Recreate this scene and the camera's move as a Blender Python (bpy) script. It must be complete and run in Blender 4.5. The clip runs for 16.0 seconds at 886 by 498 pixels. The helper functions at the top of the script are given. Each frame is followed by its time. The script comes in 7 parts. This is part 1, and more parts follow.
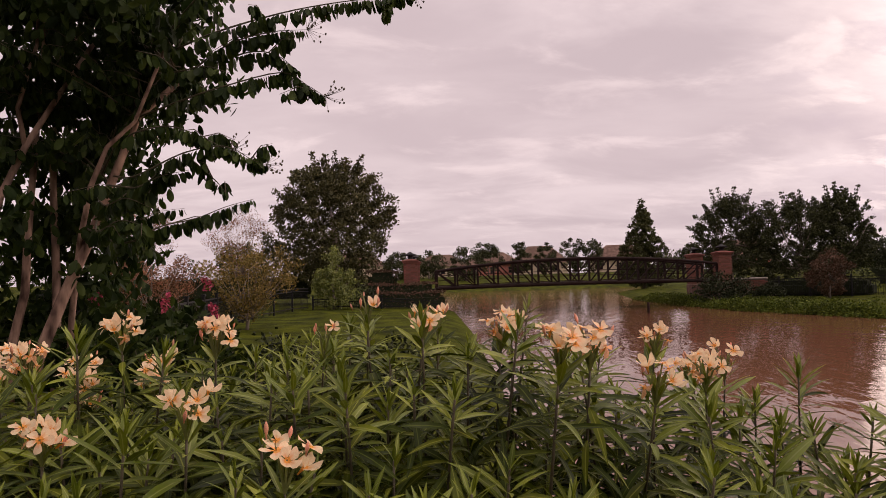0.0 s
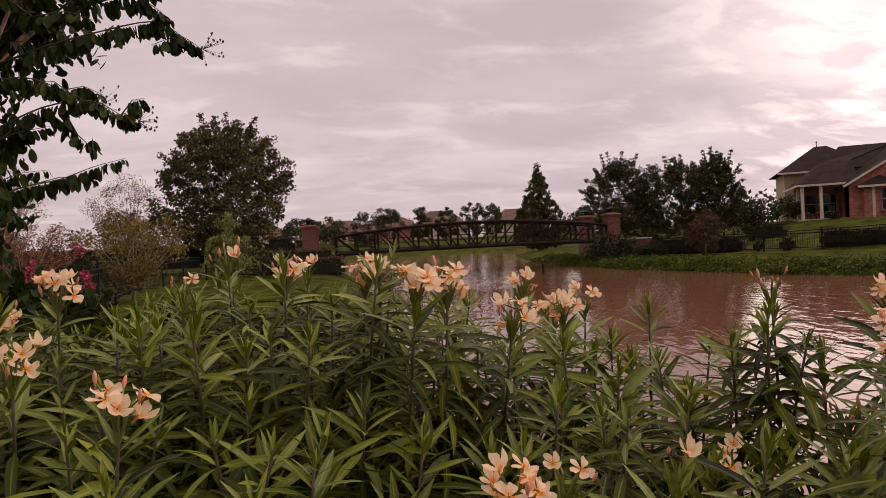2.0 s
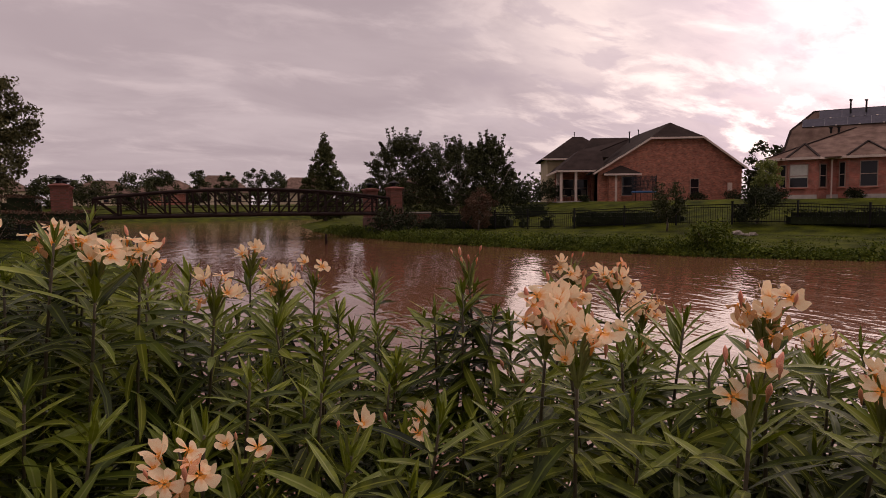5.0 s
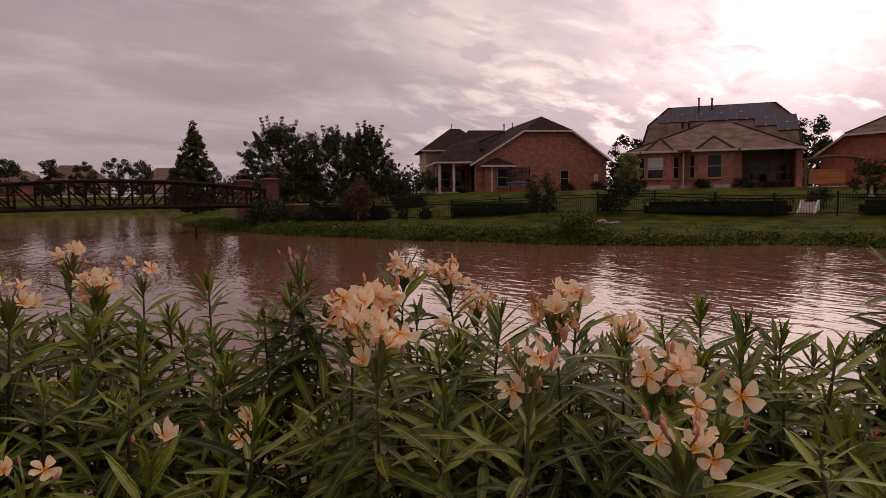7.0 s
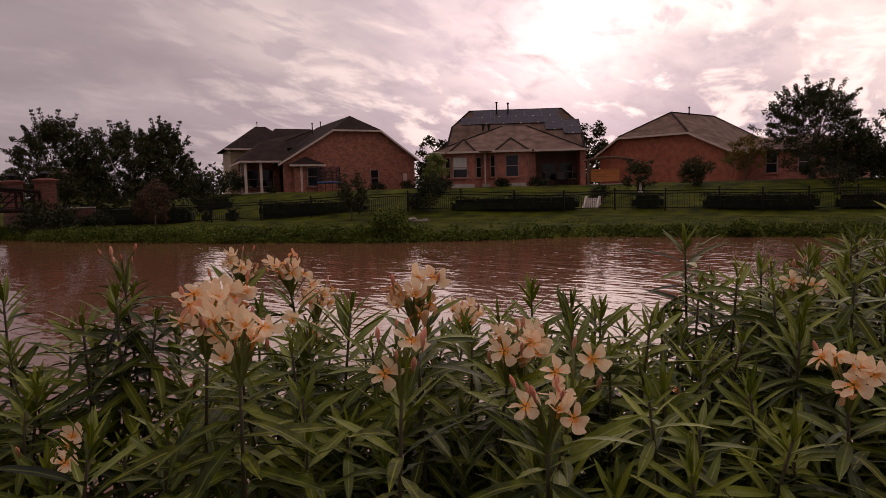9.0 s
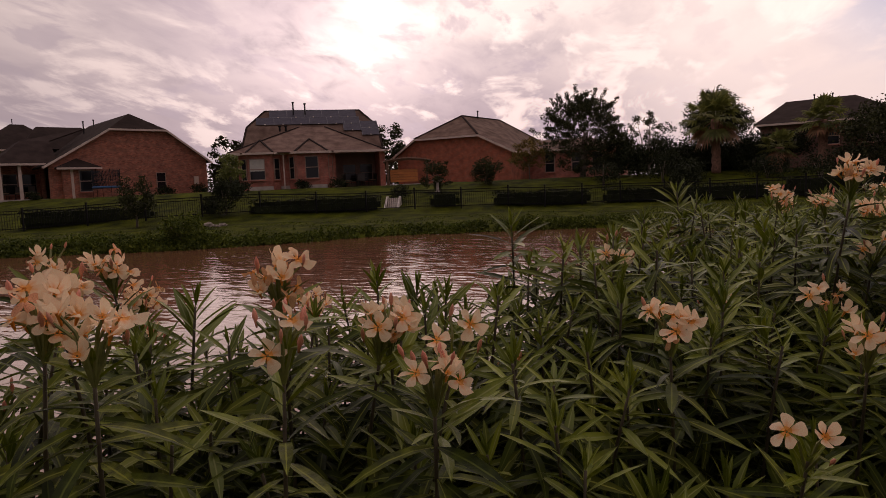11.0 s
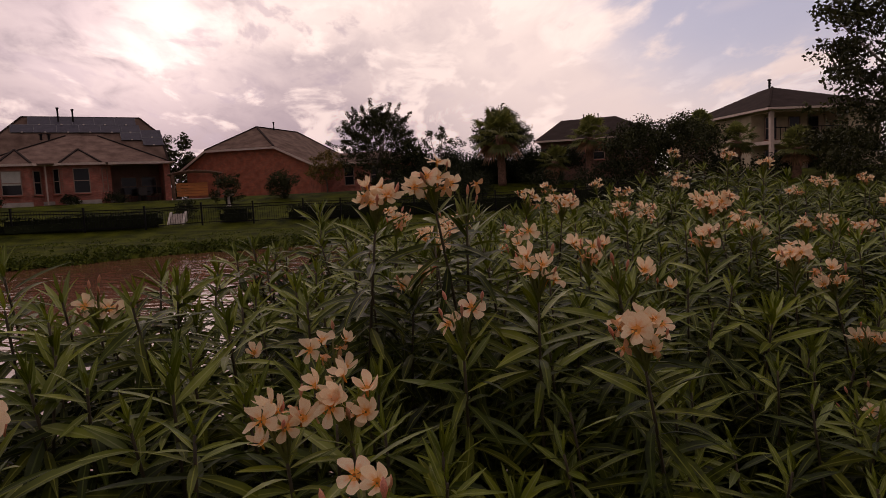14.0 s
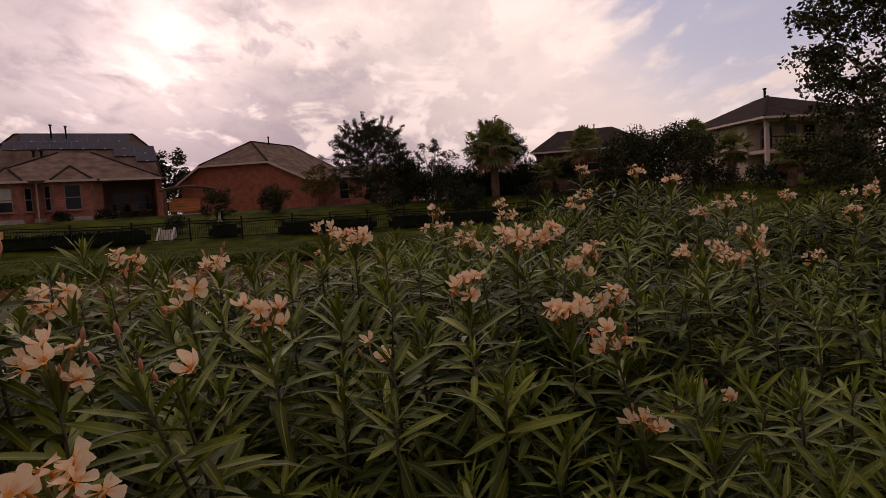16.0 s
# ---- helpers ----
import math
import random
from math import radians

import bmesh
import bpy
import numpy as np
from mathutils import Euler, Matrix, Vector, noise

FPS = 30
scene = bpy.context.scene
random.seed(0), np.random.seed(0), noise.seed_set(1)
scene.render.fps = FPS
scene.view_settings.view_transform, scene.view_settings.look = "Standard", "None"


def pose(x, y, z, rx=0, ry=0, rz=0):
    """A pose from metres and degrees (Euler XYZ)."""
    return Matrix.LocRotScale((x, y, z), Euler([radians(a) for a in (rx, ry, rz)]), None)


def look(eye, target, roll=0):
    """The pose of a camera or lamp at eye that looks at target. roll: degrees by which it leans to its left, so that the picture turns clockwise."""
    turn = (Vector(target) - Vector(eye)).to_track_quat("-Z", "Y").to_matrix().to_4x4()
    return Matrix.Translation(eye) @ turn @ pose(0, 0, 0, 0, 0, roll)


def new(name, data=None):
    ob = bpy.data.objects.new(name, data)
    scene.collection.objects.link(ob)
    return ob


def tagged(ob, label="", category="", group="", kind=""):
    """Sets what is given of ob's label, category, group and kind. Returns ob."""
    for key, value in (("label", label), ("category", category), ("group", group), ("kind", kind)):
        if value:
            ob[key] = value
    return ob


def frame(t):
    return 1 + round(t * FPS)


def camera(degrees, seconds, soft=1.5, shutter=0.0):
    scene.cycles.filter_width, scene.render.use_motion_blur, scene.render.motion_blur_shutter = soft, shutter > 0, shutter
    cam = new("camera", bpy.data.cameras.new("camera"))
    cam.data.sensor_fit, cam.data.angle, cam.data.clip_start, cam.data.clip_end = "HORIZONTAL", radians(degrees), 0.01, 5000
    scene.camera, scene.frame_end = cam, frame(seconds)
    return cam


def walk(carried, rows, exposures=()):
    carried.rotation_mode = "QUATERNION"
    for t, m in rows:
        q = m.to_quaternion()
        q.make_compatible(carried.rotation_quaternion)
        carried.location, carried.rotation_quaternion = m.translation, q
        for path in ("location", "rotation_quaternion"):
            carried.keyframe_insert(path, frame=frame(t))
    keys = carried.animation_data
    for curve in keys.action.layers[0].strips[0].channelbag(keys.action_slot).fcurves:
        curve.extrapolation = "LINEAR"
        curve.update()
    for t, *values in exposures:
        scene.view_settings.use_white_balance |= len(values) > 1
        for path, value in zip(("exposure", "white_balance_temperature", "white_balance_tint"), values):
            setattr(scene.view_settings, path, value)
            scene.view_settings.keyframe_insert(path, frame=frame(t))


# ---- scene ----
cam = camera(68.6, 16.0, soft=0.85)
PATH = [
    (0, (-0.071, -0.075, 1.541), (0.037, 1.92, 1.636), -1.7),
    (0.5, (-0.052, -0.073, 1.525), (0.123, 1.918, 1.576), -1.8),
    (1, (-0.025, -0.069, 1.513), (0.215, 1.917, 1.539), -2.3),
    (1.5, (-0.002, -0.066, 1.502), (0.329, 1.907, 1.499), -2.4),
    (2, (0.018, -0.071, 1.492), (0.421, 1.888, 1.469), -2.8),
    (2.5, (0.047, -0.07, 1.487), (0.53, 1.87, 1.45), -2.9),
    (3, (0.074, -0.069, 1.482), (0.644, 1.847, 1.424), -2.9),
    (3.5, (0.104, -0.076, 1.484), (0.783, 1.804, 1.405), -2.7),
    (4, (0.134, -0.086, 1.487), (0.924, 1.747, 1.366), -2.1),
    (4.2, (0.14, -0.091, 1.488), (0.98, 1.72, 1.365), -1.3),
    (6.3, (0.222, -0.151, 1.507), (1.435, 1.431, 1.346), -1.4),
    (6.5, (0.23, -0.158, 1.508), (1.474, 1.4, 1.347), -1.0),
    (7, (0.259, -0.182, 1.511), (1.558, 1.33, 1.348), -0.8),
    (7.5, (0.262, -0.203, 1.509), (1.647, 1.232, 1.352), -0.7),
    (8, (0.249, -0.192, 1.507), (1.717, 1.156, 1.34), -0.8),
    (8.5, (0.23, -0.172, 1.502), (1.798, 1.058, 1.327), -1.0),
    (9, (0.205, -0.136, 1.495), (1.879, 0.944, 1.32), -1.4),
    (9.2, (0.197, -0.125, 1.493), (1.908, 0.894, 1.308), -1.4),
    (11.3, (0.155, -0.048, 1.461), (2.096, 0.391, 1.259), -2.0),
    (11.5, (0.169, -0.058, 1.464), (2.122, 0.318, 1.252), -1.6),
    (12, (0.213, -0.135, 1.465), (2.184, 0.137, 1.261), -1.7),
    (12.5, (0.317, -0.269, 1.457), (2.298, -0.107, 1.237), -1.6),
    (13, (0.411, -0.413, 1.455), (2.393, -0.288, 1.224), -2.3),
    (13.5, (0.492, -0.563, 1.456), (2.478, -0.451, 1.253), -2.7),
    (14, (0.56, -0.668, 1.466), (2.552, -0.712, 1.287), -2.9),
    (14.5, (0.675, -0.802, 1.461), (2.671, -0.812, 1.329), -3.0),
    (15, (0.787, -0.935, 1.474), (2.781, -0.962, 1.318), -2.8),
    (15.5, (0.86, -1.124, 1.479), (2.855, -1.165, 1.334), -3.2),
    (16, (0.921, -1.363, 1.489), (2.916, -1.398, 1.347), -3.5),
]
walk(cam, [(t, look(eye, target, roll)) for t, eye, target, roll in PATH],
     exposures=[(0.0, 0.72, 7050, 24), (3.5, 0.42, 7050, 24), (7.0, -0.07, 7050, 28), (9.0, -0.24, 7050, 28), (12.5, -0.49, 7050, 28), (16.0, -0.58, 7050, 28)])

# ---- world and light ----
SUN_AZ, SUN_EL = radians(66), radians(13)
world = bpy.data.worlds.new("evening_sky")
scene.world = world
world.use_nodes = True


def build_sky(nt):
    """Evening sky: a Nishita base behind broken cloud that is brightest round the hidden sun."""
    n, l = nt.nodes, nt.links
    n.clear()

    def node(kind):
        return n.new(kind)

    def math_node(op, a, b=None, clamp=False):
        x = node("ShaderNodeMath")
        x.operation, x.use_clamp = op, clamp
        for i, v in enumerate((a, b)):
            if v is None:
                continue
            if isinstance(v, (int, float)):
                x.inputs[i].default_value = v
            else:
                l.new(v, x.inputs[i])
        return x.outputs[0]

    def mix(fac, a, b):
        x = node("ShaderNodeMix")
        x.data_type = "RGBA"
        for i, v in ((0, fac), (6, a), (7, b)):
            if isinstance(v, tuple):
                x.inputs[i].default_value = (*v, 1)
            elif isinstance(v, (int, float)):
                x.inputs[i].default_value = v
            else:
                l.new(v, x.inputs[i])
        return x.outputs[2]

    def ramp(v, lo, hi):
        x = node("ShaderNodeMapRange")
        x.interpolation_type = "SMOOTHSTEP"
        l.new(v, x.inputs[0])
        x.inputs[1].default_value, x.inputs[2].default_value = lo, hi
        return x.outputs[0]

    sky = node("ShaderNodeTexSky")
    sky.sky_type, sky.sun_disc, sky.sun_elevation, sky.sun_rotation = "NISHITA", False, SUN_EL, SUN_AZ
    tex = node("ShaderNodeTexCoord")
    way = tex.outputs["Generated"]
    sep = node("ShaderNodeSeparateXYZ")
    l.new(way, sep.inputs[0])
    up = math_node("ADD", math_node("MAXIMUM", sep.outputs[2], 0.0), 0.22)
    flat = node("ShaderNodeCombineXYZ")
    l.new(math_node("DIVIDE", sep.outputs[0], up), flat.inputs[0])
    l.new(math_node("DIVIDE", sep.outputs[1], up), flat.inputs[1])
    turn = node("ShaderNodeMapping")
    turn.inputs["Rotation"].default_value = (0, 0, radians(-24))
    turn.inputs["Scale"].default_value = (1.15, 1.85, 1.0)
    l.new(flat.outputs[0], turn.inputs[0])

    def clouds(scale, detail, rough, distortion, shift):
        move = node("ShaderNodeMapping")
        move.inputs["Location"].default_value = (shift, shift * 0.7, shift * 0.3)
        l.new(turn.outputs[0], move.inputs[0])
        x = node("ShaderNodeTexNoise")
        x.inputs["Scale"].default_value, x.inputs["Detail"].default_value = scale, detail
        x.inputs["Roughness"].default_value, x.inputs["Distortion"].default_value = rough, distortion
        l.new(move.outputs[0], x.inputs["Vector"])
        return x.outputs["Fac"]

    big = clouds(0.60, 3, 0.45, 0.2, 3.1)
    mid = clouds(1.30, 6, 0.54, 0.35, 7.7)
    fine = clouds(3.2, 7, 0.58, 0.4, 1.3)

    def toward(az, el):
        dot = node("ShaderNodeVectorMath")
        dot.operation = "DOT_PRODUCT"
        l.new(way, dot.inputs[0])
        dot.inputs[1].default_value = (math.sin(az) * math.cos(el), math.cos(az) * math.cos(el), math.sin(el))
        return dot.outputs["Value"]

    sunward = toward(SUN_AZ, SUN_EL)
    glow_near = math_node("POWER", math_node("MAXIMUM", sunward, 0.0), 60.0)
    # thick mauve-grey cloud to the north, thin cloud lit from behind towards the sun
    sheet = mix(ramp(mid, 0.32, 0.66), (0.355, 0.320, 0.338), (0.465, 0.428, 0.440))
    sheet = mix(math_node("MULTIPLY", ramp(big, 0.42, 0.60), 0.55), sheet, (0.37, 0.333, 0.350))
    streak = math_node("ADD", math_node("MULTIPLY", mid, 0.62), math_node("MULTIPLY", fine, 0.38))
    lit = mix(ramp(streak, 0.30, 0.64), (0.68, 0.62, 0.65), (1.38, 1.25, 1.13))
    lit = mix(ramp(sep.outputs[2], 0.07, 0.27), (0.58, 0.50, 0.545), lit)
    thin = ramp(toward(radians(92), radians(8)), 0.42, 0.97)
    # torn edges: cream gaps and small grey scud, crispest near the sun
    wisp, scud = clouds(2.0, 9, 0.58, 0.35, 4.9), clouds(2.9, 9, 0.56, 0.3, 9.4)
    sheet = mix(math_node("MULTIPLY", ramp(wisp, 0.50, 0.70), 0.42), sheet, (0.60, 0.55, 0.55))
    lit = mix(math_node("MULTIPLY", ramp(wisp, 0.50, 0.62), 0.55), lit, (1.72, 1.55, 1.37))
    lit = mix(math_node("MULTIPLY", ramp(scud, 0.54, 0.63), 0.55), lit, (0.62, 0.55, 0.62))
    heavy = math_node("MULTIPLY", ramp(toward(radians(57), radians(21)), 0.972, 0.992), ramp(mid, 0.30, 0.55))
    lit = mix(math_node("MULTIPLY", heavy, 0.75), lit, (0.55, 0.49, 0.56))
    lit = mix(math_node("MULTIPLY", ramp(toward(radians(108), radians(15)), 0.90, 0.985), 0.55), lit, (1.48, 1.35, 1.20))
    cover = mix(thin, sheet, lit)
    burst = mix(math_node("MULTIPLY", glow_near, ramp(fine, 0.15, 0.55)), (0.0, 0.0, 0.0), (0.50, 0.43, 0.40))
    add = node("ShaderNodeMix")
    add.data_type, add.blend_type = "RGBA", "ADD"
    add.inputs[0].default_value = 1.0
    l.new(cover, add.inputs[6])
    l.new(burst, add.inputs[7])
    # thinner cloud on the far side of the sun lets the blue of the clear sky through
    clear = math_node("MULTIPLY", ramp(toward(radians(117), radians(20)), 0.955, 0.99), ramp(big, 0.36, 0.48))
    clear = math_node("MULTIPLY", clear, math_node("SUBTRACT", 1.0, ramp(mid, 0.50, 0.62)))
    scaled = node("ShaderNodeVectorMath")
    scaled.operation = "SCALE"
    l.new(sky.outputs[0], scaled.inputs[0])
    scaled.inputs["Scale"].default_value = SKY_STRENGTH
    gap = mix(0.7, scaled.outputs[0], (0.64, 0.69, 0.90))
    total = mix(math_node("MULTIPLY", clear, 0.9), add.outputs[2], gap)
    # an overcast sky is brightest overhead
    zenith = math_node("ADD", math_node("MULTIPLY", ramp(sep.outputs[2], 0.48, 0.98), 1.25), 1.0)
    # the unseen sky away from the sun is dimmed to deepen shade on near sides
    dull = math_node("SUBTRACT", 1.0, math_node("MULTIPLY", ramp(toward(SUN_AZ + math.pi, radians(5)), 0.15, 0.75), 0.38))
    back = node("ShaderNodeBackground")
    l.new(math_node("MULTIPLY", zenith, dull), back.inputs["Strength"])
    l.new(total, back.inputs[0])
    out = node("ShaderNodeOutputWorld")
    l.new(back.outputs[0], out.inputs[0])


SKY_STRENGTH = 0.15
build_sky(world.node_tree)
sun = new("sun", bpy.data.lights.new("sun", "SUN"))
sun.data.energy, sun.data.angle, sun.data.color = 0.5, radians(60), (1.0, 0.86, 0.72)
sun.matrix_world = look((0, 0, 0), (-math.sin(SUN_AZ) * math.cos(SUN_EL), -math.cos(SUN_AZ) * math.cos(SUN_EL), -math.sin(SUN_EL)))

# ---- materials ----
def material(name, colour, rough=0.7, vary=0.25, scale=6.0, fine=60.0, bump=0.15, metal=0.0, spec=0.5, second=None, per_object=0.0, per_island=0.0, stretch=(1, 1, 1), through_light=0.0, grime=0.0, bump_distance=0.01, vein=None, vein_range=(0.80, 0.95)):
    """A surface with variation at two scales, fine relief, and a change from piece to piece."""
    m = bpy.data.materials.new(name)
    m.use_nodes = True
    n, l = m.node_tree.nodes, m.node_tree.links
    b = n["Principled BSDF"]
    b.inputs["Metallic"].default_value, b.inputs["Specular IOR Level"].default_value = metal, spec
    tex, move = n.new("ShaderNodeTexCoord"), n.new("ShaderNodeMapping")
    move.inputs["Scale"].default_value = stretch
    l.new(tex.outputs["Object"], move.inputs[0])

    def noise_node(s, detail):
        x = n.new("ShaderNodeTexNoise")
        x.inputs["Scale"].default_value, x.inputs["Detail"].default_value = s, detail
        l.new(move.outputs[0], x.inputs["Vector"])
        return x.outputs["Fac"]

    def mix_node(a, b2, fac):
        x = n.new("ShaderNodeMix")
        x.data_type = "RGBA"
        for i, v in ((0, fac), (6, a), (7, b2)):
            if isinstance(v, tuple):
                x.inputs[i].default_value = (*v, 1)
            elif isinstance(v, float):
                x.inputs[i].default_value = v
            else:
                l.new(v, x.inputs[i])
        return x.outputs[2]

    def mapped(v, lo, hi, a=0.0, z=1.0):
        x = n.new("ShaderNodeMapRange")
        l.new(v, x.inputs[0])
        for i, w in enumerate((lo, hi, a, z)):
            x.inputs[i + 1].default_value = w
        return x.outputs[0]

    coarse, grain = noise_node(scale, 3.0), noise_node(fine, 4.0)
    dark = tuple(c * (1 - vary) for c in colour)
    light = tuple(min(1.0, c * (1 + vary)) for c in (second or colour))
    col = mix_node(dark, light, mapped(coarse, 0.3, 0.7))
    col = mix_node(col, tuple(c * 0.55 for c in colour), mapped(grain, 0.5, 0.85, 0.0, 0.5 + grime))
    if vein:
        rib = n.new("ShaderNodeAttribute")
        rib.attribute_name = "rib"
        col = mix_node(col, vein, mapped(rib.outputs["Fac"], *vein_range))
    if per_object or per_island:
        hsv = n.new("ShaderNodeHueSaturation")
        if per_object:
            pick = n.new("ShaderNodeObjectInfo").outputs["Random"]
        else:
            pick = n.new("ShaderNodeNewGeometry").outputs["Random Per Island"]
        k = per_object or per_island
        l.new(mapped(pick, 0, 1, 1 - k, 1 + k), hsv.inputs["Value"])
        l.new(mapped(pick, 0, 1, 0.5 + 0.03 * k, 0.5 - 0.05 * k), hsv.inputs["Hue"])
        l.new(col, hsv.inputs["Color"])
        col = hsv.outputs[0]
    l.new(col, b.inputs["Base Color"])
    l.new(mapped(grain, 0.3, 0.7, max(0.02, rough - 0.1), min(1, rough + 0.1)), b.inputs["Roughness"])
    if bump:
        r = n.new("ShaderNodeBump")
        r.inputs["Strength"].default_value, r.inputs["Distance"].default_value = bump, bump_distance
        l.new(grain, r.inputs["Height"])
        l.new(r.outputs[0], b.inputs["Normal"])
    if through_light:
        t = n.new("ShaderNodeBsdfTranslucent")
        l.new(col, t.inputs[0])
        s = n.new("ShaderNodeMixShader")
        s.inputs[0].default_value = through_light
        l.new(b.outputs[0], s.inputs[1])
        l.new(t.outputs[0], s.inputs[2])
        l.new(s.outputs[0], n["Material Output"].inputs[0])
    return m


LEAF_LOOK = dict(rough=0.46, vary=0.45, scale=5, fine=40, bump=0.1, second=(0.057, 0.079, 0.003), through_light=0.11, spec=0.14, vein=(0.13, 0.16, 0.02))
M_LEAF = material("oleander_leaf", (0.010, 0.020, 0.0012), per_object=0.55, **LEAF_LOOK)
M_LEAF_STUFF = material("oleander_foliage", (0.010, 0.020, 0.0012), per_island=0.55, **LEAF_LOOK)
M_YOUNG = material("young_oleander_leaf", (0.092, 0.134, 0.005), 0.42, 0.25, 5, 40, 0.1, second=(0.145, 0.180, 0.010), per_island=0.3, through_light=0.14, spec=0.3, vein=(0.22, 0.25, 0.06))
M_STEM = material("green_brown_stem", (0.075, 0.058, 0.030), 0.7, 0.35, 12, 80, 0.3)
M_TWIG = material("flower_stalk", (0.17, 0.18, 0.05), 0.6, 0.25, 20, 90, 0.1)
M_PETAL = material("cream_apricot_petal", (0.95, 0.65, 0.37), 0.6, 0.04, 30, 120, 0.08, second=(0.97, 0.84, 0.61), per_object=0.12, spec=0.2, through_light=0.48, vein=(0.88, 0.42, 0.14), vein_range=(0.32, 0.95))
M_WILT = material("wilted_apricot_petal", (0.66, 0.32, 0.14), 0.7, 0.2, 30, 120, 0.1, second=(0.80, 0.48, 0.26), per_object=0.25, spec=0.15, through_light=0.3)
M_THROAT = material("orange_flower_throat", (0.84, 0.34, 0.05), 0.6, 0.12, 40, 120, 0.05, through_light=0.2)
M_BUD = material("coral_bud", (0.70, 0.26, 0.16), 0.55, 0.2, 30, 120, 0.05, second=(0.85, 0.42, 0.26), per_object=0.2, through_light=0.2)
M_TREE_LEAF = material("dark_tree_leaf", (0.043, 0.050, 0.016), 0.7, 0.4, 1.2, 20, 0.0, per_island=0.45, through_light=0.08, spec=0.2)
M_OAK_LEAF = material("oak_leaf", (0.072, 0.070, 0.024), 0.7, 0.35, 0.8, 20, 0.0, per_island=0.45, through_light=0.08, spec=0.2)
M_CONE_LEAF = material("conifer_leaf", (0.062, 0.070, 0.022), 0.7, 0.3, 0.8, 20, 0.0, per_island=0.35, through_light=0.06, spec=0.2)
M_RUST_LEAF = material("reddish_shrub_leaf", (0.20, 0.10, 0.045), 0.7, 0.35, 1.5, 20, 0.0, per_island=0.45, through_light=0.12, spec=0.2)
M_OLIVE_LEAF = material("olive_shrub_leaf", (0.18, 0.135, 0.03), 0.7, 0.35, 1.5, 20, 0.0, per_island=0.45, through_light=0.12, spec=0.2)
M_DUSKY_LEAF = material("dusky_red_green_leaf", (0.095, 0.056, 0.030), 0.7, 0.35, 1.5, 20, 0.0, per_island=0.45, through_light=0.1, spec=0.2)
M_LIME_LEAF = material("yellow_green_leaf", (0.155, 0.185, 0.036), 0.6, 0.3, 1.5, 20, 0.0, per_island=0.35, through_light=0.2)
M_HEDGE_LEAF = material("hedge_leaf", (0.023, 0.031, 0.010), 0.7, 0.35, 2, 20, 0.0, per_island=0.45, through_light=0.06, spec=0.2)
M_MYRTLE_LEAF = material("crape_myrtle_leaf", (0.026, 0.046, 0.008), 0.6, 0.45, 3, 30, 0.0, per_island=0.55, through_light=0.24, spec=0.14)
M_PALM_LEAF = material("palm_leaf", (0.17, 0.185, 0.045), 0.6, 0.3, 1.0, 20, 0.0, per_island=0.3, through_light=0.42)
M_DEAD_LEAF = material("dry_palm_leaf", (0.30, 0.16, 0.075), 0.8, 0.3, 1.0, 20, 0.0, per_island=0.3, through_light=0.3)
M_PINK = material("crimson_blossom", (0.40, 0.045, 0.075), 0.6, 0.3, 20, 60, 0.0, per_island=0.3, through_light=0.2)
M_WEED = material("bank_weed", (0.072, 0.102, 0.011), 0.8, 0.35, 0.8, 20, 0.0, per_island=0.5, through_light=0.12, spec=0.2)
M_BARK = material("grey_brown_bark", (0.20, 0.155, 0.125), 0.85, 0.35, 5, 50, 0.6, stretch=(1, 1, 0.25), bump_distance=0.02)
M_MYRTLE_BARK = material("smooth_mottled_bark", (0.085, 0.046, 0.034), 0.85, 0.45, 11, 26, 0.8, second=(0.30, 0.19, 0.14), spec=0.15, stretch=(1, 1, 0.3))
M_PALM_BARK = material("palm_bark", (0.28, 0.15, 0.10), 0.9, 0.4, 9, 40, 0.6, bump_distance=0.03)
M_STEEL = material("weathering_steel", (0.022, 0.012, 0.010), 0.85, 0.35, 3, 40, 0.3, grime=0.3, spec=0.15)
M_DECK = material("dark_deck_plank", (0.10, 0.075, 0.06), 0.8, 0.3, 3, 40, 0.3, per_object=0.2)
M_IRON = material("black_painted_iron", (0.014, 0.013, 0.013), 0.65, 0.3, 8, 60, 0.1, spec=0.2)
M_BRICK = material("red_brown_brick", (0.165, 0.064, 0.044), 0.85, 0.25, 1.2, 60, 0.4, second=(0.20, 0.085, 0.06), spec=0.2, per_object=0.25)
M_MORTAR = material("mortar", (0.13, 0.095, 0.078), 0.9, 0.2, 4, 60, 0.3)
M_STONE = material("cast_stone", (0.42, 0.36, 0.31), 0.85, 0.2, 3, 60, 0.3)
M_SHINGLE = material("grey_brown_shingle", (0.142, 0.087, 0.066), 0.95, 0.3, 1.3, 14, 0.5, second=(0.162, 0.108, 0.082), per_object=0.08, spec=0.08)
M_SHINGLE_DARK = material("dark_brown_shingle", (0.038, 0.027, 0.023), 0.95, 0.25, 1.3, 30, 0.5, per_object=0.1, spec=0.05)
M_TRIM = material("cream_trim_paint", (0.74, 0.58, 0.49), 0.55, 0.1, 2, 40, 0.05)
M_SASH = material("tan_sash_paint", (0.38, 0.26, 0.205), 0.55, 0.15, 2, 40, 0.05)
M_STUCCO = material("cream_stucco", (0.60, 0.49, 0.34), 0.9, 0.12, 1.5, 60, 0.25)
M_SIDING = material("yellow_siding", (0.46, 0.36, 0.22), 0.7, 0.1, 1.5, 40, 0.1)
M_DARKWALL = material("shaded_brown_wall", (0.30, 0.20, 0.17), 0.85, 0.2, 1.5, 40, 0.2)
M_PANEL = material("solar_cell", (0.048, 0.044, 0.062), 0.45, 0.2, 3, 30, 0.0, spec=0.15)
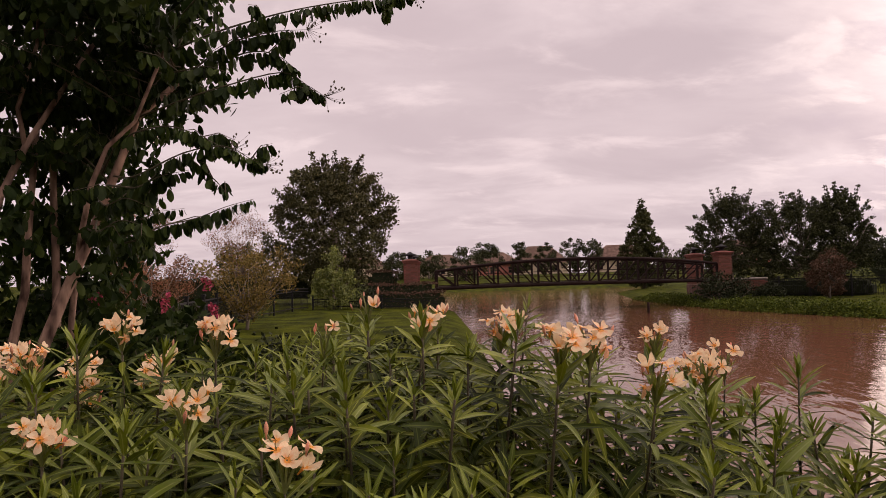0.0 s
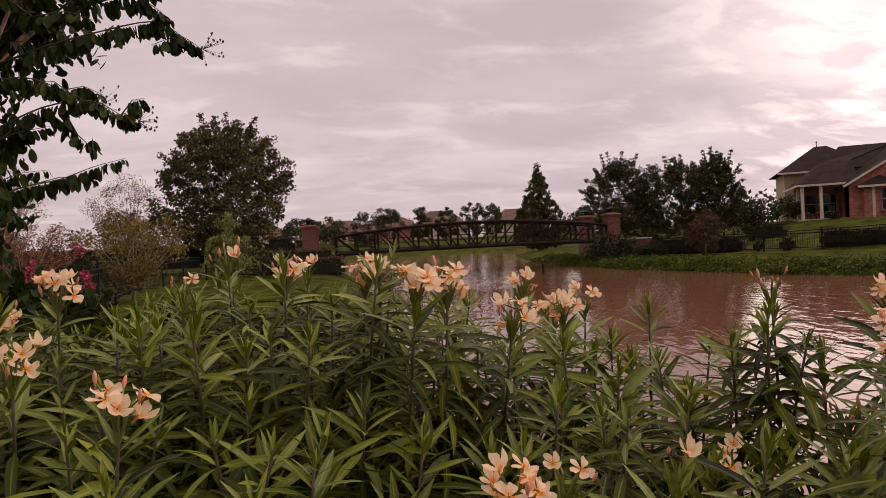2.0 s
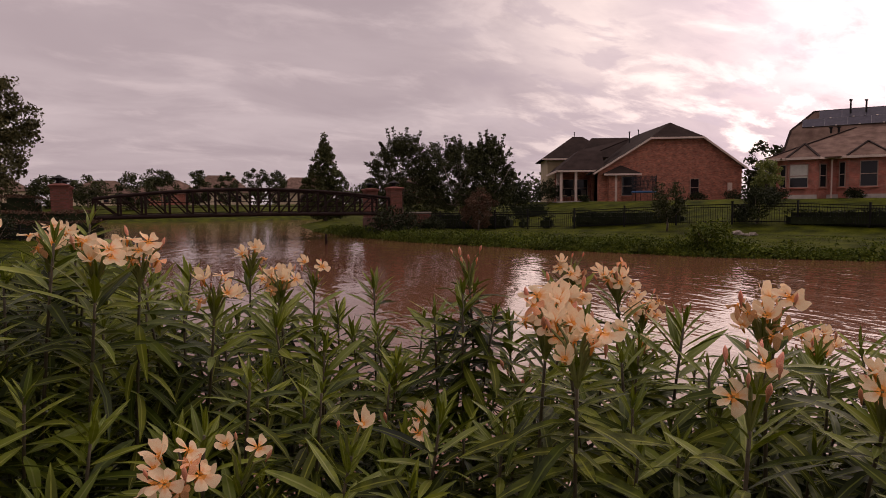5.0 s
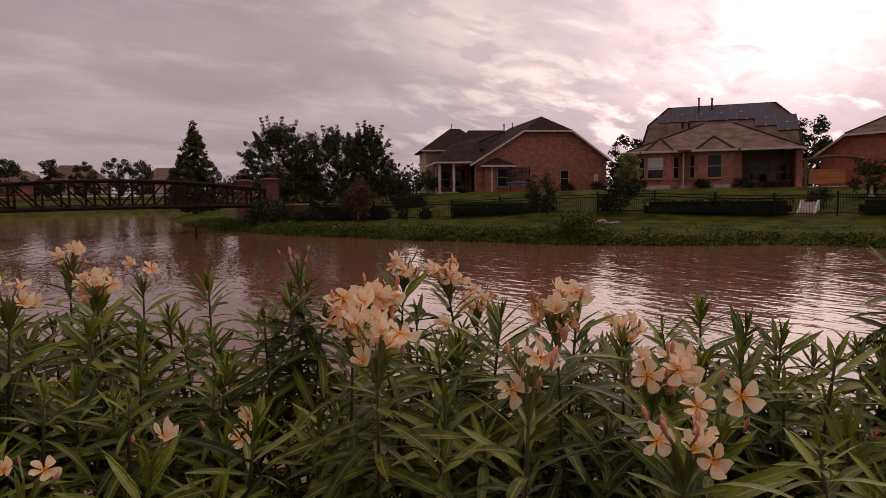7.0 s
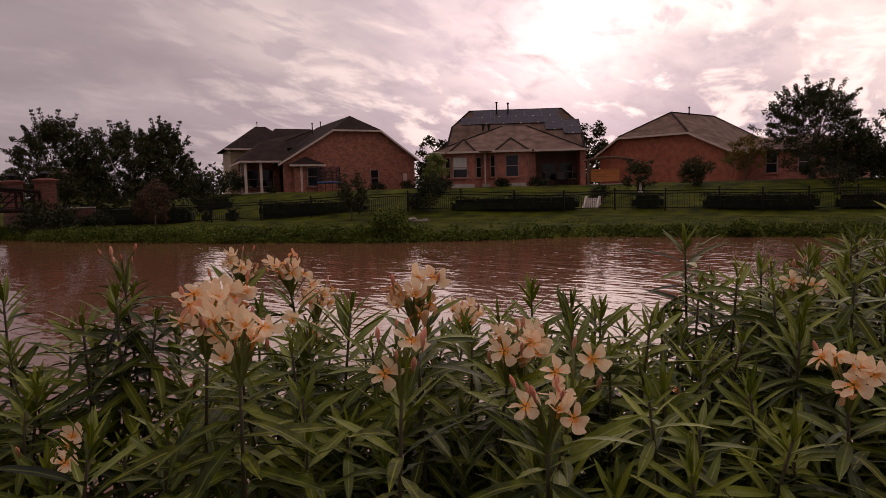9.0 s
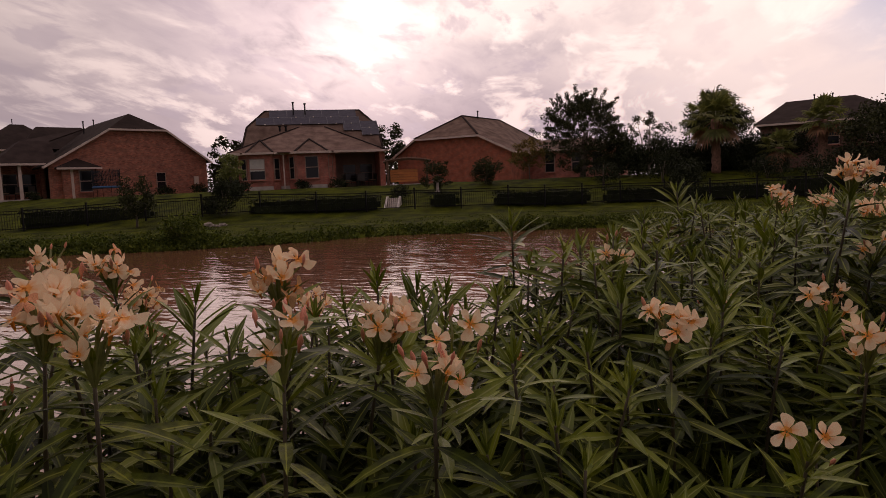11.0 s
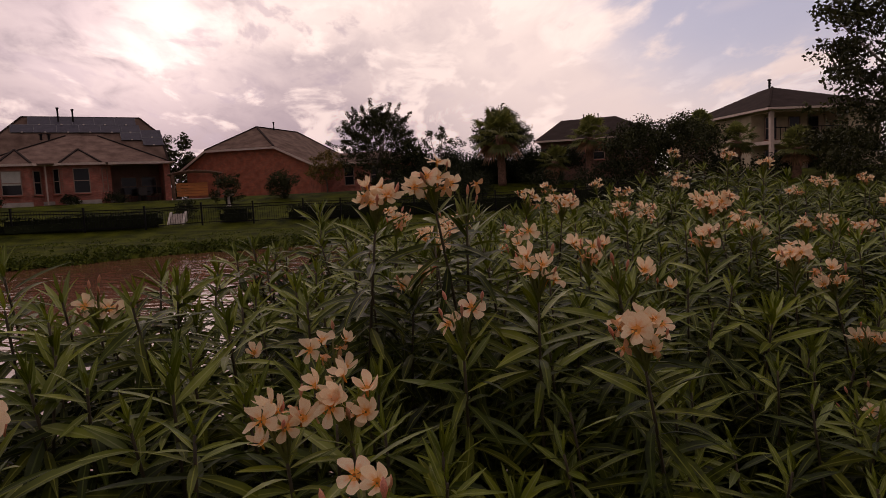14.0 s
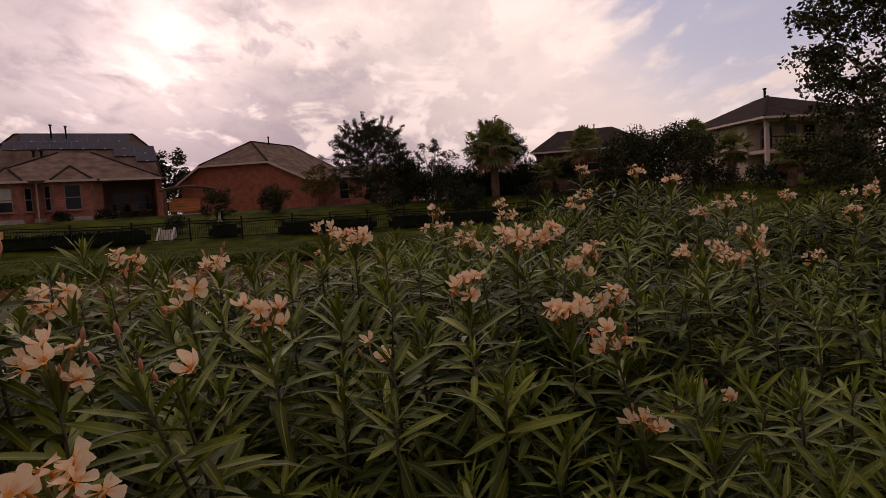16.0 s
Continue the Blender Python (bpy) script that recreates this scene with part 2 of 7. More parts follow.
M_ALU = material("anodised_aluminium", (0.16, 0.16, 0.17), 0.5, 0.1, 6, 60, 0.05, metal=1.0)
M_BLIND = material("pale_blind", (0.62, 0.60, 0.54), 0.7, 0.1, 3, 40, 0.05)
M_WOOD = material("orange_stained_wood", (0.50, 0.18, 0.045), 0.6, 0.3, 3, 40, 0.2, stretch=(0.3, 1, 1))
M_BROWNWOOD = material("brown_stained_wood", (0.16, 0.085, 0.05), 0.7, 0.3, 3, 40, 0.2)
M_CONCRETE = material("pale_concrete", (0.52, 0.46, 0.41), 0.85, 0.2, 2, 50, 0.3, grime=0.2)
M_CHAIR = material("dark_patio_metal", (0.05, 0.04, 0.035), 0.5, 0.2, 6, 50, 0.05)
M_CUSHION = material("tan_cushion", (0.36, 0.24, 0.15), 0.9, 0.15, 8, 60, 0.1)
M_NET = material("dark_trampoline_net", (0.02, 0.02, 0.024), 0.8, 0.2, 8, 60, 0.0)
M_BLUE = material("blue_trampoline_pad", (0.05, 0.14, 0.30), 0.6, 0.2, 5, 40, 0.0)
M_ROCK = material("grey_rock", (0.24, 0.20, 0.165), 0.9, 0.3, 5, 40, 0.5)


def glass_material():
    m = bpy.data.materials.new("window_glass")
    m.use_nodes = True
    b = m.node_tree.nodes["Principled BSDF"]
    b.inputs["Base Color"].default_value = (0.015, 0.015, 0.018, 1)
    b.inputs["Roughness"].default_value, b.inputs["Specular IOR Level"].default_value = 0.06, 0.35
    return m


def water_material():
    """Muddy brown pond water with wind ripples."""
    m = bpy.data.materials.new("muddy_water")
    m.use_nodes = True
    n, l = m.node_tree.nodes, m.node_tree.links
    b = n["Principled BSDF"]
    tex = n.new("ShaderNodeTexCoord")
    mud = n.new("ShaderNodeTexNoise")
    mud.inputs["Scale"].default_value, mud.inputs["Detail"].default_value = 0.12, 3
    l.new(tex.outputs["Object"], mud.inputs["Vector"])
    col = n.new("ShaderNodeMix")
    col.data_type = "RGBA"
    col.inputs[6].default_value, col.inputs[7].default_value = (0.150, 0.064, 0.034, 1), (0.180, 0.080, 0.044, 1)
    l.new(mud.outputs["Fac"], col.inputs[0])
    l.new(col.outputs[2], b.inputs["Base Color"])
    b.inputs["Roughness"].default_value, b.inputs["IOR"].default_value = 0.05, 1.33

    def ripple(bearing, wave, crest, detail, distortion):
        """Ripples that run towards a bearing, with that wavelength, and crests so many times as long."""
        spin, move = n.new("ShaderNodeMapping"), n.new("ShaderNodeMapping")
        spin.inputs["Rotation"].default_value = (0, 0, radians(bearing - 90))
        move.inputs["Scale"].default_value = (1.0, 1.0 / crest, 1.0)
        l.new(tex.outputs["Object"], spin.inputs[0])
        l.new(spin.outputs[0], move.inputs[0])
        x = n.new("ShaderNodeTexNoise")
        x.inputs["Scale"].default_value, x.inputs["Detail"].default_value, x.inputs["Distortion"].default_value = 0.6 / wave, detail, distortion
        l.new(move.outputs[0], x.inputs["Vector"])
        return x.outputs["Fac"]

    big, small, calm = ripple(118, 0.34, 3.4, 2, 0.35), ripple(96, 0.15, 2.6, 2, 0.4), ripple(60, 9.0, 2.5, 2, 0.4)
    add = n.new("ShaderNodeMath")
    add.operation = "MULTIPLY_ADD"
    l.new(small, add.inputs[0])
    add.inputs[1].default_value = 0.75
    l.new(big, add.inputs[2])
    still = n.new("ShaderNodeMapRange")
    l.new(calm, still.inputs[0])
    for i, v in enumerate((0.35, 0.65, 0.6, 1.0)):
        still.inputs[i + 1].default_value = v
    bump = n.new("ShaderNodeBump")
    bump.inputs["Distance"].default_value = 0.024
    l.new(still.outputs[0], bump.inputs["Strength"])
    l.new(add.outputs[0], bump.inputs["Height"])
    l.new(bump.outputs[0], b.inputs["Normal"])
    return m


def ground_material():
    """Mown grass with worn, drier and earthy patches."""
    m = material("lawn", (0.022, 0.032, 0.002), 0.95, 0.5, 0.9, 9.0, 0.0, second=(0.050, 0.058, 0.003), spec=0.05, grime=0.35)
    n, l = m.node_tree.nodes, m.node_tree.links
    b = n["Principled BSDF"]
    tex = n.new("ShaderNodeTexCoord")
    x = n.new("ShaderNodeTexNoise")
    x.inputs["Scale"].default_value, x.inputs["Detail"].default_value = 14, 5
    l.new(tex.outputs["Object"], x.inputs["Vector"])
    r = n.new("ShaderNodeBump")
    r.inputs["Strength"].default_value, r.inputs["Distance"].default_value = 0.7, 0.06
    l.new(x.outputs["Fac"], r.inputs["Height"])
    l.new(r.outputs[0], b.inputs["Normal"])
    return m


M_GLASS, M_WATER, M_LAWN = glass_material(), water_material(), ground_material()


def brick_wall_material(name, a, b, mortar):
    """Running-bond brickwork for walls seen from far off."""
    m = material(name, a, 0.9, 0.2, 0.5, 12, 0.0)
    n, l = m.node_tree.nodes, m.node_tree.links
    bsdf = n["Principled BSDF"]
    tex, sep, add, comb = n.new("ShaderNodeTexCoord"), n.new("ShaderNodeSeparateXYZ"), n.new("ShaderNodeMath"), n.new("ShaderNodeCombineXYZ")
    l.new(tex.outputs["Object"], sep.inputs[0])
    l.new(sep.outputs[0], add.inputs[0])
    l.new(sep.outputs[1], add.inputs[1])
    l.new(add.outputs[0], comb.inputs[0])
    l.new(sep.outputs[2], comb.inputs[1])
    br = n.new("ShaderNodeTexBrick")
    br.inputs["Color1"].default_value, br.inputs["Color2"].default_value, br.inputs["Mortar"].default_value = (*a, 1), (*b, 1), (*mortar, 1)
    for key, v in (("Scale", 1.0), ("Mortar Size", 0.010), ("Bias", 0.0), ("Brick Width", 0.22), ("Row Height", 0.075)):
        br.inputs[key].default_value = v
    l.new(comb.outputs[0], br.inputs["Vector"])
    blot = n.new("ShaderNodeTexNoise")
    blot.inputs["Scale"].default_value, blot.inputs["Detail"].default_value = 2.2, 6
    l.new(tex.outputs["Object"], blot.inputs["Vector"])
    mix = n.new("ShaderNodeMix")
    mix.data_type, mix.blend_type = "RGBA", "MULTIPLY"
    mix.inputs[0].default_value = 0.6
    ramp = n.new("ShaderNodeMapRange")
    for i, v in enumerate((0.3, 0.7, 0.45, 1.35)):
        ramp.inputs[i + 1].default_value = v
    l.new(blot.outputs["Fac"], ramp.inputs[0])
    l.new(br.outputs["Color"], mix.inputs[6])
    l.new(ramp.outputs[0], mix.inputs[7])
    l.new(mix.outputs[2], bsdf.inputs["Base Color"])
    bump = n.new("ShaderNodeBump")
    bump.inputs["Strength"].default_value, bump.inputs["Distance"].default_value = 0.5, 0.01
    l.new(br.outputs["Fac"], bump.inputs["Height"])
    bump.invert = True
    l.new(bump.outputs[0], bsdf.inputs["Normal"])
    return m


M_BRICKWORK = brick_wall_material("house_brickwork", (0.60, 0.212, 0.128), (0.31, 0.098, 0.066), (0.38, 0.22, 0.16))
M_BRICKWORK_RED = brick_wall_material("orange_red_brickwork", (0.58, 0.172, 0.09), (0.48, 0.13, 0.07), (0.34, 0.17, 0.12))
M_BRICKWORK_PINK = brick_wall_material("pinkish_brickwork", (0.58, 0.20, 0.14), (0.46, 0.135, 0.095), (0.40, 0.22, 0.17))
M_BRICKWORK_DARK = brick_wall_material("dark_red_brickwork", (0.17, 0.07, 0.05), (0.12, 0.05, 0.036), (0.16, 0.11, 0.09))

# ---- helpers for meshes ----
def mesh_from(verts, faces, name, mats, smooth=False, idx=None):
    me = bpy.data.meshes.new(name)
    me.from_pydata(verts, [], faces)
    for m in mats:
        me.materials.append(m)
    if idx is not None:
        me.polygons.foreach_set("material_index", idx)
    if smooth:
        me.polygons.foreach_set("use_smooth", [True] * len(me.polygons))
    me.update()
    return me


class Shape:
    """Collects faces of one mesh."""

    def __init__(self):
        self.v, self.f = [], []

    def add(self, verts, faces):
        k = len(self.v)
        self.v += [tuple(p) for p in verts]
        self.f += [tuple(i + k for i in f) for f in faces]
        return self

    def box(self, x0, x1, y0, y1, z0, z1):
        return self.add([(x, y, z) for z in (z0, z1) for y in (y0, y1) for x in (x0, x1)],
                        [(0, 2, 3, 1), (4, 5, 7, 6), (0, 1, 5, 4), (1, 3, 7, 5), (3, 2, 6, 7), (2, 0, 4, 6)])

    def bar(self, a, b, w, h=None, up=(0, 0, 1)):
        """A square bar from a to b."""
        a, b, h = Vector(a), Vector(b), h or w
        d = (b - a).normalized()
        side = d.cross(Vector(up))
        side = side.normalized() if side.length > 1e-4 else Vector((1, 0, 0))
        top = side.cross(d)
        k = [p + s * side * w / 2 + t * top * h / 2 for p in (a, b) for s, t in ((-1, -1), (1, -1), (1, 1), (-1, 1))]
        return self.add(k, [(0, 1, 2, 3), (7, 6, 5, 4), (0, 4, 5, 1), (1, 5, 6, 2), (2, 6, 7, 3), (3, 7, 4, 0)])

    def tube(self, pts, radii, sides=6):
        """A tapered tube along points."""
        pts = [Vector(p) for p in pts]
        k, rings = len(self.v), []
        for i, p in enumerate(pts):
            d = (pts[min(i + 1, len(pts) - 1)] - pts[max(i - 1, 0)]).normalized()
            a = d.orthogonal().normalized() if i == 0 else (a - d * a.dot(d)).normalized()
            b = d.cross(a)
            rings.append([p + radii[i] * (math.cos(q) * a + math.sin(q) * b) for q in (2 * math.pi * j / sides for j in range(sides))])
        for r in rings:
            self.v += [tuple(p) for p in r]
        n = len(rings)
        for i in range(n - 1):
            for j in range(sides):
                self.f.append((k + i * sides + j, k + i * sides + (j + 1) % sides, k + (i + 1) * sides + (j + 1) % sides, k + (i + 1) * sides + j))
        self.f.append(tuple(k + j for j in reversed(range(sides))))
        self.f.append(tuple(k + (n - 1) * sides + j for j in range(sides)))
        return self

    def prism(self, outline, axis, lo, hi):
        """An outline of 2D points pushed along an axis ('x': outline is y, z; 'y': outline is x, z; 'z': outline is x, y)."""
        n = len(outline)

        def place(p, d):
            return {"x": (d, p[0], p[1]), "y": (p[0], d, p[1]), "z": (p[0], p[1], d)}[axis]

        verts = [place(p, lo) for p in outline] + [place(p, hi) for p in outline]
        faces = [tuple(range(n)), tuple(range(2 * n - 1, n - 1, -1))] + [(i, n + i, n + (i + 1) % n, (i + 1) % n) for i in range(n)]
        return self.add(verts, faces)

    def mesh(self, name, mat, smooth=False):
        return mesh_from(self.v, self.f, name, [mat], smooth)


def bevelled(bm_shape, name, mat, width=0.01, segments=1):
    """The shape's mesh with its edges rounded."""
    bm = bmesh.new()
    me = bm_shape.mesh(name, mat)
    bm.from_mesh(me)
    bmesh.ops.recalc_face_normals(bm, faces=bm.faces)
    bmesh.ops.bevel(bm, geom=list(bm.edges), offset=width, segments=segments, affect="EDGES")
    bm.to_mesh(me)
    bm.free()
    return me


def part(name, me, parent, label="", m=None, kind=""):
    ob = new(name, me)
    ob.parent = parent
    if m is not None:
        ob.matrix_basis = m
    return tagged(ob, label=label, kind=kind)


def thing(name, label, category, m=None, group="", kind="", me=None):
    ob = new(name, me)
    if m is not None:
        ob.matrix_basis = m
    return tagged(ob, label, category, group, kind)


# ---- land and water ----
WATER_Z = -0.45
SHORE = [(1.2, 7), (1.0, 3.6), (2.3, 2.4), (3.3, 0.8), (4.9, -1.5), (7.5, -4.6), (14.5, -7.2), (20, -12), (26, -15), (27.2, -8), (27, 1),
         (25.3, 9.2), (23.1, 11.6), (20.6, 15), (18.1, 23), (16.4, 32), (16.4, 38), (17.4, 50), (21.8, 68), (32, 88), (44, 97), (22, 101), (4, 98), (-4, 88), (-3, 66), (1.5, 48),
         (2.8, 40), (2.4, 25), (1.7, 12)]


def shore_distance(px, py):
    """Metres outside the pond (inside: minus), for arrays."""
    best, inside = np.full(px.shape, 1e9), np.zeros(px.shape, bool)
    for (ax, ay), (bx, by) in zip(SHORE, SHORE[1:] + SHORE[:1]):
        dx, dy = bx - ax, by - ay
        k = np.clip(((px - ax) * dx + (py - ay) * dy) / (dx * dx + dy * dy), 0, 1)
        best = np.minimum(best, np.hypot(px - ax - k * dx, py - ay - k * dy))
        inside ^= ((ay > py) != (by > py)) & (px < dx * (py - ay) / (by - ay + 1e-12) + ax)
    return np.where(inside, -best, best)


def ground_height(px, py):
    px, py = np.asarray(px, float), np.asarray(py, float)
    d = shore_distance(px, py)
    far = np.interp(d, [-4, -1, 0, 0.5, 1.2, 6.5, 9, 20, 200], [-1.6, -0.9, -0.5, -0.30, -0.2, 0.0, 0.10, 1.75, 1.9])
    near = np.interp(d, [-4, -1, 0, 0.6, 1.6, 3, 12, 30, 200], [-1.6, -0.9, -0.5, -0.25, -0.02, 0.0, 0.15, 0.7, 1.7])
    north = np.interp(d, [-4, -1, 0, 1, 4, 14, 40, 200], [-1.6, -0.9, -0.5, -0.2, 0.2, 1.0, 2.2, 2.6])
    k = np.clip((px - 9) / 6, 0, 1)
    k = k * k * (3 - 2 * k)
    z = near + (far - near) * k
    j = np.clip((py - 55) / 25, 0, 1)
    z = z + (north - z) * j
    # left lawn lifts towards the bridge
    lift = np.clip((py - 18) / 20, 0, 1) * np.clip((5 - px) / 4, 0, 1) * np.clip(d / 3, 0, 1) * (1 - j)
    z = z + 0.15 * lift
    wave = 0.04 * np.sin(px * 0.9 + 1.3 * np.sin(py * 0.5)) * np.cos(py * 0.8) * np.clip(d / 2, 0, 1)
    return z + wave


def gz(x, y):
    return float(ground_height(np.array([x]), np.array([y]))[0])


def build_land():
    def lines(lo, hi, step, reach):
        core = np.arange(lo, hi + step / 2, step)
        out, k = [], step
        e = hi
        while e < reach:
            k *= 1.25
            e += k
            out.append(e)
        back, k, e = [], step, lo
        while e > -reach:
            k *= 1.25
            e -= k
            back.append(e)
        return np.array(back[::-1] + list(core) + out)

    xs, ys = lines(-12, 56, 0.6, 1600), lines(-36, 62, 0.6, 1600)
    gx, gy = np.meshgrid(xs, ys)
    z = ground_height(gx.ravel(), gy.ravel())
    verts = np.stack([gx.ravel(), gy.ravel(), z], 1)
    w, h = len(xs), len(ys)
    i = np.arange(w * h).reshape(h, w)
    faces = np.stack([i[:-1, :-1], i[:-1, 1:], i[1:, 1:], i[1:, :-1]], -1).reshape(-1, 4)
    thing("ground", "grassy lawn and bank sloping down to the pond", "ground", kind="structure",
          me=mesh_from(verts.tolist(), faces.tolist(), "ground", [M_LAWN], smooth=True))
    s = Shape()
    s.add([(x, y, WATER_Z) for x, y in [(-14, -30), (60, -30), (60, 112), (-14, 112)]], [(0, 1, 2, 3)])
    thing("water", "muddy brown pond water with wind ripples", "pond water", kind="structure", me=s.mesh("water", M_WATER))


build_land()

# ---- footbridge with brick gate pillars ----
def arch(u):
    """Height of the deck over its ends, at u from 0 to 1."""
    return 0.08 * (1 - (2 * u - 1) ** 2)


def truss_top(u):
    return 1.0 + 0.46 * (1 - (2 * u - 1) ** 2)


def footbridge():
    bridge = thing("footbridge", "rust-brown steel truss footbridge arching over the pond", "footbridge")
    x0, x1, z0, n = 1.6, 18.6, 1.05, 14
    for y in (38.4, 40.4):
        for name, off in (("bottom_chord", lambda u: -0.02), ("top_chord", truss_top)):
            r = 0.115 if name == "bottom_chord" else 0.085
            s = Shape().tube([(x0 + (x1 - x0) * i / n, y, z0 + arch(i / n) + off(i / n)) for i in range(n + 1)], [r] * (n + 1), 8)
            part(name, s.mesh(name, M_STEEL), bridge)
        for i in range(n + 1):
            u = i / n
            x = x0 + (x1 - x0) * u
            part("post", Shape().bar((x, y, z0 + arch(u) - 0.1), (x, y, z0 + arch(u) + truss_top(u)), 0.11).mesh("post", M_STEEL), bridge)
        for i in range(n):
            a, b = (i / n, (i + 1) / n) if i < n / 2 else ((i + 1) / n, i / n)
            xa, xb = x0 + (x1 - x0) * a, x0 + (x1 - x0) * b
            part("diagonal", Shape().bar((xa, y, z0 + arch(a) + truss_top(a)), (xb, y, z0 + arch(b)), 0.075).mesh("diagonal", M_STEEL), bridge)
        for k in range(3):
            s = Shape().tube([(x0 + (x1 - x0) * i / n, y - 0.08, z0 + arch(i / n) + 0.14 + 0.30 * k) for i in range(n + 1)], [0.016] * (n + 1), 5)
            part("rail", s.mesh("rail", M_STEEL), bridge)
    planks = 110
    deck = Shape().box(-(x1 - x0) / planks * 0.46, (x1 - x0) / planks * 0.46, -1.0, 1.0, -0.05, 0.0).mesh("plank", M_DECK)
    for i in range(planks):
        u = (i + 0.5) / planks
        part("plank", deck, bridge, m=pose(x0 + (x1 - x0) * u, 39.4, z0 + arch(u) + 0.03))
    for u in (0.0, 1.0):
        x = x0 + (x1 - x0) * u
        part("abutment", bevelled(Shape().box(x - 0.7 if u == 0 else x - 0.1, x + 0.1 if u == 0 else x + 0.7, 38.1, 40.7, -1.0, z0 - 0.1), "abutment", M_BRICKWORK_DARK, 0.03), bridge)


def brick_pillar(x, y, z):
    """Square brick pillar with a corbelled cap and a hipped lantern top."""
    p = thing("brick_pillar", "square red-brick gate pillar with corbelled cap and dark lantern", "pillar", pose(x, y, z), group="bridge gate pillars")
    h, w = 1.9, 0.40
    part("core", Shape().box(-w + 0.012, w - 0.012, -w + 0.012, w - 0.012, 0, h).mesh("core", M_MORTAR), p)
    part("footing", bevelled(Shape().box(-w - 0.04, w + 0.04, -w - 0.04, w + 0.04, -1.1, 0.0), "footing", M_BRICKWORK_DARK, 0.02), p)
    brick = bevelled(Shape().box(-0.127, 0.127, -0.05, 0.05, 0.0, 0.066), "brick", M_BRICK, 0.004)
    half = bevelled(Shape().box(-0.060, 0.060, -0.05, 0.05, 0.0, 0.066), "brick", M_BRICK, 0.004)
    for r in range(24):
        spots = ((brick, -0.266), (brick, 0.0), (brick, 0.266)) if r % 2 else ((half, -0.332), (brick, -0.133), (brick, 0.133), (half, 0.332))
        for q in range(4):
            for shape, a in spots:
                part("brick", shape, p, m=pose(0, 0, 0, 0, 0, 90 * q) @ pose(a, -w + 0.045, 0.004 + r * 0.0765))
    part("cornice", bevelled(Shape().box(-0.50, 0.50, -0.50, 0.50, h, h + 0.07).box(-0.45, 0.45, -0.45, 0.45, h - 0.07, h), "cornice", M_BRICK, 0.01), p)
    cap = Shape().add([(-0.52, -0.52, h + 0.07), (0.52, -0.52, h + 0.07), (0.52, 0.52, h + 0.07), (-0.52, 0.52, h + 0.07), (-0.16, -0.16, h + 0.17), (0.16, -0.16, h + 0.17), (0.16, 0.16, h + 0.17), (-0.16, 0.16, h + 0.17)],
                      [(3, 2, 1, 0), (0, 1, 5, 4), (1, 2, 6, 5), (2, 3, 7, 6), (3, 0, 4, 7), (4, 5, 6, 7)])
    part("cap", cap.mesh("cap", M_BRICK), p)
    lamp = Shape().tube([(0, 0, h + 0.12), (0, 0, h + 0.18), (0, 0, h + 0.30), (0, 0, h + 0.36)], [0.22, 0.15, 0.14, 0.20], 8)
    lamp.tube([(0, 0, h + 0.36), (0, 0, h + 0.42), (0, 0, h + 0.48), (0, 0, h + 0.58)], [0.36, 0.38, 0.20, 0.05], 8)
    part("lantern", lamp.mesh("lantern", M_IRON), p, "dark hooded lantern")
    return p


def wing_wall(a, b, z0, z1):
    """A low brick wall with a pale cap that runs on from a gate pillar."""
    a, b = Vector((*a, 0)), Vector((*b, 0))
    way, length = (b - a).normalized(), (b - a).length
    t = thing("garden_wall", "low dark-red brick wall with pale cap beside the pillar", "wall", Matrix.Translation((a.x, a.y, z0)) @ Matrix.Rotation(math.atan2(way.y, way.x), 4, "Z"))
    part("core", Shape().box(0, length, -0.11, 0.11, 0, z1 - z0).mesh("core", M_MORTAR), t)
    brick = bevelled(Shape().box(-0.127, 0.127, -0.03, 0.03, 0.0, 0.066), "brick", M_BRICK, 0.004)
    for r in range(int((z1 - z0) / 0.0765)):
        for k in range(int(length / 0.266)):
            part("brick", brick, t, m=pose(0.133 + 0.133 * (r % 2) + 0.266 * k, -0.10, 0.005 + 0.0765 * r))
    part("cap", bevelled(Shape().box(-0.02, length + 0.03, -0.17, 0.17, z1 - z0, z1 - z0 + 0.07), "cap", M_STONE, 0.012), t, "pale stone cap")


footbridge()
wing_wall((19.5, 38.5), (21.2, 37.5), 0.30, 1.06)
for bx, by in ((0.05, 38.0), (0.25, 41.4), (19.05, 38.6), (18.95, 42.2)):
    brick_pillar(bx, by, 0.75)

# ---- houses across the pond ----
def plate(s, pts, thick):
    """A flat polygon with thickness, pushed against its normal."""
    a, b, c = (Vector(p) for p in pts[:3])
    nrm = (b - a).cross(c - a).normalized() * thick
    n = len(pts)
    verts = [tuple(Vector(p)) for p in pts] + [tuple(Vector(p) - nrm) for p in pts]
    s.add(verts, [tuple(range(n)), tuple(range(2 * n - 1, n - 1, -1))] + [(i, n + i, n + (i + 1) % n, (i + 1) % n) for i in range(n)])
    return s


def roof_part(ho, faces, mat, name="roof"):
    s = Shape()
    for pts in faces:
        plate(s, pts, 0.10)
    return part(name, s.mesh(name, mat), ho)


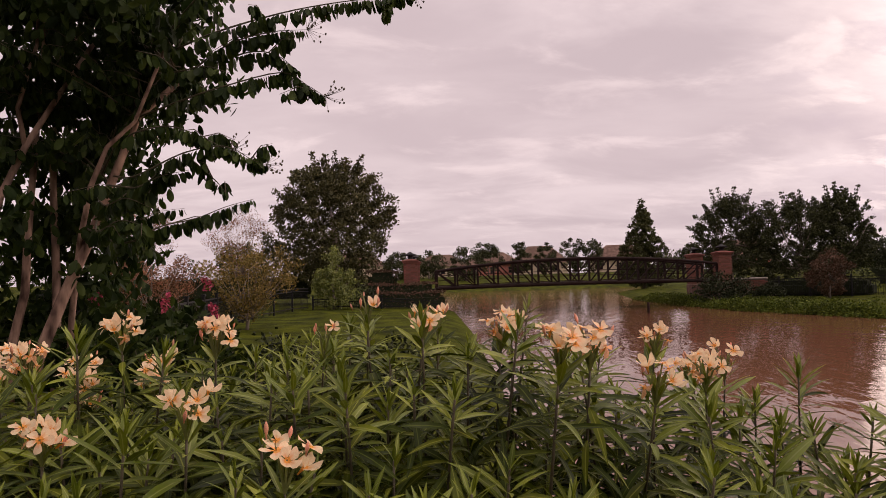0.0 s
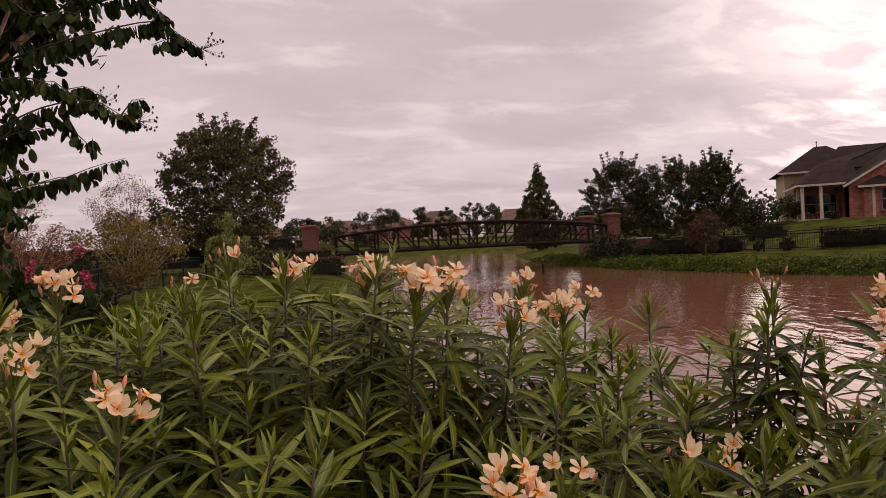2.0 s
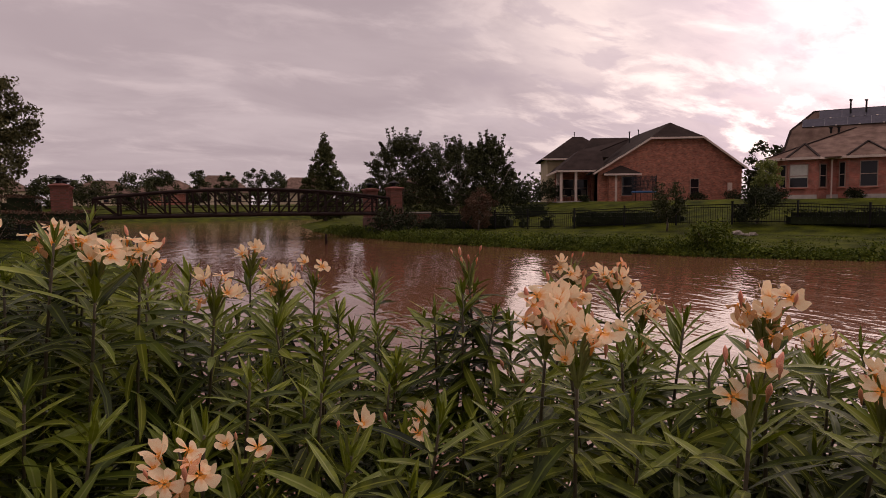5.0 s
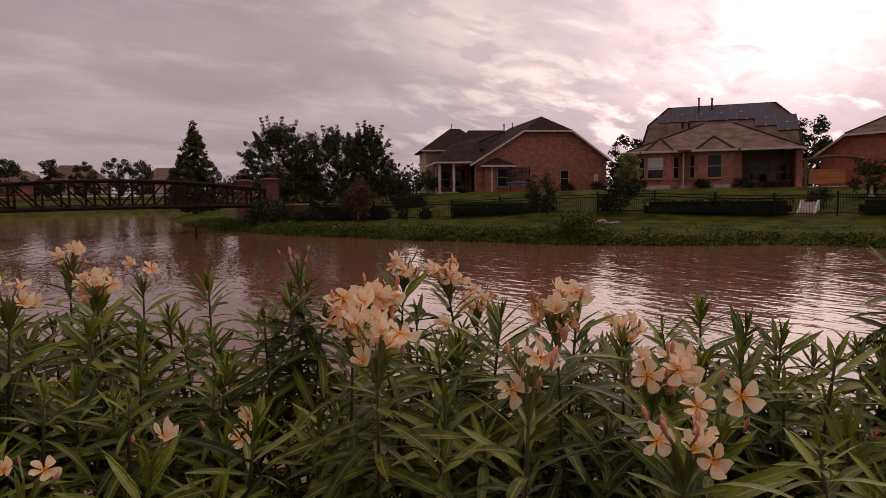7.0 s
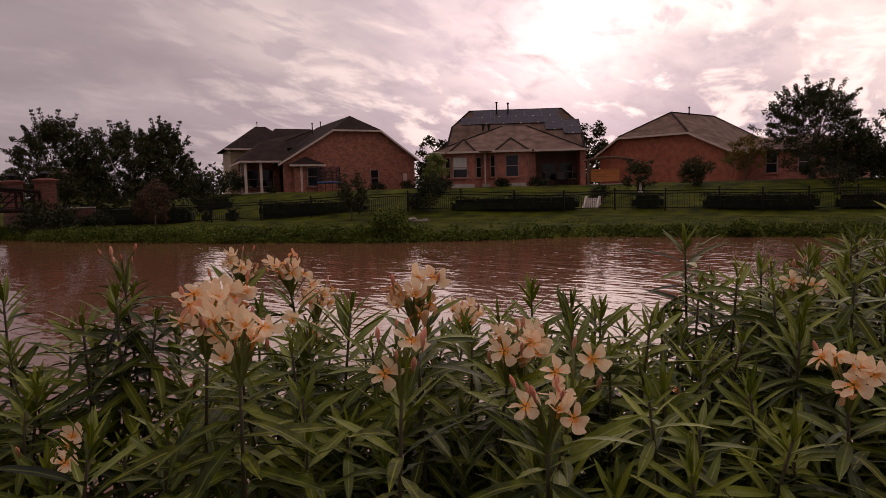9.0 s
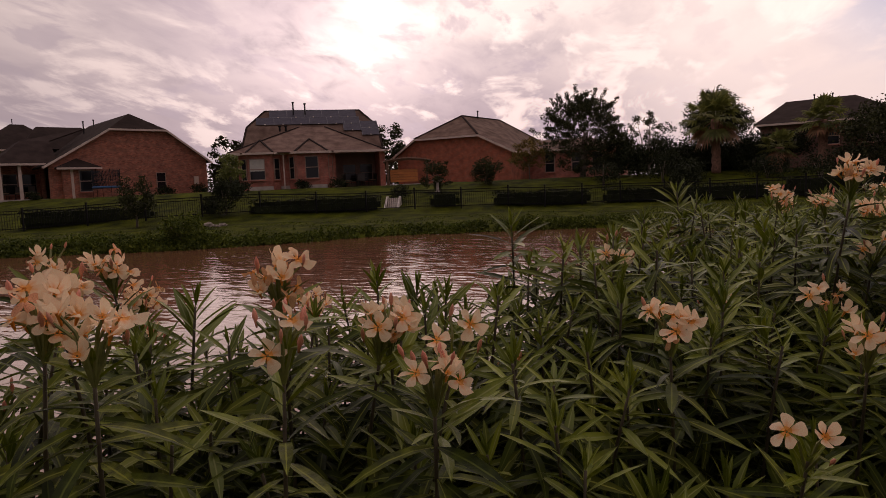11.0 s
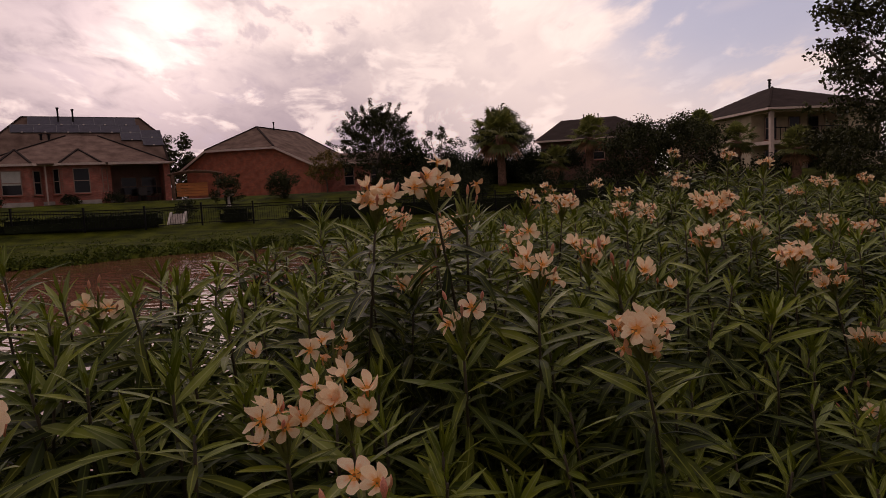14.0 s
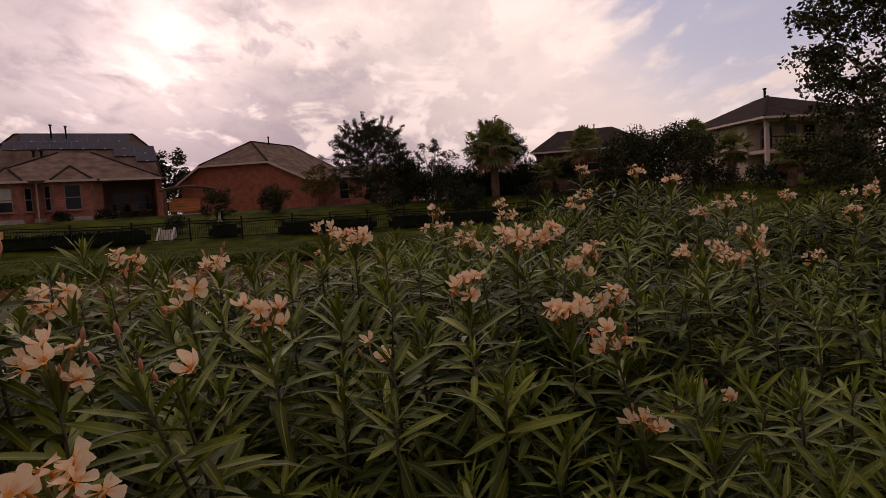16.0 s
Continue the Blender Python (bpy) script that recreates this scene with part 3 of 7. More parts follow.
def window(ho, x, y, z, w, h, turn=0.0, blind=0.0, bars=True):
    """A sash window: frame, sill, two panes and, where it is lowered, a pale blind."""
    m = pose(x, y, z, 0, 0, turn)
    f = Shape()
    t = 0.06
    f.box(-w / 2, -w / 2 + t, -0.05, 0.05, 0, h).box(w / 2 - t, w / 2, -0.05, 0.05, 0, h).box(-w / 2 + t, w / 2 - t, -0.05, 0.05, 0, t).box(-w / 2 + t, w / 2 - t, -0.05, 0.05, h - t, h)
    if bars:
        f.box(-w / 2 + t, w / 2 - t, -0.05, 0.05, h / 2 - t / 2, h / 2 + t / 2)
    win = part("window", f.mesh("window", M_SASH), ho, m=m)
    part("pane", Shape().box(-w / 2 + t, w / 2 - t, -0.012, 0.012, t, h / 2 - t / 2).mesh("pane", M_GLASS), win)
    part("pane", Shape().box(-w / 2 + t, w / 2 - t, -0.012, 0.012, h / 2 + t / 2, h - t).mesh("pane", M_GLASS), win)
    part("sill", Shape().box(-w / 2 - 0.06, w / 2 + 0.06, -0.10, 0.04, -0.07, 0).mesh("sill", M_BRICKWORK_PINK), win)
    if blind:
        part("blind", Shape().box(-w / 2 + t, w / 2 - t, -0.03, -0.016, h - t - blind * h, h - t).mesh("blind", M_BLIND), win, "lowered pale blind")
    return win


def pipe(ho, x, y, z, h, r=0.05):
    part("vent_pipe", Shape().tube([(x, y, z), (x, y, z + h)], [r, r], 8).tube([(x, y, z + h), (x, y, z + h + 0.10)], [r * 1.7, r * 1.7], 8).mesh("vent_pipe", M_IRON), ho)


def ridge_cap(ho, a, b):
    """A dark line of capping shingles along a hip or ridge."""
    part("ridge_cap", Shape().bar(Vector(a) + Vector((0, 0, 0.04)), Vector(b) + Vector((0, 0, 0.04)), 0.16, 0.06).mesh("ridge_cap", M_SHINGLE_DARK), ho)


def fascia(ho, a, b, name="fascia"):
    part(name, Shape().bar(a, b, 0.10, 0.16).mesh(name, M_TRIM), ho)


SOLAR_HOUSE = pose(42.3, 26.9, 1.70, 0, 0, -61.3) @ Matrix.Diagonal((0.89, 1, 0.95, 1))
GABLE_HOUSE = pose(39.02, 40.6, 1.75, 0, 0, -33) @ Matrix.Diagonal((0.895, 0.95, 0.93, 1))


def solar_house():
    """Single-storey brick rear with two bays, a deep porch and a tall clipped-gable roof that carries solar panels."""
    ho = thing("house", "brick house with bay windows, porch and solar panels on its roof", "house", SOLAR_HOUSE)
    W, E = 12.2, 2.95
    wall = Shape().box(0.0, 8.0, 0.35, 12.5, -0.9, E).box(8.0, W, 3.0, 12.5, -0.9, E).box(W - 0.45, W, 0.2, 3.0, -0.9, E)
    part("wall", wall.mesh("wall", M_BRICKWORK_PINK), ho)
    part("porch_back", Shape().box(8.0, W - 0.45, 2.96, 3.0, 0.0, E).mesh("porch_back", M_DARKWALL), ho, "shaded porch wall")
    part("porch_floor", Shape().box(8.0, W, -0.3, 3.0, -0.9, 0.06).mesh("porch_floor", M_CONCRETE), ho)
    for bx, w in ((0.15, 3.3), (4.0, 3.9)):
        pts = [(bx, 0.35), (bx + 0.75, -0.35), (bx + w - 0.75, -0.35), (bx + w, 0.35)]
        part("bay", Shape().prism(pts, "z", -0.9, E).mesh("bay", M_BRICKWORK_PINK), ho)
        roof_part(ho, [[(bx - 0.3, 0.3, E), (bx + 0.6, -0.65, E), (bx + w / 2, 1.9, E + 1.12)], [(bx + 0.6, -0.65, E), (bx + w - 0.6, -0.65, E), (bx + w / 2, 1.9, E + 1.12)],
                       [(bx + w - 0.6, -0.65, E), (bx + w + 0.3, 0.3, E), (bx + w / 2, 1.9, E + 1.12)]], M_SHINGLE, "bay_roof")
        ridge_cap(ho, (bx + 0.6, -0.65, E), (bx + w / 2, 1.9, E + 1.12))
        ridge_cap(ho, (bx + w - 0.6, -0.65, E), (bx + w / 2, 1.9, E + 1.12))
        fascia(ho, (bx + 0.55, -0.68, E - 0.08), (bx + w - 0.55, -0.68, E - 0.08))
        fascia(ho, (bx - 0.3, 0.28, E - 0.08), (bx + 0.55, -0.68, E - 0.08))
        fascia(ho, (bx + w - 0.55, -0.68, E - 0.08), (bx + w + 0.3, 0.28, E - 0.08))
    window(ho, 1.55, -0.38, 0.85, 1.25, 1.65, blind=0.55)
    window(ho, 3.1, -0.02, 0.85, 0.62, 1.65, 43)
    window(ho, 0.5, -0.02, 0.85, 0.62, 1.65, -43)
    window(ho, 5.95, -0.38, 0.85, 1.1, 1.75)
    window(ho, 4.35, 0.0, 0.85, 0.55, 1.75, -43)
    window(ho, 7.5, 0.0, 0.85, 0.55, 1.75, 43)
    for k in (9.4, 10.9):
        window(ho, k, 2.93, 0.5, 1.2, 1.5)
    part("downspout", Shape().box(3.62, 3.72, -0.02, 0.08, 0.1, E).mesh("downspout", M_TRIM), ho)
    # low hipped roof over the rear rooms and the porch
    F = -0.45
    roof_part(ho, [[(-0.7, F, E), (W - 0.1, F, E), (7.6, 5.6, E + 2.45), (5.2, 5.6, E + 2.45)], [(-0.7, 6, E), (-0.7, F, E), (5.2, 5.6, E + 2.45), (5.2, 6, E + 2.45)],
                   [(W - 0.1, F, E), (W - 0.1, 6, E), (7.6, 6, E + 2.45), (7.6, 5.6, E + 2.45)]], M_SHINGLE)
    ridge_cap(ho, (-0.7, F, E), (5.2, 5.6, E + 2.45))
    ridge_cap(ho, (W - 0.1, F, E), (7.6, 5.6, E + 2.45))
    fascia(ho, (-0.7, F, E - 0.08), (0.3, F, E - 0.08))
    fascia(ho, (7.8, F, E - 0.08), (W - 0.1, F, E - 0.08))
    fascia(ho, (W - 0.1, F, E - 0.08), (W - 0.1, 6, E - 0.08))
    part("soffit", Shape().box(-0.35, W + 0.35, F + 0.05, 3.0, E - 0.04, E - 0.01).mesh("soffit", M_TRIM), ho)
    # tall clipped-gable roof behind
    A, B = (2.2, 8.2, 7.15), (11.2, 8.2, 7.15)
    L1, L2, R1, R2 = (0.55, 6.3, 5.55), (0.55, 10.1, 5.55), (12.6, 6.3, 5.55), (12.6, 10.1, 5.55)
    b = [(0.0, 3.4, 2.95), (W + 0.5, 3.4, 2.95), (W + 0.5, 13.0, 2.95), (0.0, 13.0, 2.95)]
    roof_part(ho, [[b[0], b[1], R1, B, A, L1], [b[2], b[3], L2, A, B, R2], [L1, A, L2], [R1, R2, B], [b[3], b[0], L1, L2], [b[1], b[2], R2, R1]], M_SHINGLE, "upper_roof")
    for p0, p1 in ((A, B), (L1, A), (R1, B), (b[0], L1), (b[1], R1)):
        ridge_cap(ho, p0, p1)
    up = Vector((0, A[1] - 3.4, A[2] - 2.95)).normalized()
    nrm = Vector((0, -up.z, up.y))
    turn = Matrix(((1, 0, 0), (0, up.y, nrm.y), (0, up.z, nrm.z))).to_4x4()
    top = Vector((0, A[1], A[2]))
    panel = bevelled(Shape().box(-0.80, 0.80, -0.50, 0.50, 0, 0.045), "solar_panel", M_PANEL, 0.006)
    edge = Shape().box(-0.815, 0.815, -0.515, -0.50, 0, 0.05).box(-0.815, 0.815, 0.50, 0.515, 0, 0.05).box(-0.815, -0.80, -0.50, 0.50, 0, 0.05).box(0.80, 0.815, -0.50, 0.50, 0, 0.05).mesh("panel_frame", M_ALU)
    clamp = Shape().box(-0.07, 0.07, -0.06, 0.06, 0.045, 0.075).mesh("mounting_clamp", M_STONE)
    # rows down from the ridge: first panel's middle, how many, distance down the slope
    for first, number, down in ((3.42, 5, 0.66), (2.20, 5, 1.70), (10.20, 1, 1.70), (10.20, 1, 2.74), (11.84, 1, 2.40), (11.84, 1, 3.44)):
        for col in range(number):
            pan = part("solar_panel", panel, ho, "dark blue solar panel", Matrix.Translation(top - up * down + nrm * 0.08 + Vector((first + 1.64 * col, 0, 0))) @ turn)
            part("panel_frame", edge, pan)
            part("mounting_clamp", clamp, pan, "pale metal clamp", Matrix.Translation((0, -0.52, 0)))
    pipe(ho, 4.85, 7.6, 6.5, 1.25, 0.07)
    pipe(ho, 5.95, 7.6, 6.5, 1.15, 0.07)
    pipe(ho, 3.5, 5.9, 5.0, 0.50, 0.09)
    pipe(ho, 4.05, 5.9, 5.0, 0.50, 0.09)
    part("foundation", Shape().box(-0.03, 8.02, 0.26, 0.34, -0.5, 0.36).box(0.85, 2.75, -0.42, -0.36, -0.5, 0.36).box(4.75, 7.15, -0.42, -0.36, -0.5, 0.36).mesh("foundation", M_CONCRETE), ho, "pale concrete foundation strip")
    return ho


def gable_house():
    """Brick clipped-gable end with a dark roof and a pillared porch along its eaves side."""
    ho = thing("house", "mottled brick house with dark roof, clipped gable and white porch posts", "house", GABLE_HOUSE)
    E, W = 2.7, 13.2
    out = [(0, -0.9), (0, E), (5.0, 5.75), (9.4, 5.75), (W, 3.1), (W, -0.9)]
    part("gable_wall", Shape().prism(out, "y", 0.0, 0.3).mesh("gable_wall", M_BRICKWORK), ho)
    for b in ((0.0, 0.3, 3.2, 13.7, -0.9, E), (W - 0.3, W, 0.3, 13.7, -0.9, 3.1), (0, W, 13.7, 14, -0.9, E)):
        part("side_wall", Shape().box(*b).mesh("side_wall", M_BRICKWORK), ho)
    # main roof, with the clipped end above the brick
    P, Q = (7.1, 1.6, 7.2), (6.6, 12.6, 7.2)
    o = -0.35
    roof_part(ho, [[(4.8, o, 5.72), (9.6, o, 5.72), P], [(-0.5, o, E - 0.1), (4.8, o, 5.72), P, Q, (-0.5, 14.2, E - 0.1)], [(9.6, o, 5.72), (W + 0.4, o, 2.9), (W + 0.4, 14.2, 2.9), Q, P],
                   [(W + 0.4, 14.2, 2.9), (-0.5, 14.2, E - 0.1), Q]], M_SHINGLE_DARK)
    for a, b in (((-0.5, o, E - 0.22), (4.8, o, 5.62)), ((4.8, o, 5.62), (9.6, o, 5.62)), ((9.6, o, 5.62), (W + 0.4, o, 2.8))):
        fascia(ho, a, b, "barge_board")
    # hipped porch along the eaves side
    pe = 2.92
    roof_part(ho, [[(-3.7, 0.6, pe), (0.9, 0.6, pe), (0.9, 3.4, 4.9), (-1.2, 3.6, 4.9)], [(-3.7, 9.0, pe), (-3.7, 0.6, pe), (-1.2, 3.6, 4.9), (-1.2, 6.0, 4.9)],
                   [(-1.2, 3.6, 4.9), (0.9, 3.4, 4.9), (4.5, 6.0, 6.3), (-1.2, 6.0, 4.9)]], M_SHINGLE_DARK, "porch_roof")
    fascia(ho, (-3.7, 0.58, pe - 0.1), (0.9, 0.58, pe - 0.1))
    fascia(ho, (-3.72, 0.6, pe - 0.1), (-3.72, 9.0, pe - 0.1))
    for px, py in ((-3.3, 0.9), (-1.9, 0.9), (-3.3, 3.2)):
        part("porch_post", bevelled(Shape().box(px - 0.12, px + 0.12, py - 0.12, py + 0.12, -0.9, pe - 0.1), "porch_post", M_TRIM, 0.02), ho, "white square porch post")
    part("porch_wall", Shape().box(-3.5, 0.0, 3.8, 4.1, -0.9, pe).mesh("porch_wall", M_BRICKWORK), ho)
    part("porch_floor", Shape().box(-3.7, 0.0, 0.5, 4.0, -0.9, 0.08).mesh("porch_floor", M_CONCRETE), ho)
    for k in (-2.2, -0.8):
        window(ho, k, 3.74, 0.5, 1.1, 1.7)
    # small gabled bay against the brick end
    part("bay", Shape().box(0.9, 3.3, -0.55, 0.0, -0.9, 2.5).mesh("bay", M_BRICKWORK), ho)
    roof_part(ho, [[(0.4, -0.9, 2.5), (3.8, -0.9, 2.5), (2.1, 0.0, 3.25)], [(0.4, 0.0, 2.5), (0.4, -0.9, 2.5), (2.1, 0.0, 3.25)], [(3.8, -0.9, 2.5), (3.8, 0.0, 2.5), (2.1, 0.0, 3.25)]], M_SHINGLE_DARK, "bay_roof")
    fascia(ho, (0.4, -0.92, 2.4), (3.8, -0.92, 2.4))
    window(ho, 2.55, -0.58, 0.5, 1.0, 1.75)
    part("bay_trim", Shape().box(1.45, 1.65, -0.60, -0.55, -0.2, 2.4).mesh("bay_trim", M_TRIM), ho)
    # taller wing behind with pale siding and its own hip
    part("rear_wing", Shape().box(-3.6, 3.35, 9.2, 16.0, -0.9, 4.6).mesh("rear_wing", M_SIDING), ho, "pale yellow rear wing")
    roof_part(ho, [[(-4.2, 8.7, 4.6), (3.95, 8.7, 4.6), (0.7, 12.4, 7.15), (-0.4, 12.4, 7.15)], [(-4.2, 16.5, 4.6), (-4.2, 8.7, 4.6), (-0.4, 12.4, 7.15)], [(3.95, 8.7, 4.6), (3.95, 16.5, 4.6), (0.7, 12.4, 7.15)],
                   [(3.95, 16.5, 4.6), (-4.2, 16.5, 4.6), (-0.4, 12.4, 7.15), (0.7, 12.4, 7.15)]], M_SHINGLE_DARK, "rear_roof")
    fascia(ho, (-4.2, 8.68, 4.5), (3.95, 8.68, 4.5))
    part("middle_wall", Shape().box(0.2, 6.0, 9.4, 13.5, 2.0, 5.0).mesh("middle_wall", M_SIDING), ho)
    roof_part(ho, [[(-0.6, 8.2, 4.6), (6.8, 8.2, 4.6), (5.6, 11.6, 6.9), (1.6, 11.6, 6.9)], [(-0.6, 14.2, 4.6), (-0.6, 8.2, 4.6), (1.6, 11.6, 6.9)], [(6.8, 8.2, 4.6), (6.8, 14.2, 4.6), (5.6, 11.6, 6.9)]], M_SHINGLE_DARK, "middle_roof")
    pipe(ho, 5.0, 8.5, 6.0, 1.1, 0.06)
    pipe(ho, 6.2, 9.5, 6.6, 0.8, 0.05)
    pipe(ho, -0.2, 12.4, 7.05, 0.5, 0.04)
    window(ho, 8.9, -0.03, 0.4, 0.85, 1.6)
    part("meter_box", Shape().box(11.9, 12.3, -0.14, 0.0, 0.9, 1.6).mesh("meter_box", M_TRIM), ho)
    return ho


def plain_gable_house():
    """Plain orange-red clipped gable with a broad brown hip roof."""
    ho = thing("house", "orange-red brick house with plain clipped gable and brown roof", "house", pose(56.8, 20.2, 1.75, 0, 0, -101))
    E, W = 2.6, 11.6
    out = [(0.7, -0.9), (0.7, E), (2.9, 4.1), (8.5, 4.1), (W, E), (W, -0.9)]
    part("gable_wall", Shape().prism(out, "y", 0.0, 0.3).mesh("gable_wall", M_BRICKWORK_RED), ho)
    for x in (0.7, W - 0.3):
        part("side_wall", Shape().box(x, x + 0.3, 0.3, 15, -0.9, E).mesh("side_wall", M_BRICKWORK_RED), ho)
    o = -0.35
    P, Q = (5.6, 3.6, 6.15), (7.2, 9.0, 6.0)
    C1, C2 = (2.65, o, 4.05), (8.8, o, 4.05)
    roof_part(ho, [[C1, C2, P], [(0.2, o, E - 0.15), C1, P, Q, (0.2, 15.4, E - 0.15)], [C2, (W + 0.5, o, E - 0.15), (W + 0.5, 15.4, E - 0.15), Q, P], [(W + 0.5, 15.4, E - 0.15), (0.2, 15.4, E - 0.15), Q]], M_SHINGLE)
    for p0, p1 in ((C1, P), (C2, P), (P, Q), (Q, (W + 0.5, 15.4, E - 0.15))):
        ridge_cap(ho, p0, p1)
    for a, b in (((0.2, o, E - 0.25), (2.65, o, 3.95)), ((2.65, o, 3.95), (8.8, o, 3.95)), ((8.8, o, 3.95), (W + 0.5, o, E - 0.25)), ((W + 0.5, o, E - 0.25), (W + 0.5, 15.4, E - 0.25))):
        fascia(ho, a, b, "barge_board")
    # lower wing beyond the corner
    part("wing", Shape().box(W, W + 7.5, 4.5, 12, -0.9, E).mesh("wing", M_BRICKWORK_PINK), ho)
    roof_part(ho, [[(W - 0.5, 4.0, E), (W + 8, 4.0, E), (W + 4.6, 8.2, E + 1.1), (W - 3, 8.2, E + 1.1)], [(W + 8, 4.0, E), (W + 8, 12.5, E), (W + 4.6, 8.2, E + 1.1)]], M_SHINGLE, "wing_roof")
    fascia(ho, (W - 0.3, 3.98, E - 0.1), (W + 8, 3.98, E - 0.1))
    for k in (2.0, 4.4, 6.2):
        window(ho, W + k, 4.46, 0.6, 0.9, 1.6)
    pipe(ho, 6.4, 5.5, 5.9, 0.7, 0.06)
    return ho


def screened_house():
    """House mostly hidden by palms: a brown hip roof over dim brick."""
    ho = thing("house", "dim brown house with dark hip roof behind palm trees", "house", pose(61.6, -11.6, 1.0, 0, 0, -104))
    part("wall", Shape().box(0, 10.2, 0, 12, -0.9, 4.6).mesh("wall", M_BRICKWORK_DARK), ho)
    P, Q = (1.8, 5.5, 6.85), (7.1, 5.5, 6.95)
    roof_part(ho, [[(-0.5, -0.5, 4.6), (10.7, -0.5, 4.6), Q, P], [(-0.5, 12.5, 4.6), (-0.5, -0.5, 4.6), P], [(10.7, -0.5, 4.6), (10.7, 12.5, 4.6), Q], [(10.7, 12.5, 4.6), (-0.5, 12.5, 4.6), P, Q]], M_SHINGLE_DARK)
    fascia(ho, (-0.5, -0.52, 4.5), (10.7, -0.52, 4.5))
    for k in (2.0, 5.2, 8.2):
        window(ho, k, -0.04, 2.6, 1.2, 1.4)
    for k in (4.0, 5.4):
        pipe(ho, k, 4.9, 6.6, 0.55, 0.05)
    return ho


def balcony_house():
    """Two-storey stucco house seen at its corner, with a recessed balcony on a tall white post."""
    ho = thing("house", "two-storey cream stucco house with balcony and tall white corner post", "house", pose(47.9, -26.1, 1.35, 0, 0, -83))
    H = 4.9
    part("wall", Shape().box(0, 9, 2.4, 11, -0.9, H).box(6.2, 9, 0, 2.4, -0.9, H).mesh("wall", M_STUCCO), ho)
    part("balcony_floor", Shape().box(-0.1, 6.2, -0.1, 2.4, 2.30, 2.55).mesh("balcony_floor", M_TRIM), ho, "white balcony deck edge")
    part("balcony_beam", Shape().box(-0.1, 6.2, -0.1, 0.15, H - 0.28, H).mesh("balcony_beam", M_TRIM), ho)
    part("balcony_beam", Shape().box(-0.1, 0.15, 0.15, 2.4, H - 0.28, H).mesh("balcony_beam", M_TRIM), ho)
    part("corner_post", bevelled(Shape().box(-0.14, 0.14, -0.14, 0.14, -0.9, H - 0.05), "corner_post", M_TRIM, 0.02), ho, "tall white post")
    for k in range(15):
        x = 0.3 + k * 0.42
        part("baluster", Shape().box(x - 0.02, x + 0.02, -0.02, 0.02, 2.55, 3.45).mesh("baluster", M_IRON), ho)
    part("balcony_rail", Shape().box(0.1, 6.2, -0.04, 0.04, 3.43, 3.50).mesh("balcony_rail", M_IRON), ho)
    o = 0.7
    c = [(-o, -o, H), (9 + o, -o, H), (9 + o, 11 + o, H), (-o, 11 + o, H)]
    P, Q = (3.2, 4.4, 7.0), (3.6, 6.6, 7.0)
    roof_part(ho, [[c[0], c[1], P], [c[1], c[2], Q, P], [c[2], c[3], Q], [c[3], c[0], P, Q]], M_SHINGLE_DARK)
    ridge_cap(ho, c[0], P)
    for k in range(4):
        fascia(ho, Vector(c[k]) - Vector((0, 0, 0.1)), Vector(c[(k + 1) % 4]) - Vector((0, 0, 0.1)))
    # lower wing on the far side
    part("wing", Shape().box(1.0, 8.0, 11, 17, -0.9, 3.4).mesh("wing", M_STUCCO), ho)
    roof_part(ho, [[(0.4, 11, 3.4), (8.6, 11, 3.4), (4.5, 12, 6.0)], [(0.4, 17.6, 3.4), (0.4, 11, 3.4), (4.5, 12, 6.0), (4.5, 14.5, 6.0)], [(8.6, 17.6, 3.4), (0.4, 17.6, 3.4), (4.5, 14.5, 6.0)]], M_SHINGLE_DARK, "wing_roof")
    for k in (1.6, 3.6, 5.2):
        window(ho, k, 2.35, 2.75, 1.0, 1.7)
        window(ho, k, 2.35, 0.2, 1.1, 1.8)
    for k in (4.2, 7.4):
        window(ho, -0.04, k, 2.9, 1.0, 1.3, -90)
        window(ho, -0.04, k, 0.4, 1.0, 1.5, -90)
    pipe(ho, 3.1, 4.6, 6.8, 0.75, 0.09)
    pipe(ho, 3.7, 5.4, 6.8, 0.6, 0.06)
    return ho


solar_house()
gable_house()
plain_gable_house()
screened_house()
balcony_house()


def far_house(x, y, turn, w, h, rise, chimney, label, mat):
    ho = thing("house", label, "house", pose(x, y, gz(x, y), 0, 0, turn), group="far houses")
    part("wall", Shape().box(-w / 2, w / 2, 0, 10, -0.5, h).mesh("wall", mat), ho)
    roof_part(ho, [[(-w / 2 - 0.5, -0.5, h), (w / 2 + 0.5, -0.5, h), (w * 0.2, 5, h + rise), (-w * 0.2, 5, h + rise)], [(-w / 2 - 0.5, 10.5, h), (-w / 2 - 0.5, -0.5, h), (-w * 0.2, 5, h + rise)],
                   [(w / 2 + 0.5, -0.5, h), (w / 2 + 0.5, 10.5, h), (w * 0.2, 5, h + rise)]], M_SHINGLE)
    for k in (-0.3, 0.0, 0.3):
        window(ho, w * k, -0.04, 0.7, 1.2, 1.6)
    if chimney:
        part("chimney", Shape().box(w * 0.3, w * 0.3 + 1.2, 3, 4, h, h + rise + 1.6).mesh("chimney", M_STUCCO), ho, "pale brick chimney")


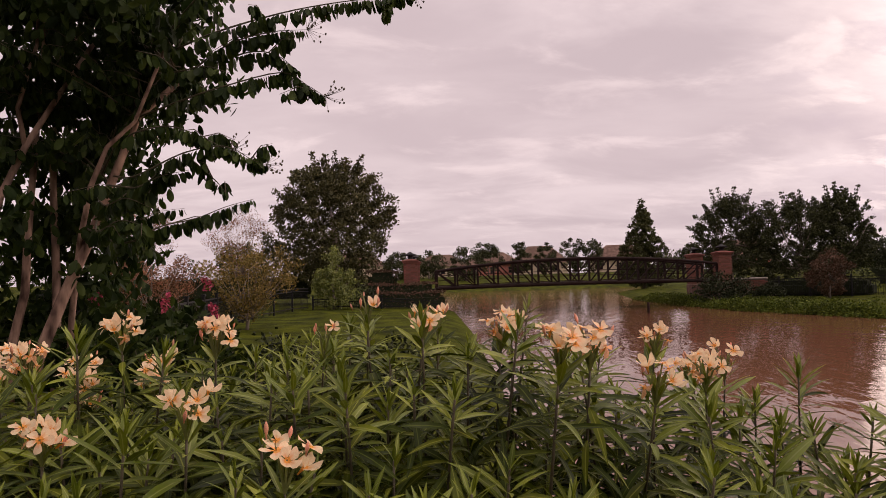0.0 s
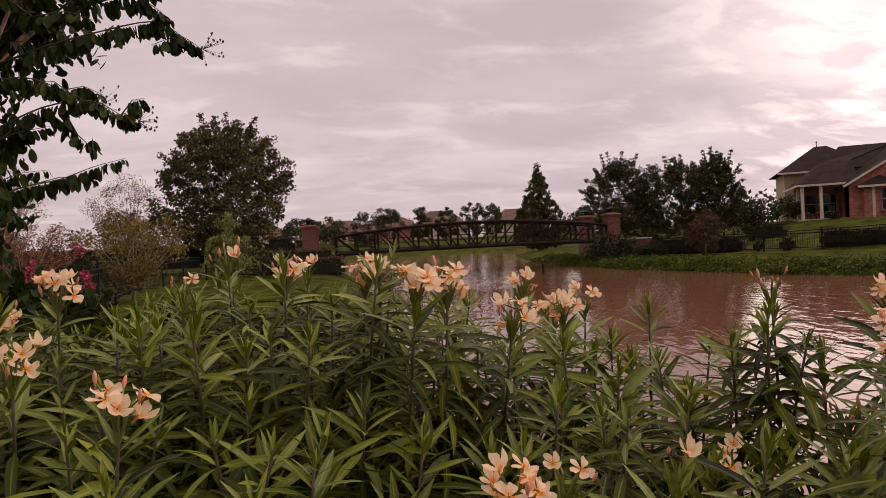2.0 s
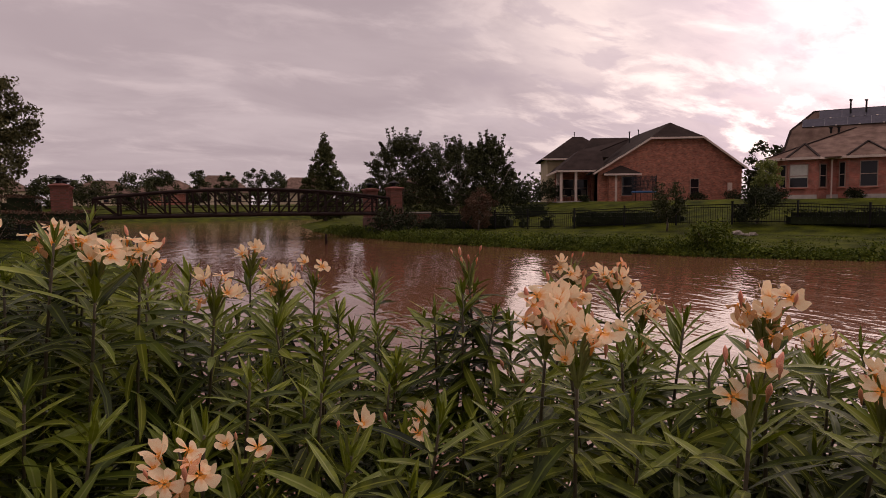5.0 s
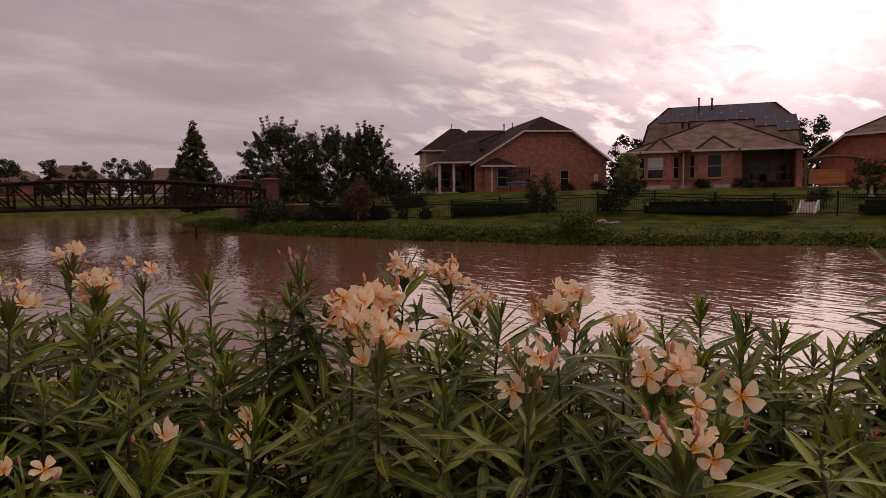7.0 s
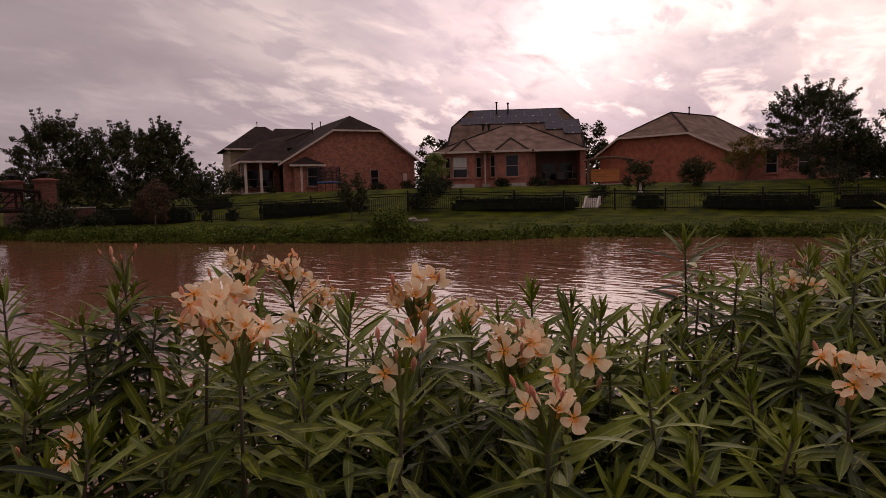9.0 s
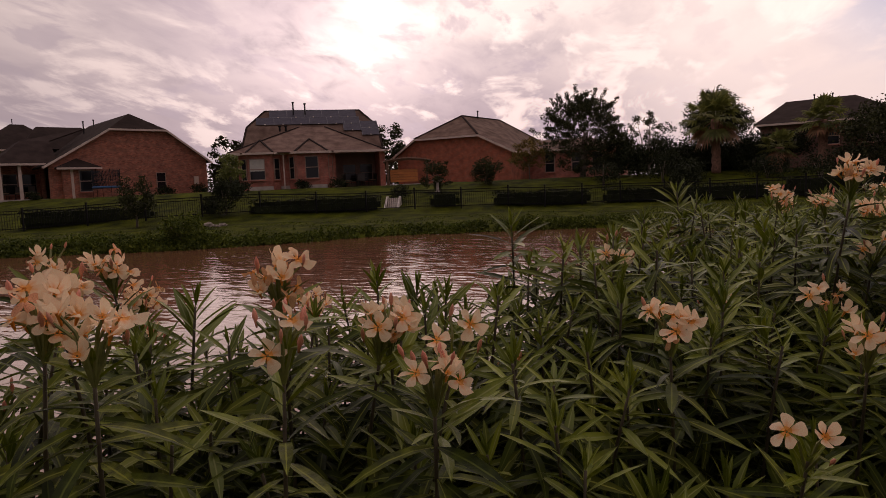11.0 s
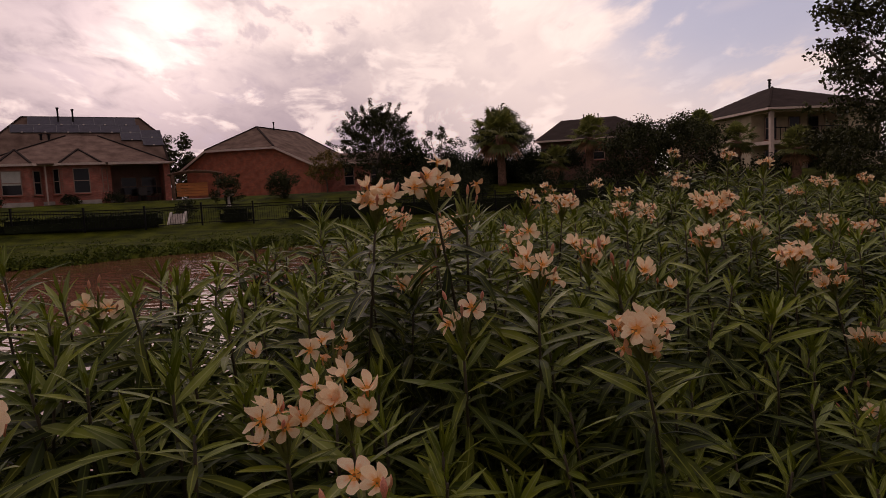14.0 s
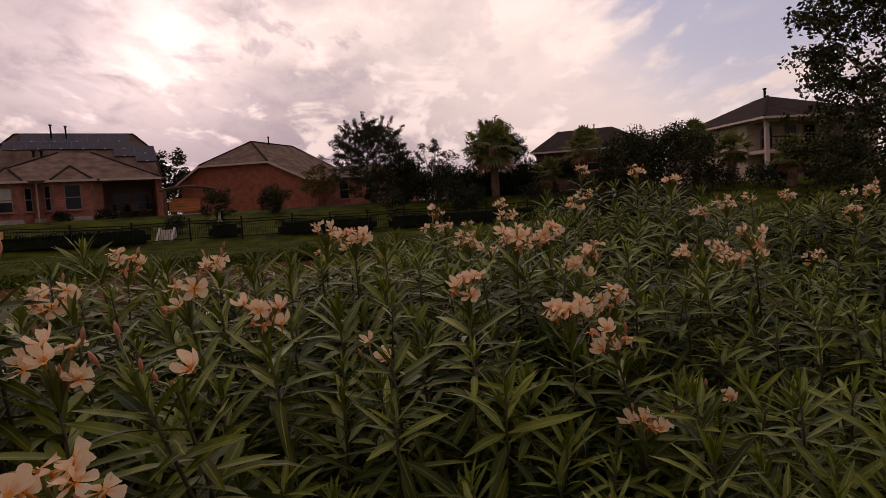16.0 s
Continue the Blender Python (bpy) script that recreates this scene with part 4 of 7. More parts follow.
far_house(52, 158, -18, 15, 2.9, 4.0, True, "brown-roofed house with pale chimney across the water", M_STUCCO)
far_house(33, 162, -10, 14, 2.9, 4.4, False, "tan house with steep brown roof across the water", M_STUCCO)
far_house(22, 170, -5, 16, 2.9, 3.4, False, "low brown-roofed house across the water", M_BRICKWORK_PINK)
far_house(9, 172, 4, 14, 2.9, 3.2, False, "grey-roofed house half hidden by trees", M_STUCCO)
far_house(74, 140, -25, 14, 2.9, 3.6, False, "brown-roofed house behind the conifer", M_BRICKWORK_PINK)
far_house(-12, 150, 8, 14, 2.9, 3.4, False, "low grey-roofed house beyond the oak", M_STUCCO)

# ---- trees and shrubs ----
def leaf_cloud(rng, centres, count, size, spread, flat=1.0, droop=0.0, oval=False):
    """Many small folded leaves round clump centres (x, y, z, radius): one row of corners for each leaf."""
    c = np.array(centres)
    pick = rng.choice(len(c), count, p=c[:, 3] / c[:, 3].sum())
    d = rng.normal(size=(count, 3))
    d /= np.linalg.norm(d, axis=1, keepdims=True)
    r = rng.random(count) ** 0.45
    p = c[pick, :3] + d * (r * c[pick, 3])[:, None] * (1, 1, flat)
    a = rng.normal(size=(count, 3)) + (0, 0, -droop)
    a /= np.linalg.norm(a, axis=1, keepdims=True)
    b = np.cross(a, rng.normal(size=(count, 3)))
    b /= np.linalg.norm(b, axis=1, keepdims=True) + 1e-9
    k = (size * (1 + spread * (rng.random(count) - 0.5)))[:, None]
    n = np.cross(a, b)
    return np.stack(leaf_corners(p - a * k * 0.5, a * k, b * k, n * k, oval), 1)


def leaf_corners(p, a, b, n, oval=False):
    """Corners of a leaf that starts at p and runs along a, b wide and cupped towards n."""
    if oval:
        side = ((0.14, 0.13), (0.40, 0.23), (0.68, 0.23), (0.89, 0.13))
        return [p] + [p + a * u + b * w + n * w * 0.25 for u, w in side] + [p + a] + [p + a * u - b * w + n * w * 0.25 for u, w in side[::-1]]
    return [p, p + a * 0.5 + b * 0.28 + n * 0.08, p + a, p + a * 0.5 - b * 0.28 + n * 0.08]


def leaf_mesh(name, leaves, mat):
    n, k = leaves.shape[:2]
    i = np.arange(n)[:, None] * k
    faces = np.concatenate([i + (0, j, j + 1) for j in range(1, k - 1)], 1).reshape(-1, 3)
    me = bpy.data.meshes.new(name)
    me.vertices.add(n * k)
    me.vertices.foreach_set("co", leaves.astype(np.float32).ravel())
    me.loops.add(len(faces) * 3)
    me.loops.foreach_set("vertex_index", faces.astype(np.int32).ravel())
    me.polygons.add(len(faces))
    me.polygons.foreach_set("loop_start", np.arange(0, len(faces) * 3, 3, dtype=np.int32))
    me.materials.append(mat)
    me.update(calc_edges=True)
    return me


def crown_width(shape, u):
    """Width of a crown, 0 to 1, at u of its height."""
    if shape == "cone":
        return min(1.0, u / 0.10) ** 0.5 * ((1 - u) ** 0.68 * 0.98 + 0.02)
    if shape == "fan":
        return 0.30 + 0.78 * min(1.0, u / 0.7) - 0.75 * max(0.0, u - 0.75) * 3
    v = (u - 0.44) / (0.44 if u < 0.44 else 0.56)
    return max(0.02, 1 - abs(v) ** 2.3) ** 0.5


def tree(name, label, x, y, height, radius, leaf, seed, count=5000, leaf_size=0.28, trunk_h=0.3, trunk_r=0.18, shape="round", clumps=60, clump_r=0.28, bark=None, category="tree", flat=0.8, limbs=9, sink=0.0):
    """A tapered trunk with limbs and a crown of leaf clumps with an uneven outline."""
    rng = np.random.default_rng(seed)
    z = gz(x, y) - 0.05 - sink
    t = thing(name, label, category, pose(x, y, z))
    base = height * trunk_h
    centres, turn = [], rng.random(4) * 6.28
    while len(centres) < clumps:
        u, a = rng.random(), rng.random() * 6.283
        w = crown_width(shape, u)
        if rng.random() > w:
            continue
        lobe = 1 + 0.13 * (math.sin(3 * a + 5 * u + turn[0]) + math.sin(5 * a - 8 * u + turn[1]) * 0.7)
        r = radius * w * lobe * rng.random() ** 0.40 * 0.93
        centres.append((r * math.cos(a), r * math.sin(a), base + (height - base) * u * (0.97 + 0.05 * math.sin(2 * a + turn[2])), radius * clump_r * rng.uniform(0.7, 1.25)))
    if shape == "spiky":
        # boughs whose tips stand out past the crown, each thinning to a ragged end
        for k in range(30):
            a, up = k * 2.399 + turn[3], radians(8 + 80 * (k + 0.5) / 30)
            h = (height - base) * 0.54
            for j in range(8):
                q = 0.66 + (0.36 + 0.18 * math.sin(k * 1.7 + turn[0])) * j / 7
                centres.append((radius * q * math.cos(up) * math.cos(a), radius * q * math.cos(up) * math.sin(a), base + (height - base) * 0.44 + h * q * math.sin(up), radius * clump_r * (1.0 - 0.06 * j)))
    s = Shape()
    bend = [(rng.normal() * 0.03 * height * i / 5, rng.normal() * 0.03 * height * i / 5, (base + (height - base) * 0.6) * i / 5) for i in range(6)]
    s.tube(bend, [trunk_r * (1.25 - 0.2 * i) if i < 5 else trunk_r * 0.2 for i in range(6)], 8)
    for k in range(limbs):
        c = centres[(k * len(centres)) // limbs]
        i = 2 + k % 3
        a = Vector(bend[i]) if shape != "fan" else Vector(bend[1 + k % 2])
        b = Vector(c[:3])
        m = a.lerp(b, 0.5) + Vector((0, 0, -0.06 * height if b.z > a.z else 0.0))
        limb = Shape() if "oak" in name else s
        limb.tube([a, m, b], [trunk_r * 0.45, trunk_r * 0.28, trunk_r * 0.06], 5)
        if limb is not s:
            part("limb", limb.mesh("limb", bark or M_BARK, True), t)
    part("trunk", s.mesh("trunk", bark or M_BARK, True), t)
    part("crown", leaf_mesh("crown", leaf_cloud(rng, centres, count, leaf_size, 0.8, flat), leaf), t)
    return t



def shrub(name, label, x, y, r, h, leaf, seed, count=900, size=0.12, category="shrub", lift=0.0, stems=5):
    """A low bush: forked stems and an uneven mound of small leaves."""
    rng = np.random.default_rng(seed)
    t = thing(name, label, category, pose(x, y, gz(x, y) - 0.04))
    centres = []
    for k in range(22):
        a, q = k * 2.399, math.sqrt((k + 0.5) / 22)
        top = h * (1 - 0.35 * q * q)
        z = lift + (top - lift) * (0.25 + 0.6 * rng.random())
        centres.append((r * 0.72 * q * math.cos(a), r * 0.72 * q * math.sin(a), z, min(r, h) * (0.26 + 0.16 * rng.random())))
    s = Shape()
    for k in range(stems):
        c = centres[(k * 22) // stems]
        s.tube([(0.05 * math.cos(k), 0.05 * math.sin(k), 0), (c[0] * 0.4, c[1] * 0.4, c[2] * 0.5), c[:3]], [0.03, 0.02, 0.006], 5)
    part("branching_stem", s.mesh("branching_stem", M_BARK, True), t, kind="stuff")
    part("foliage", leaf_mesh("foliage", leaf_cloud(rng, centres, count, size, 0.8, 0.9), leaf), t, kind="stuff")
    return t


def clipped_hedge(label, a, b, width, z0, z1, seed, density=260, size=0.10, leaf=None, name="clipped_hedge"):
    """A trimmed hedge from a to b: a dense inner mass covered in small leaves, with soft edges."""
    rng = np.random.default_rng(seed)
    a, b = Vector((*a, 0)), Vector((*b, 0))
    length = (b - a).length
    way = (b - a).normalized()
    t = thing(name, label, "hedge", Matrix.Translation((*a.xy, z0)) @ Matrix.Rotation(math.atan2(way.y, way.x), 4, "Z"))
    h = z1 - z0
    inner = bevelled(Shape().box(0.08, length - 0.08, -width / 2 + 0.1, width / 2 - 0.1, 0, h - 0.1), "inner_mass", M_HEDGE_LEAF, min(0.25, h * 0.25, width * 0.25), 2)
    part("inner_mass", inner, t)
    n = int(length * density * (h + width))
    p = np.stack([rng.random(n) * length, (rng.random(n) - 0.5) * width, rng.random(n) * h], 1)
    face = rng.integers(0, 5, n)
    p[face < 2, 2] = h - rng.random((face < 2).sum()) * 0.1
    p[face == 2, 1] = -width / 2 + rng.random((face == 2).sum()) * 0.1
    p[face == 3, 1] = width / 2 - rng.random((face == 3).sum()) * 0.1
    p[:, 2] += 0.05 * np.sin(p[:, 0] * 2.3) * (p[:, 2] / h)
    cs = np.concatenate([p, np.full((n, 1), 0.06)], 1)
    part("foliage", leaf_mesh("foliage", leaf_cloud(rng, cs, n, size, 0.8), leaf or M_HEDGE_LEAF), t, kind="stuff")
    return t


def palm(x, y, trunk_h, crown, seed, label, z=None):
    """A fan palm: ringed trunk, a skirt of dead leaf and stiff fan leaves."""
    rng = random.Random(seed)
    t = thing("palm_tree", label, "palm tree", pose(x, y, gz(x, y) - 0.05, 0, 0, rng.uniform(0, 360)))
    lean = rng.uniform(-0.15, 0.15)
    pts = [(lean * (k / 12) ** 2, 0, trunk_h * k / 12) for k in range(13)]
    part("trunk", Shape().tube(pts, [0.28 + 0.04 * (k % 2) - 0.004 * k for k in range(13)], 9).mesh("trunk", M_PALM_BARK, True), t)
    top = Vector(pts[-1])
    for k in range(34):
        up = radians(84 - 138 * ((k + 0.5) / 34) + rng.uniform(-9, 9))
        a = k * 2.399 + rng.uniform(-0.3, 0.3)
        way = Vector((math.cos(a) * math.cos(up), math.sin(a) * math.cos(up), math.sin(up)))
        reach = crown * rng.uniform(0.26, 0.56)
        hub = top + way * reach
        s = Shape().tube([top, top + way * reach * 0.55 + Vector((0, 0, 0.03)), hub], [0.03, 0.022, 0.015], 4)
        side = way.cross(Vector((0, 0, 1)))
        side = side.normalized() if side.length > 0.1 else Vector((1, 0, 0))
        nrm = side.cross(way)
        for j in range(13):
            q = radians(-82 + 164 * j / 12)
            d = (way * math.cos(q) + side * math.sin(q)).normalized()
            long = crown * 0.46 * (0.75 + 0.25 * math.cos(q)) * rng.uniform(0.9, 1.08)
            e = hub + d * long - Vector((0, 0, long * (0.16 + 0.2 * abs(math.sin(q)))))
            m = hub + d * long * 0.55 + nrm * 0.02
            w = d.cross(nrm).normalized() * crown * 0.045
            s.add([hub, m + w, e, m - w, m - nrm * 0.03], [(0, 1, 4), (1, 2, 4), (2, 3, 4), (3, 0, 4)])
        part("frond", s.mesh("frond", M_DEAD_LEAF if k >= 28 else M_PALM_LEAF), t, "dry brown drooping fan leaf" if k >= 28 else "")
    return t


# near the bridge's left end
tree("oak_tree", "large dark-green oak with a dense rounded crown", -4.85, 41.5, 9.15, 4.2, M_OAK_LEAF, 1, 44000, 0.18, 0.11, 0.25, "spiky", clumps=760, clump_r=0.095)
tree("young_tree", "small yellow-green tree by the iron fence", -4.0, 34.0, 3.6, 1.45, M_LIME_LEAF, 5, 7000, 0.12, 0.05, 0.05, "cone", clumps=90, clump_r=0.2)
tree("vase_shrub", "olive-green multi-stemmed shrub by the iron fence", -5.4, 21.6, 2.65, 1.7, M_OLIVE_LEAF, 6, 7000, 0.08, 0.18, 0.05, "fan", clumps=60, clump_r=0.22, category="shrub", limbs=34)
tree("vase_shrub", "rusty-brown multi-stemmed shrub on the lawn", -9.6, 24.6, 2.7, 1.9, M_RUST_LEAF, 7, 9000, 0.075, 0.18, 0.05, "fan", clumps=60, clump_r=0.22, category="shrub", limbs=34)
tree("bare_tree", "sparse pinkish-brown tree with thin foliage", -17.0, 42.0, 6.6, 2.6, M_RUST_LEAF, 8, 5000, 0.09, 0.3, 0.09, "fan", clumps=60, clump_r=0.22, limbs=40)
tree("bare_tree", "sparse pinkish-brown tree with thin foliage", -11.2, 44.0, 6.0, 2.5, M_RUST_LEAF, 9, 5000, 0.09, 0.3, 0.09, "fan", clumps=60, clump_r=0.22, limbs=40)
clipped_hedge("dark clipped hedge round the brick gate pillar", (-2.6, 39.6), (-0.7, 39.6), 1.6, 0.6, 2.2, 31, leaf=M_DUSKY_LEAF)
clipped_hedge("dark clipped hedge rounded at its end beside the bridge", (-2.6, 36.0), (1.5, 36.2), 1.5, 0.0, 1.42, 32, leaf=M_DUSKY_LEAF)
clipped_hedge("low dark clipped hedge below the bridge end", (-2.0, 34.6), (1.9, 35.0), 0.9, -0.1, 0.95, 33, leaf=M_DUSKY_LEAF)
clipped_hedge("long dark hedge behind the lawn", (-22, 40.0), (-6.5, 43.5), 1.6, 0.6, 2.0, 34, 160, 0.14)
shrub("shrub", "dark leafy shrub beside the brick house porch", 36.6, 44.2, 1.6, 2.4, M_HEDGE_LEAF, 38, 2600, 0.14)
shrub("shrub", "low dark shrub beside the young tree", -2.3, 33.6, 0.9, 1.5, M_HEDGE_LEAF, 35, 900, 0.10)
shrub("shrub", "low dark shrub on the near lawn by the pond", -1.9, 9.0, 1.0, 0.95, M_HEDGE_LEAF, 36, 2200, 0.07)
shrub("shrub", "low dark shrub on the near lawn by the pond", -0.4, 9.6, 0.8, 0.85, M_HEDGE_LEAF, 37, 1800, 0.07)

# beyond the bridge
tree("conifer", "pointed dark-green conifer beyond the bridge", 25.5, 69.4, 9.4, 3.5, M_CONE_LEAF, 2, 26000, 0.22, 0.03, 0.15, "cone", clumps=420, clump_r=0.11)
FAR_TREES = ((10.4, 118, 6.2, 3.4), (16.5, 134, 7.0, 3.2), (24, 138, 7.4, 2.6), (29, 136, 6.6, 2.6), (36, 140, 7.6, 2.8), (41, 142, 7.2, 3.0), (4, 130, 5.6, 3.6), (-2, 126, 5.4, 3.2), (52, 120, 5.6, 3.2), (60, 122, 6.0, 3.4), (70, 128, 6.5, 3.4), (-14, 112, 6.0, 4.0), (-24, 96, 7.0, 4.2))
for k, (tx, ty, th, tr) in enumerate(FAR_TREES):
    tree("far_tree", "small dark round tree on the far side of the water", tx, ty, th, tr, M_TREE_LEAF, 40 + k, 3600, 0.36, 0.06, 0.14, clumps=44, clump_r=0.26, limbs=5)

# right bank, bridge to palms
tree("oak_tree", "tall dark tree with ragged feathery top behind the pillar", 22.6, 44.6, 7.2, 2.9, M_TREE_LEAF, 3, 34000, 0.13, 0.02, 0.2, "spiky", clumps=620, clump_r=0.09)
tree("oak_tree", "broad dark oak behind the iron fence", 26.2, 42.4, 6.3, 3.4, M_TREE_LEAF, 12, 36000, 0.13, 0.01, 0.2, "spiky", clumps=680, clump_r=0.09)
tree("oak_tree", "narrow dark tree with a pointed ragged top", 28.4, 41.2, 6.3, 2.1, M_TREE_LEAF, 13, 20000, 0.15, 0.01, 0.15, "spiky", clumps=460, clump_r=0.11)
tree("live_oak", "spreading dark oak beside the brick house", 48.3, 2.6, 6.1, 3.3, M_TREE_LEAF, 4, 27000, 0.13, 0.08, 0.2, "spiky", clumps=380, clump_r=0.09)
tree("round_tree", "small round reddish-green tree by the fence", 22.4, 33.6, 2.6, 1.1, M_DUSKY_LEAF, 14, 5200, 0.11, 0.05, 0.05, clumps=60, clump_r=0.26)
tree("young_tree", "small dark tree standing at the iron fence", 27.5, 23.4, 2.6, 0.95, M_TREE_LEAF, 15, 2600, 0.12, 0.16, 0.05, clumps=40, clump_r=0.32)
tree("young_tree", "small dark round-headed tree before the brick gable", 44.2, 8.9, 2.0, 1.1, M_TREE_LEAF, 16, 3000, 0.13, 0.06, 0.05, clumps=36, clump_r=0.32)
tree("young_tree", "thin light-leaved tree beside the brick house", 37.6, 24.5, 2.7, 1.0, M_LIME_LEAF, 17, 2400, 0.14, 0.2, 0.05, clumps=40, clump_r=0.26)
tree("young_tree", "thin yellow-green tree before the low brick wing", 46.5, 6.2, 3.0, 1.3, M_OLIVE_LEAF, 29, 2600, 0.13, 0.25, 0.05, clumps=44, clump_r=0.24)
tree("young_tree", "small tree in front of the brick gable", 41.4, 11.6, 2.3, 1.0, M_TREE_LEAF, 18, 2600, 0.12, 0.06, 0.05, clumps=36, clump_r=0.3)
tree("round_tree", "dim leafy tree beyond the houses", 58, 27.0, 5.8, 2.2, M_TREE_LEAF, 19, 4000, 0.26, 0.1, 0.15, clumps=50)
tree("round_tree", "dim leafy tree between the houses", 51.5, 33.5, 5.0, 1.8, M_TREE_LEAF, 20, 4000, 0.26, 0.1, 0.15, clumps=50)
tree("round_tree", "dim leafy tree between the houses", 60.0, 21.5, 5.8, 2.0, M_TREE_LEAF, 21, 4000, 0.26, 0.1, 0.15, clumps=50)
tree("round_tree", "dark leafy tree behind the palm", 50.8, -6.7, 5.5, 2.3, M_TREE_LEAF, 22, 15000, 0.16, 0.08, 0.15, "spiky", clumps=200)
tree("round_tree", "dark dense tree behind the hedge", 43.8, -15.0, 3.9, 2.6, M_TREE_LEAF, 23, 9000, 0.16, 0.04, 0.15, "spiky", clumps=200)
tree("round_tree", "dark dense tree behind the hedge", 43.0, -17.6, 4.1, 2.6, M_TREE_LEAF, 24, 9000, 0.16, 0.04, 0.15, "spiky", clumps=200)
tree("round_tree", "dark dense tree before the stucco house", 39.5, -26.0, 2.6, 2.0, M_TREE_LEAF, 25, 8000, 0.16, 0.04, 0.15, "spiky", clumps=200)
tree("thin_tree", "thin tree with feathery branches by the palm", 47.0, -1.9, 4.2, 1.5, M_TREE_LEAF, 26, 1600, 0.16, 0.2, 0.08, "fan", clumps=46, clump_r=0.22, limbs=24)
tree("round_tree", "low dark tree beside the oak", 48.0, 0.2, 3.4, 1.7, M_TREE_LEAF, 27, 4000, 0.18, 0.06, 0.1, clumps=50)
tree("shade_tree", "large dark leafy tree at the end of the hedge", 12.2, -10.9, 6.8, 3.2, M_TREE_LEAF, 28, 42000, 0.095, 0.02, 0.14, "spiky", clumps=520, clump_r=0.10)
palm(46.4, -6.1, 3.55, 2.5, 1, "tall fan palm with rough brown trunk")
palm(46.2, -12.3, 3.0, 1.9, 2, "shorter fan palm among dark trees")
palm(44.9, -19.6, 3.0, 1.8, 3, "fan palm before the stucco house")
palm(44.0, -21.6, 2.2, 1.7, 4, "low fan palm before the stucco house")
palm(40.0, -23.4, 1.9, 1.7, 5, "low fan palm before the stucco house")
palm(45.6, -9.6, 1.6, 1.5, 6, "low fan palm in the planting")
for k, (sx, sy, sr, sh, name) in enumerate(((17.8, 36.8, 1.6, 1.8, "ivy-like dark shrub spilling over the bank"), (19.0, 36.6, 1.1, 1.5, "ivy-like dark shrub before the gate pillar"), (31.0, 20.6, 1.35, 2.4, "dense clipped ball shrub inside the fence"), (21.3, 16.05, 1.0, 1.45, "vine-covered bush at the water's edge"),
                                            (42.4, 1.0, 1.3, 1.7, "dense rounded shrub inside the fence"), (26.3, 36.4, 1.0, 1.3, "pale green low shrub"), (23.6, 38.0, 1.2, 1.5, "pale green round shrub by the bridge"), (40.6, 25.6, 0.8, 0.9, "low shrub against the house wall"),
                                            (45.0, 20.2, 0.9, 0.85, "low shrub under the bay window"), (43.9, 22.6, 0.7, 0.75, "low shrub under the bay window"), (46.6, 33.3, 0.9, 1.1, "dark shrub against the brick gable"), (44.8, 35.2, 0.9, 0.9, "dark shrub against the brick gable"),
                                            (37.6, 12.9, 0.75, 1.3, "dark shrub beside the garden steps"), (36.3, 39.3, 0.6, 0.7, "small shrub by the porch"), (26.8, 3.6, 0.6, 0.6, "weedy clump on the bank"), (43.5, -2.6, 1.5, 2.2, "dark shrub beneath the palm"), (47.5, -3.0, 1.9, 2.9, "tall dark shrub beneath the palm"), (47.6, -8.6, 1.9, 3.0, "tall dark shrub beneath the palms"), (48.2, -10.8, 2.0, 3.2, "tall dark shrub beneath the palms"), (46.8, -0.6, 1.7, 2.3, "tall dark shrub beside the oak"), (49.0, -4.4, 1.9, 2.5, "tall dark shrub beneath the palm"), (49.2, -6.6, 1.9, 2.2, "tall dark shrub beneath the palm"), (34.0, 45.6, 1.9, 2.5, "tall dark shrub beside the brick house porch"), (20.9, 36.7, 0.95, 1.1, "ivy-like dark shrub before the garden wall"), (32.2, 47.0, 1.9, 2.6, "tall dark shrub beside the brick house porch"), (30.2, 47.6, 1.8, 2.2, "tall dark shrub behind the iron fence"), (40.4, -3.6, 1.1, 1.7, "dense clipped ball shrub beside the palm"),
                                            (44.3, -4.2, 1.4, 1.6, "dark shrub beneath the palm"), (43.5, -8.6, 1.5, 1.6, "dark shrub beneath the palms"), (42.5, -11.2, 1.5, 1.7, "dark shrub beneath the palms"), (43.5, -13.4, 1.8, 2.2, "dark shrub beneath the palms"), (41.8, -19.8, 1.8, 2.0, "dark shrub before the stucco house"), (41.0, -22.6, 1.7, 1.8, "dark shrub before the stucco house"))):
    shrub("shrub", name, sx, sy, sr, sh, M_WEED if "water" in name or "weedy" in name else M_LIME_LEAF if "pale" in name else M_HEDGE_LEAF, 60 + k, 4200 if "ball" in name or "tall" in name else 1700 if sr > 0.9 else 1000, 0.11 if sr < 1.6 else 0.15)
clipped_hedge("dark loose hedge behind the palms", (50.6, -2.6), (50.6, -11.4), 1.4, gz(50.6, -7.0) - 0.3, gz(50.6, -7.0) + 1.7, 95, 120, 0.14)
clipped_hedge("tall dark hedge beside the brick house", (27.0, 38.4), (30.6, 37.0), 1.4, gz(28.8, 37.7) - 0.1, gz(28.8, 37.7) + 0.9, 93, 160, 0.11)
HEDGES = (((26.6, 29.8), (30.2, 24.4)), ((31.5, 19.5), (35.2, 13.2)), ((36.0, 10.6), (36.4, 8.8)), ((36.6, 7.0), (36.9, 1.5)), ((36.9, 1.0), (37.2, -7.5)), ((37.3, -8.0), (38.2, -17.0)), ((31.2, 22.3), (31.6, 21.3)))
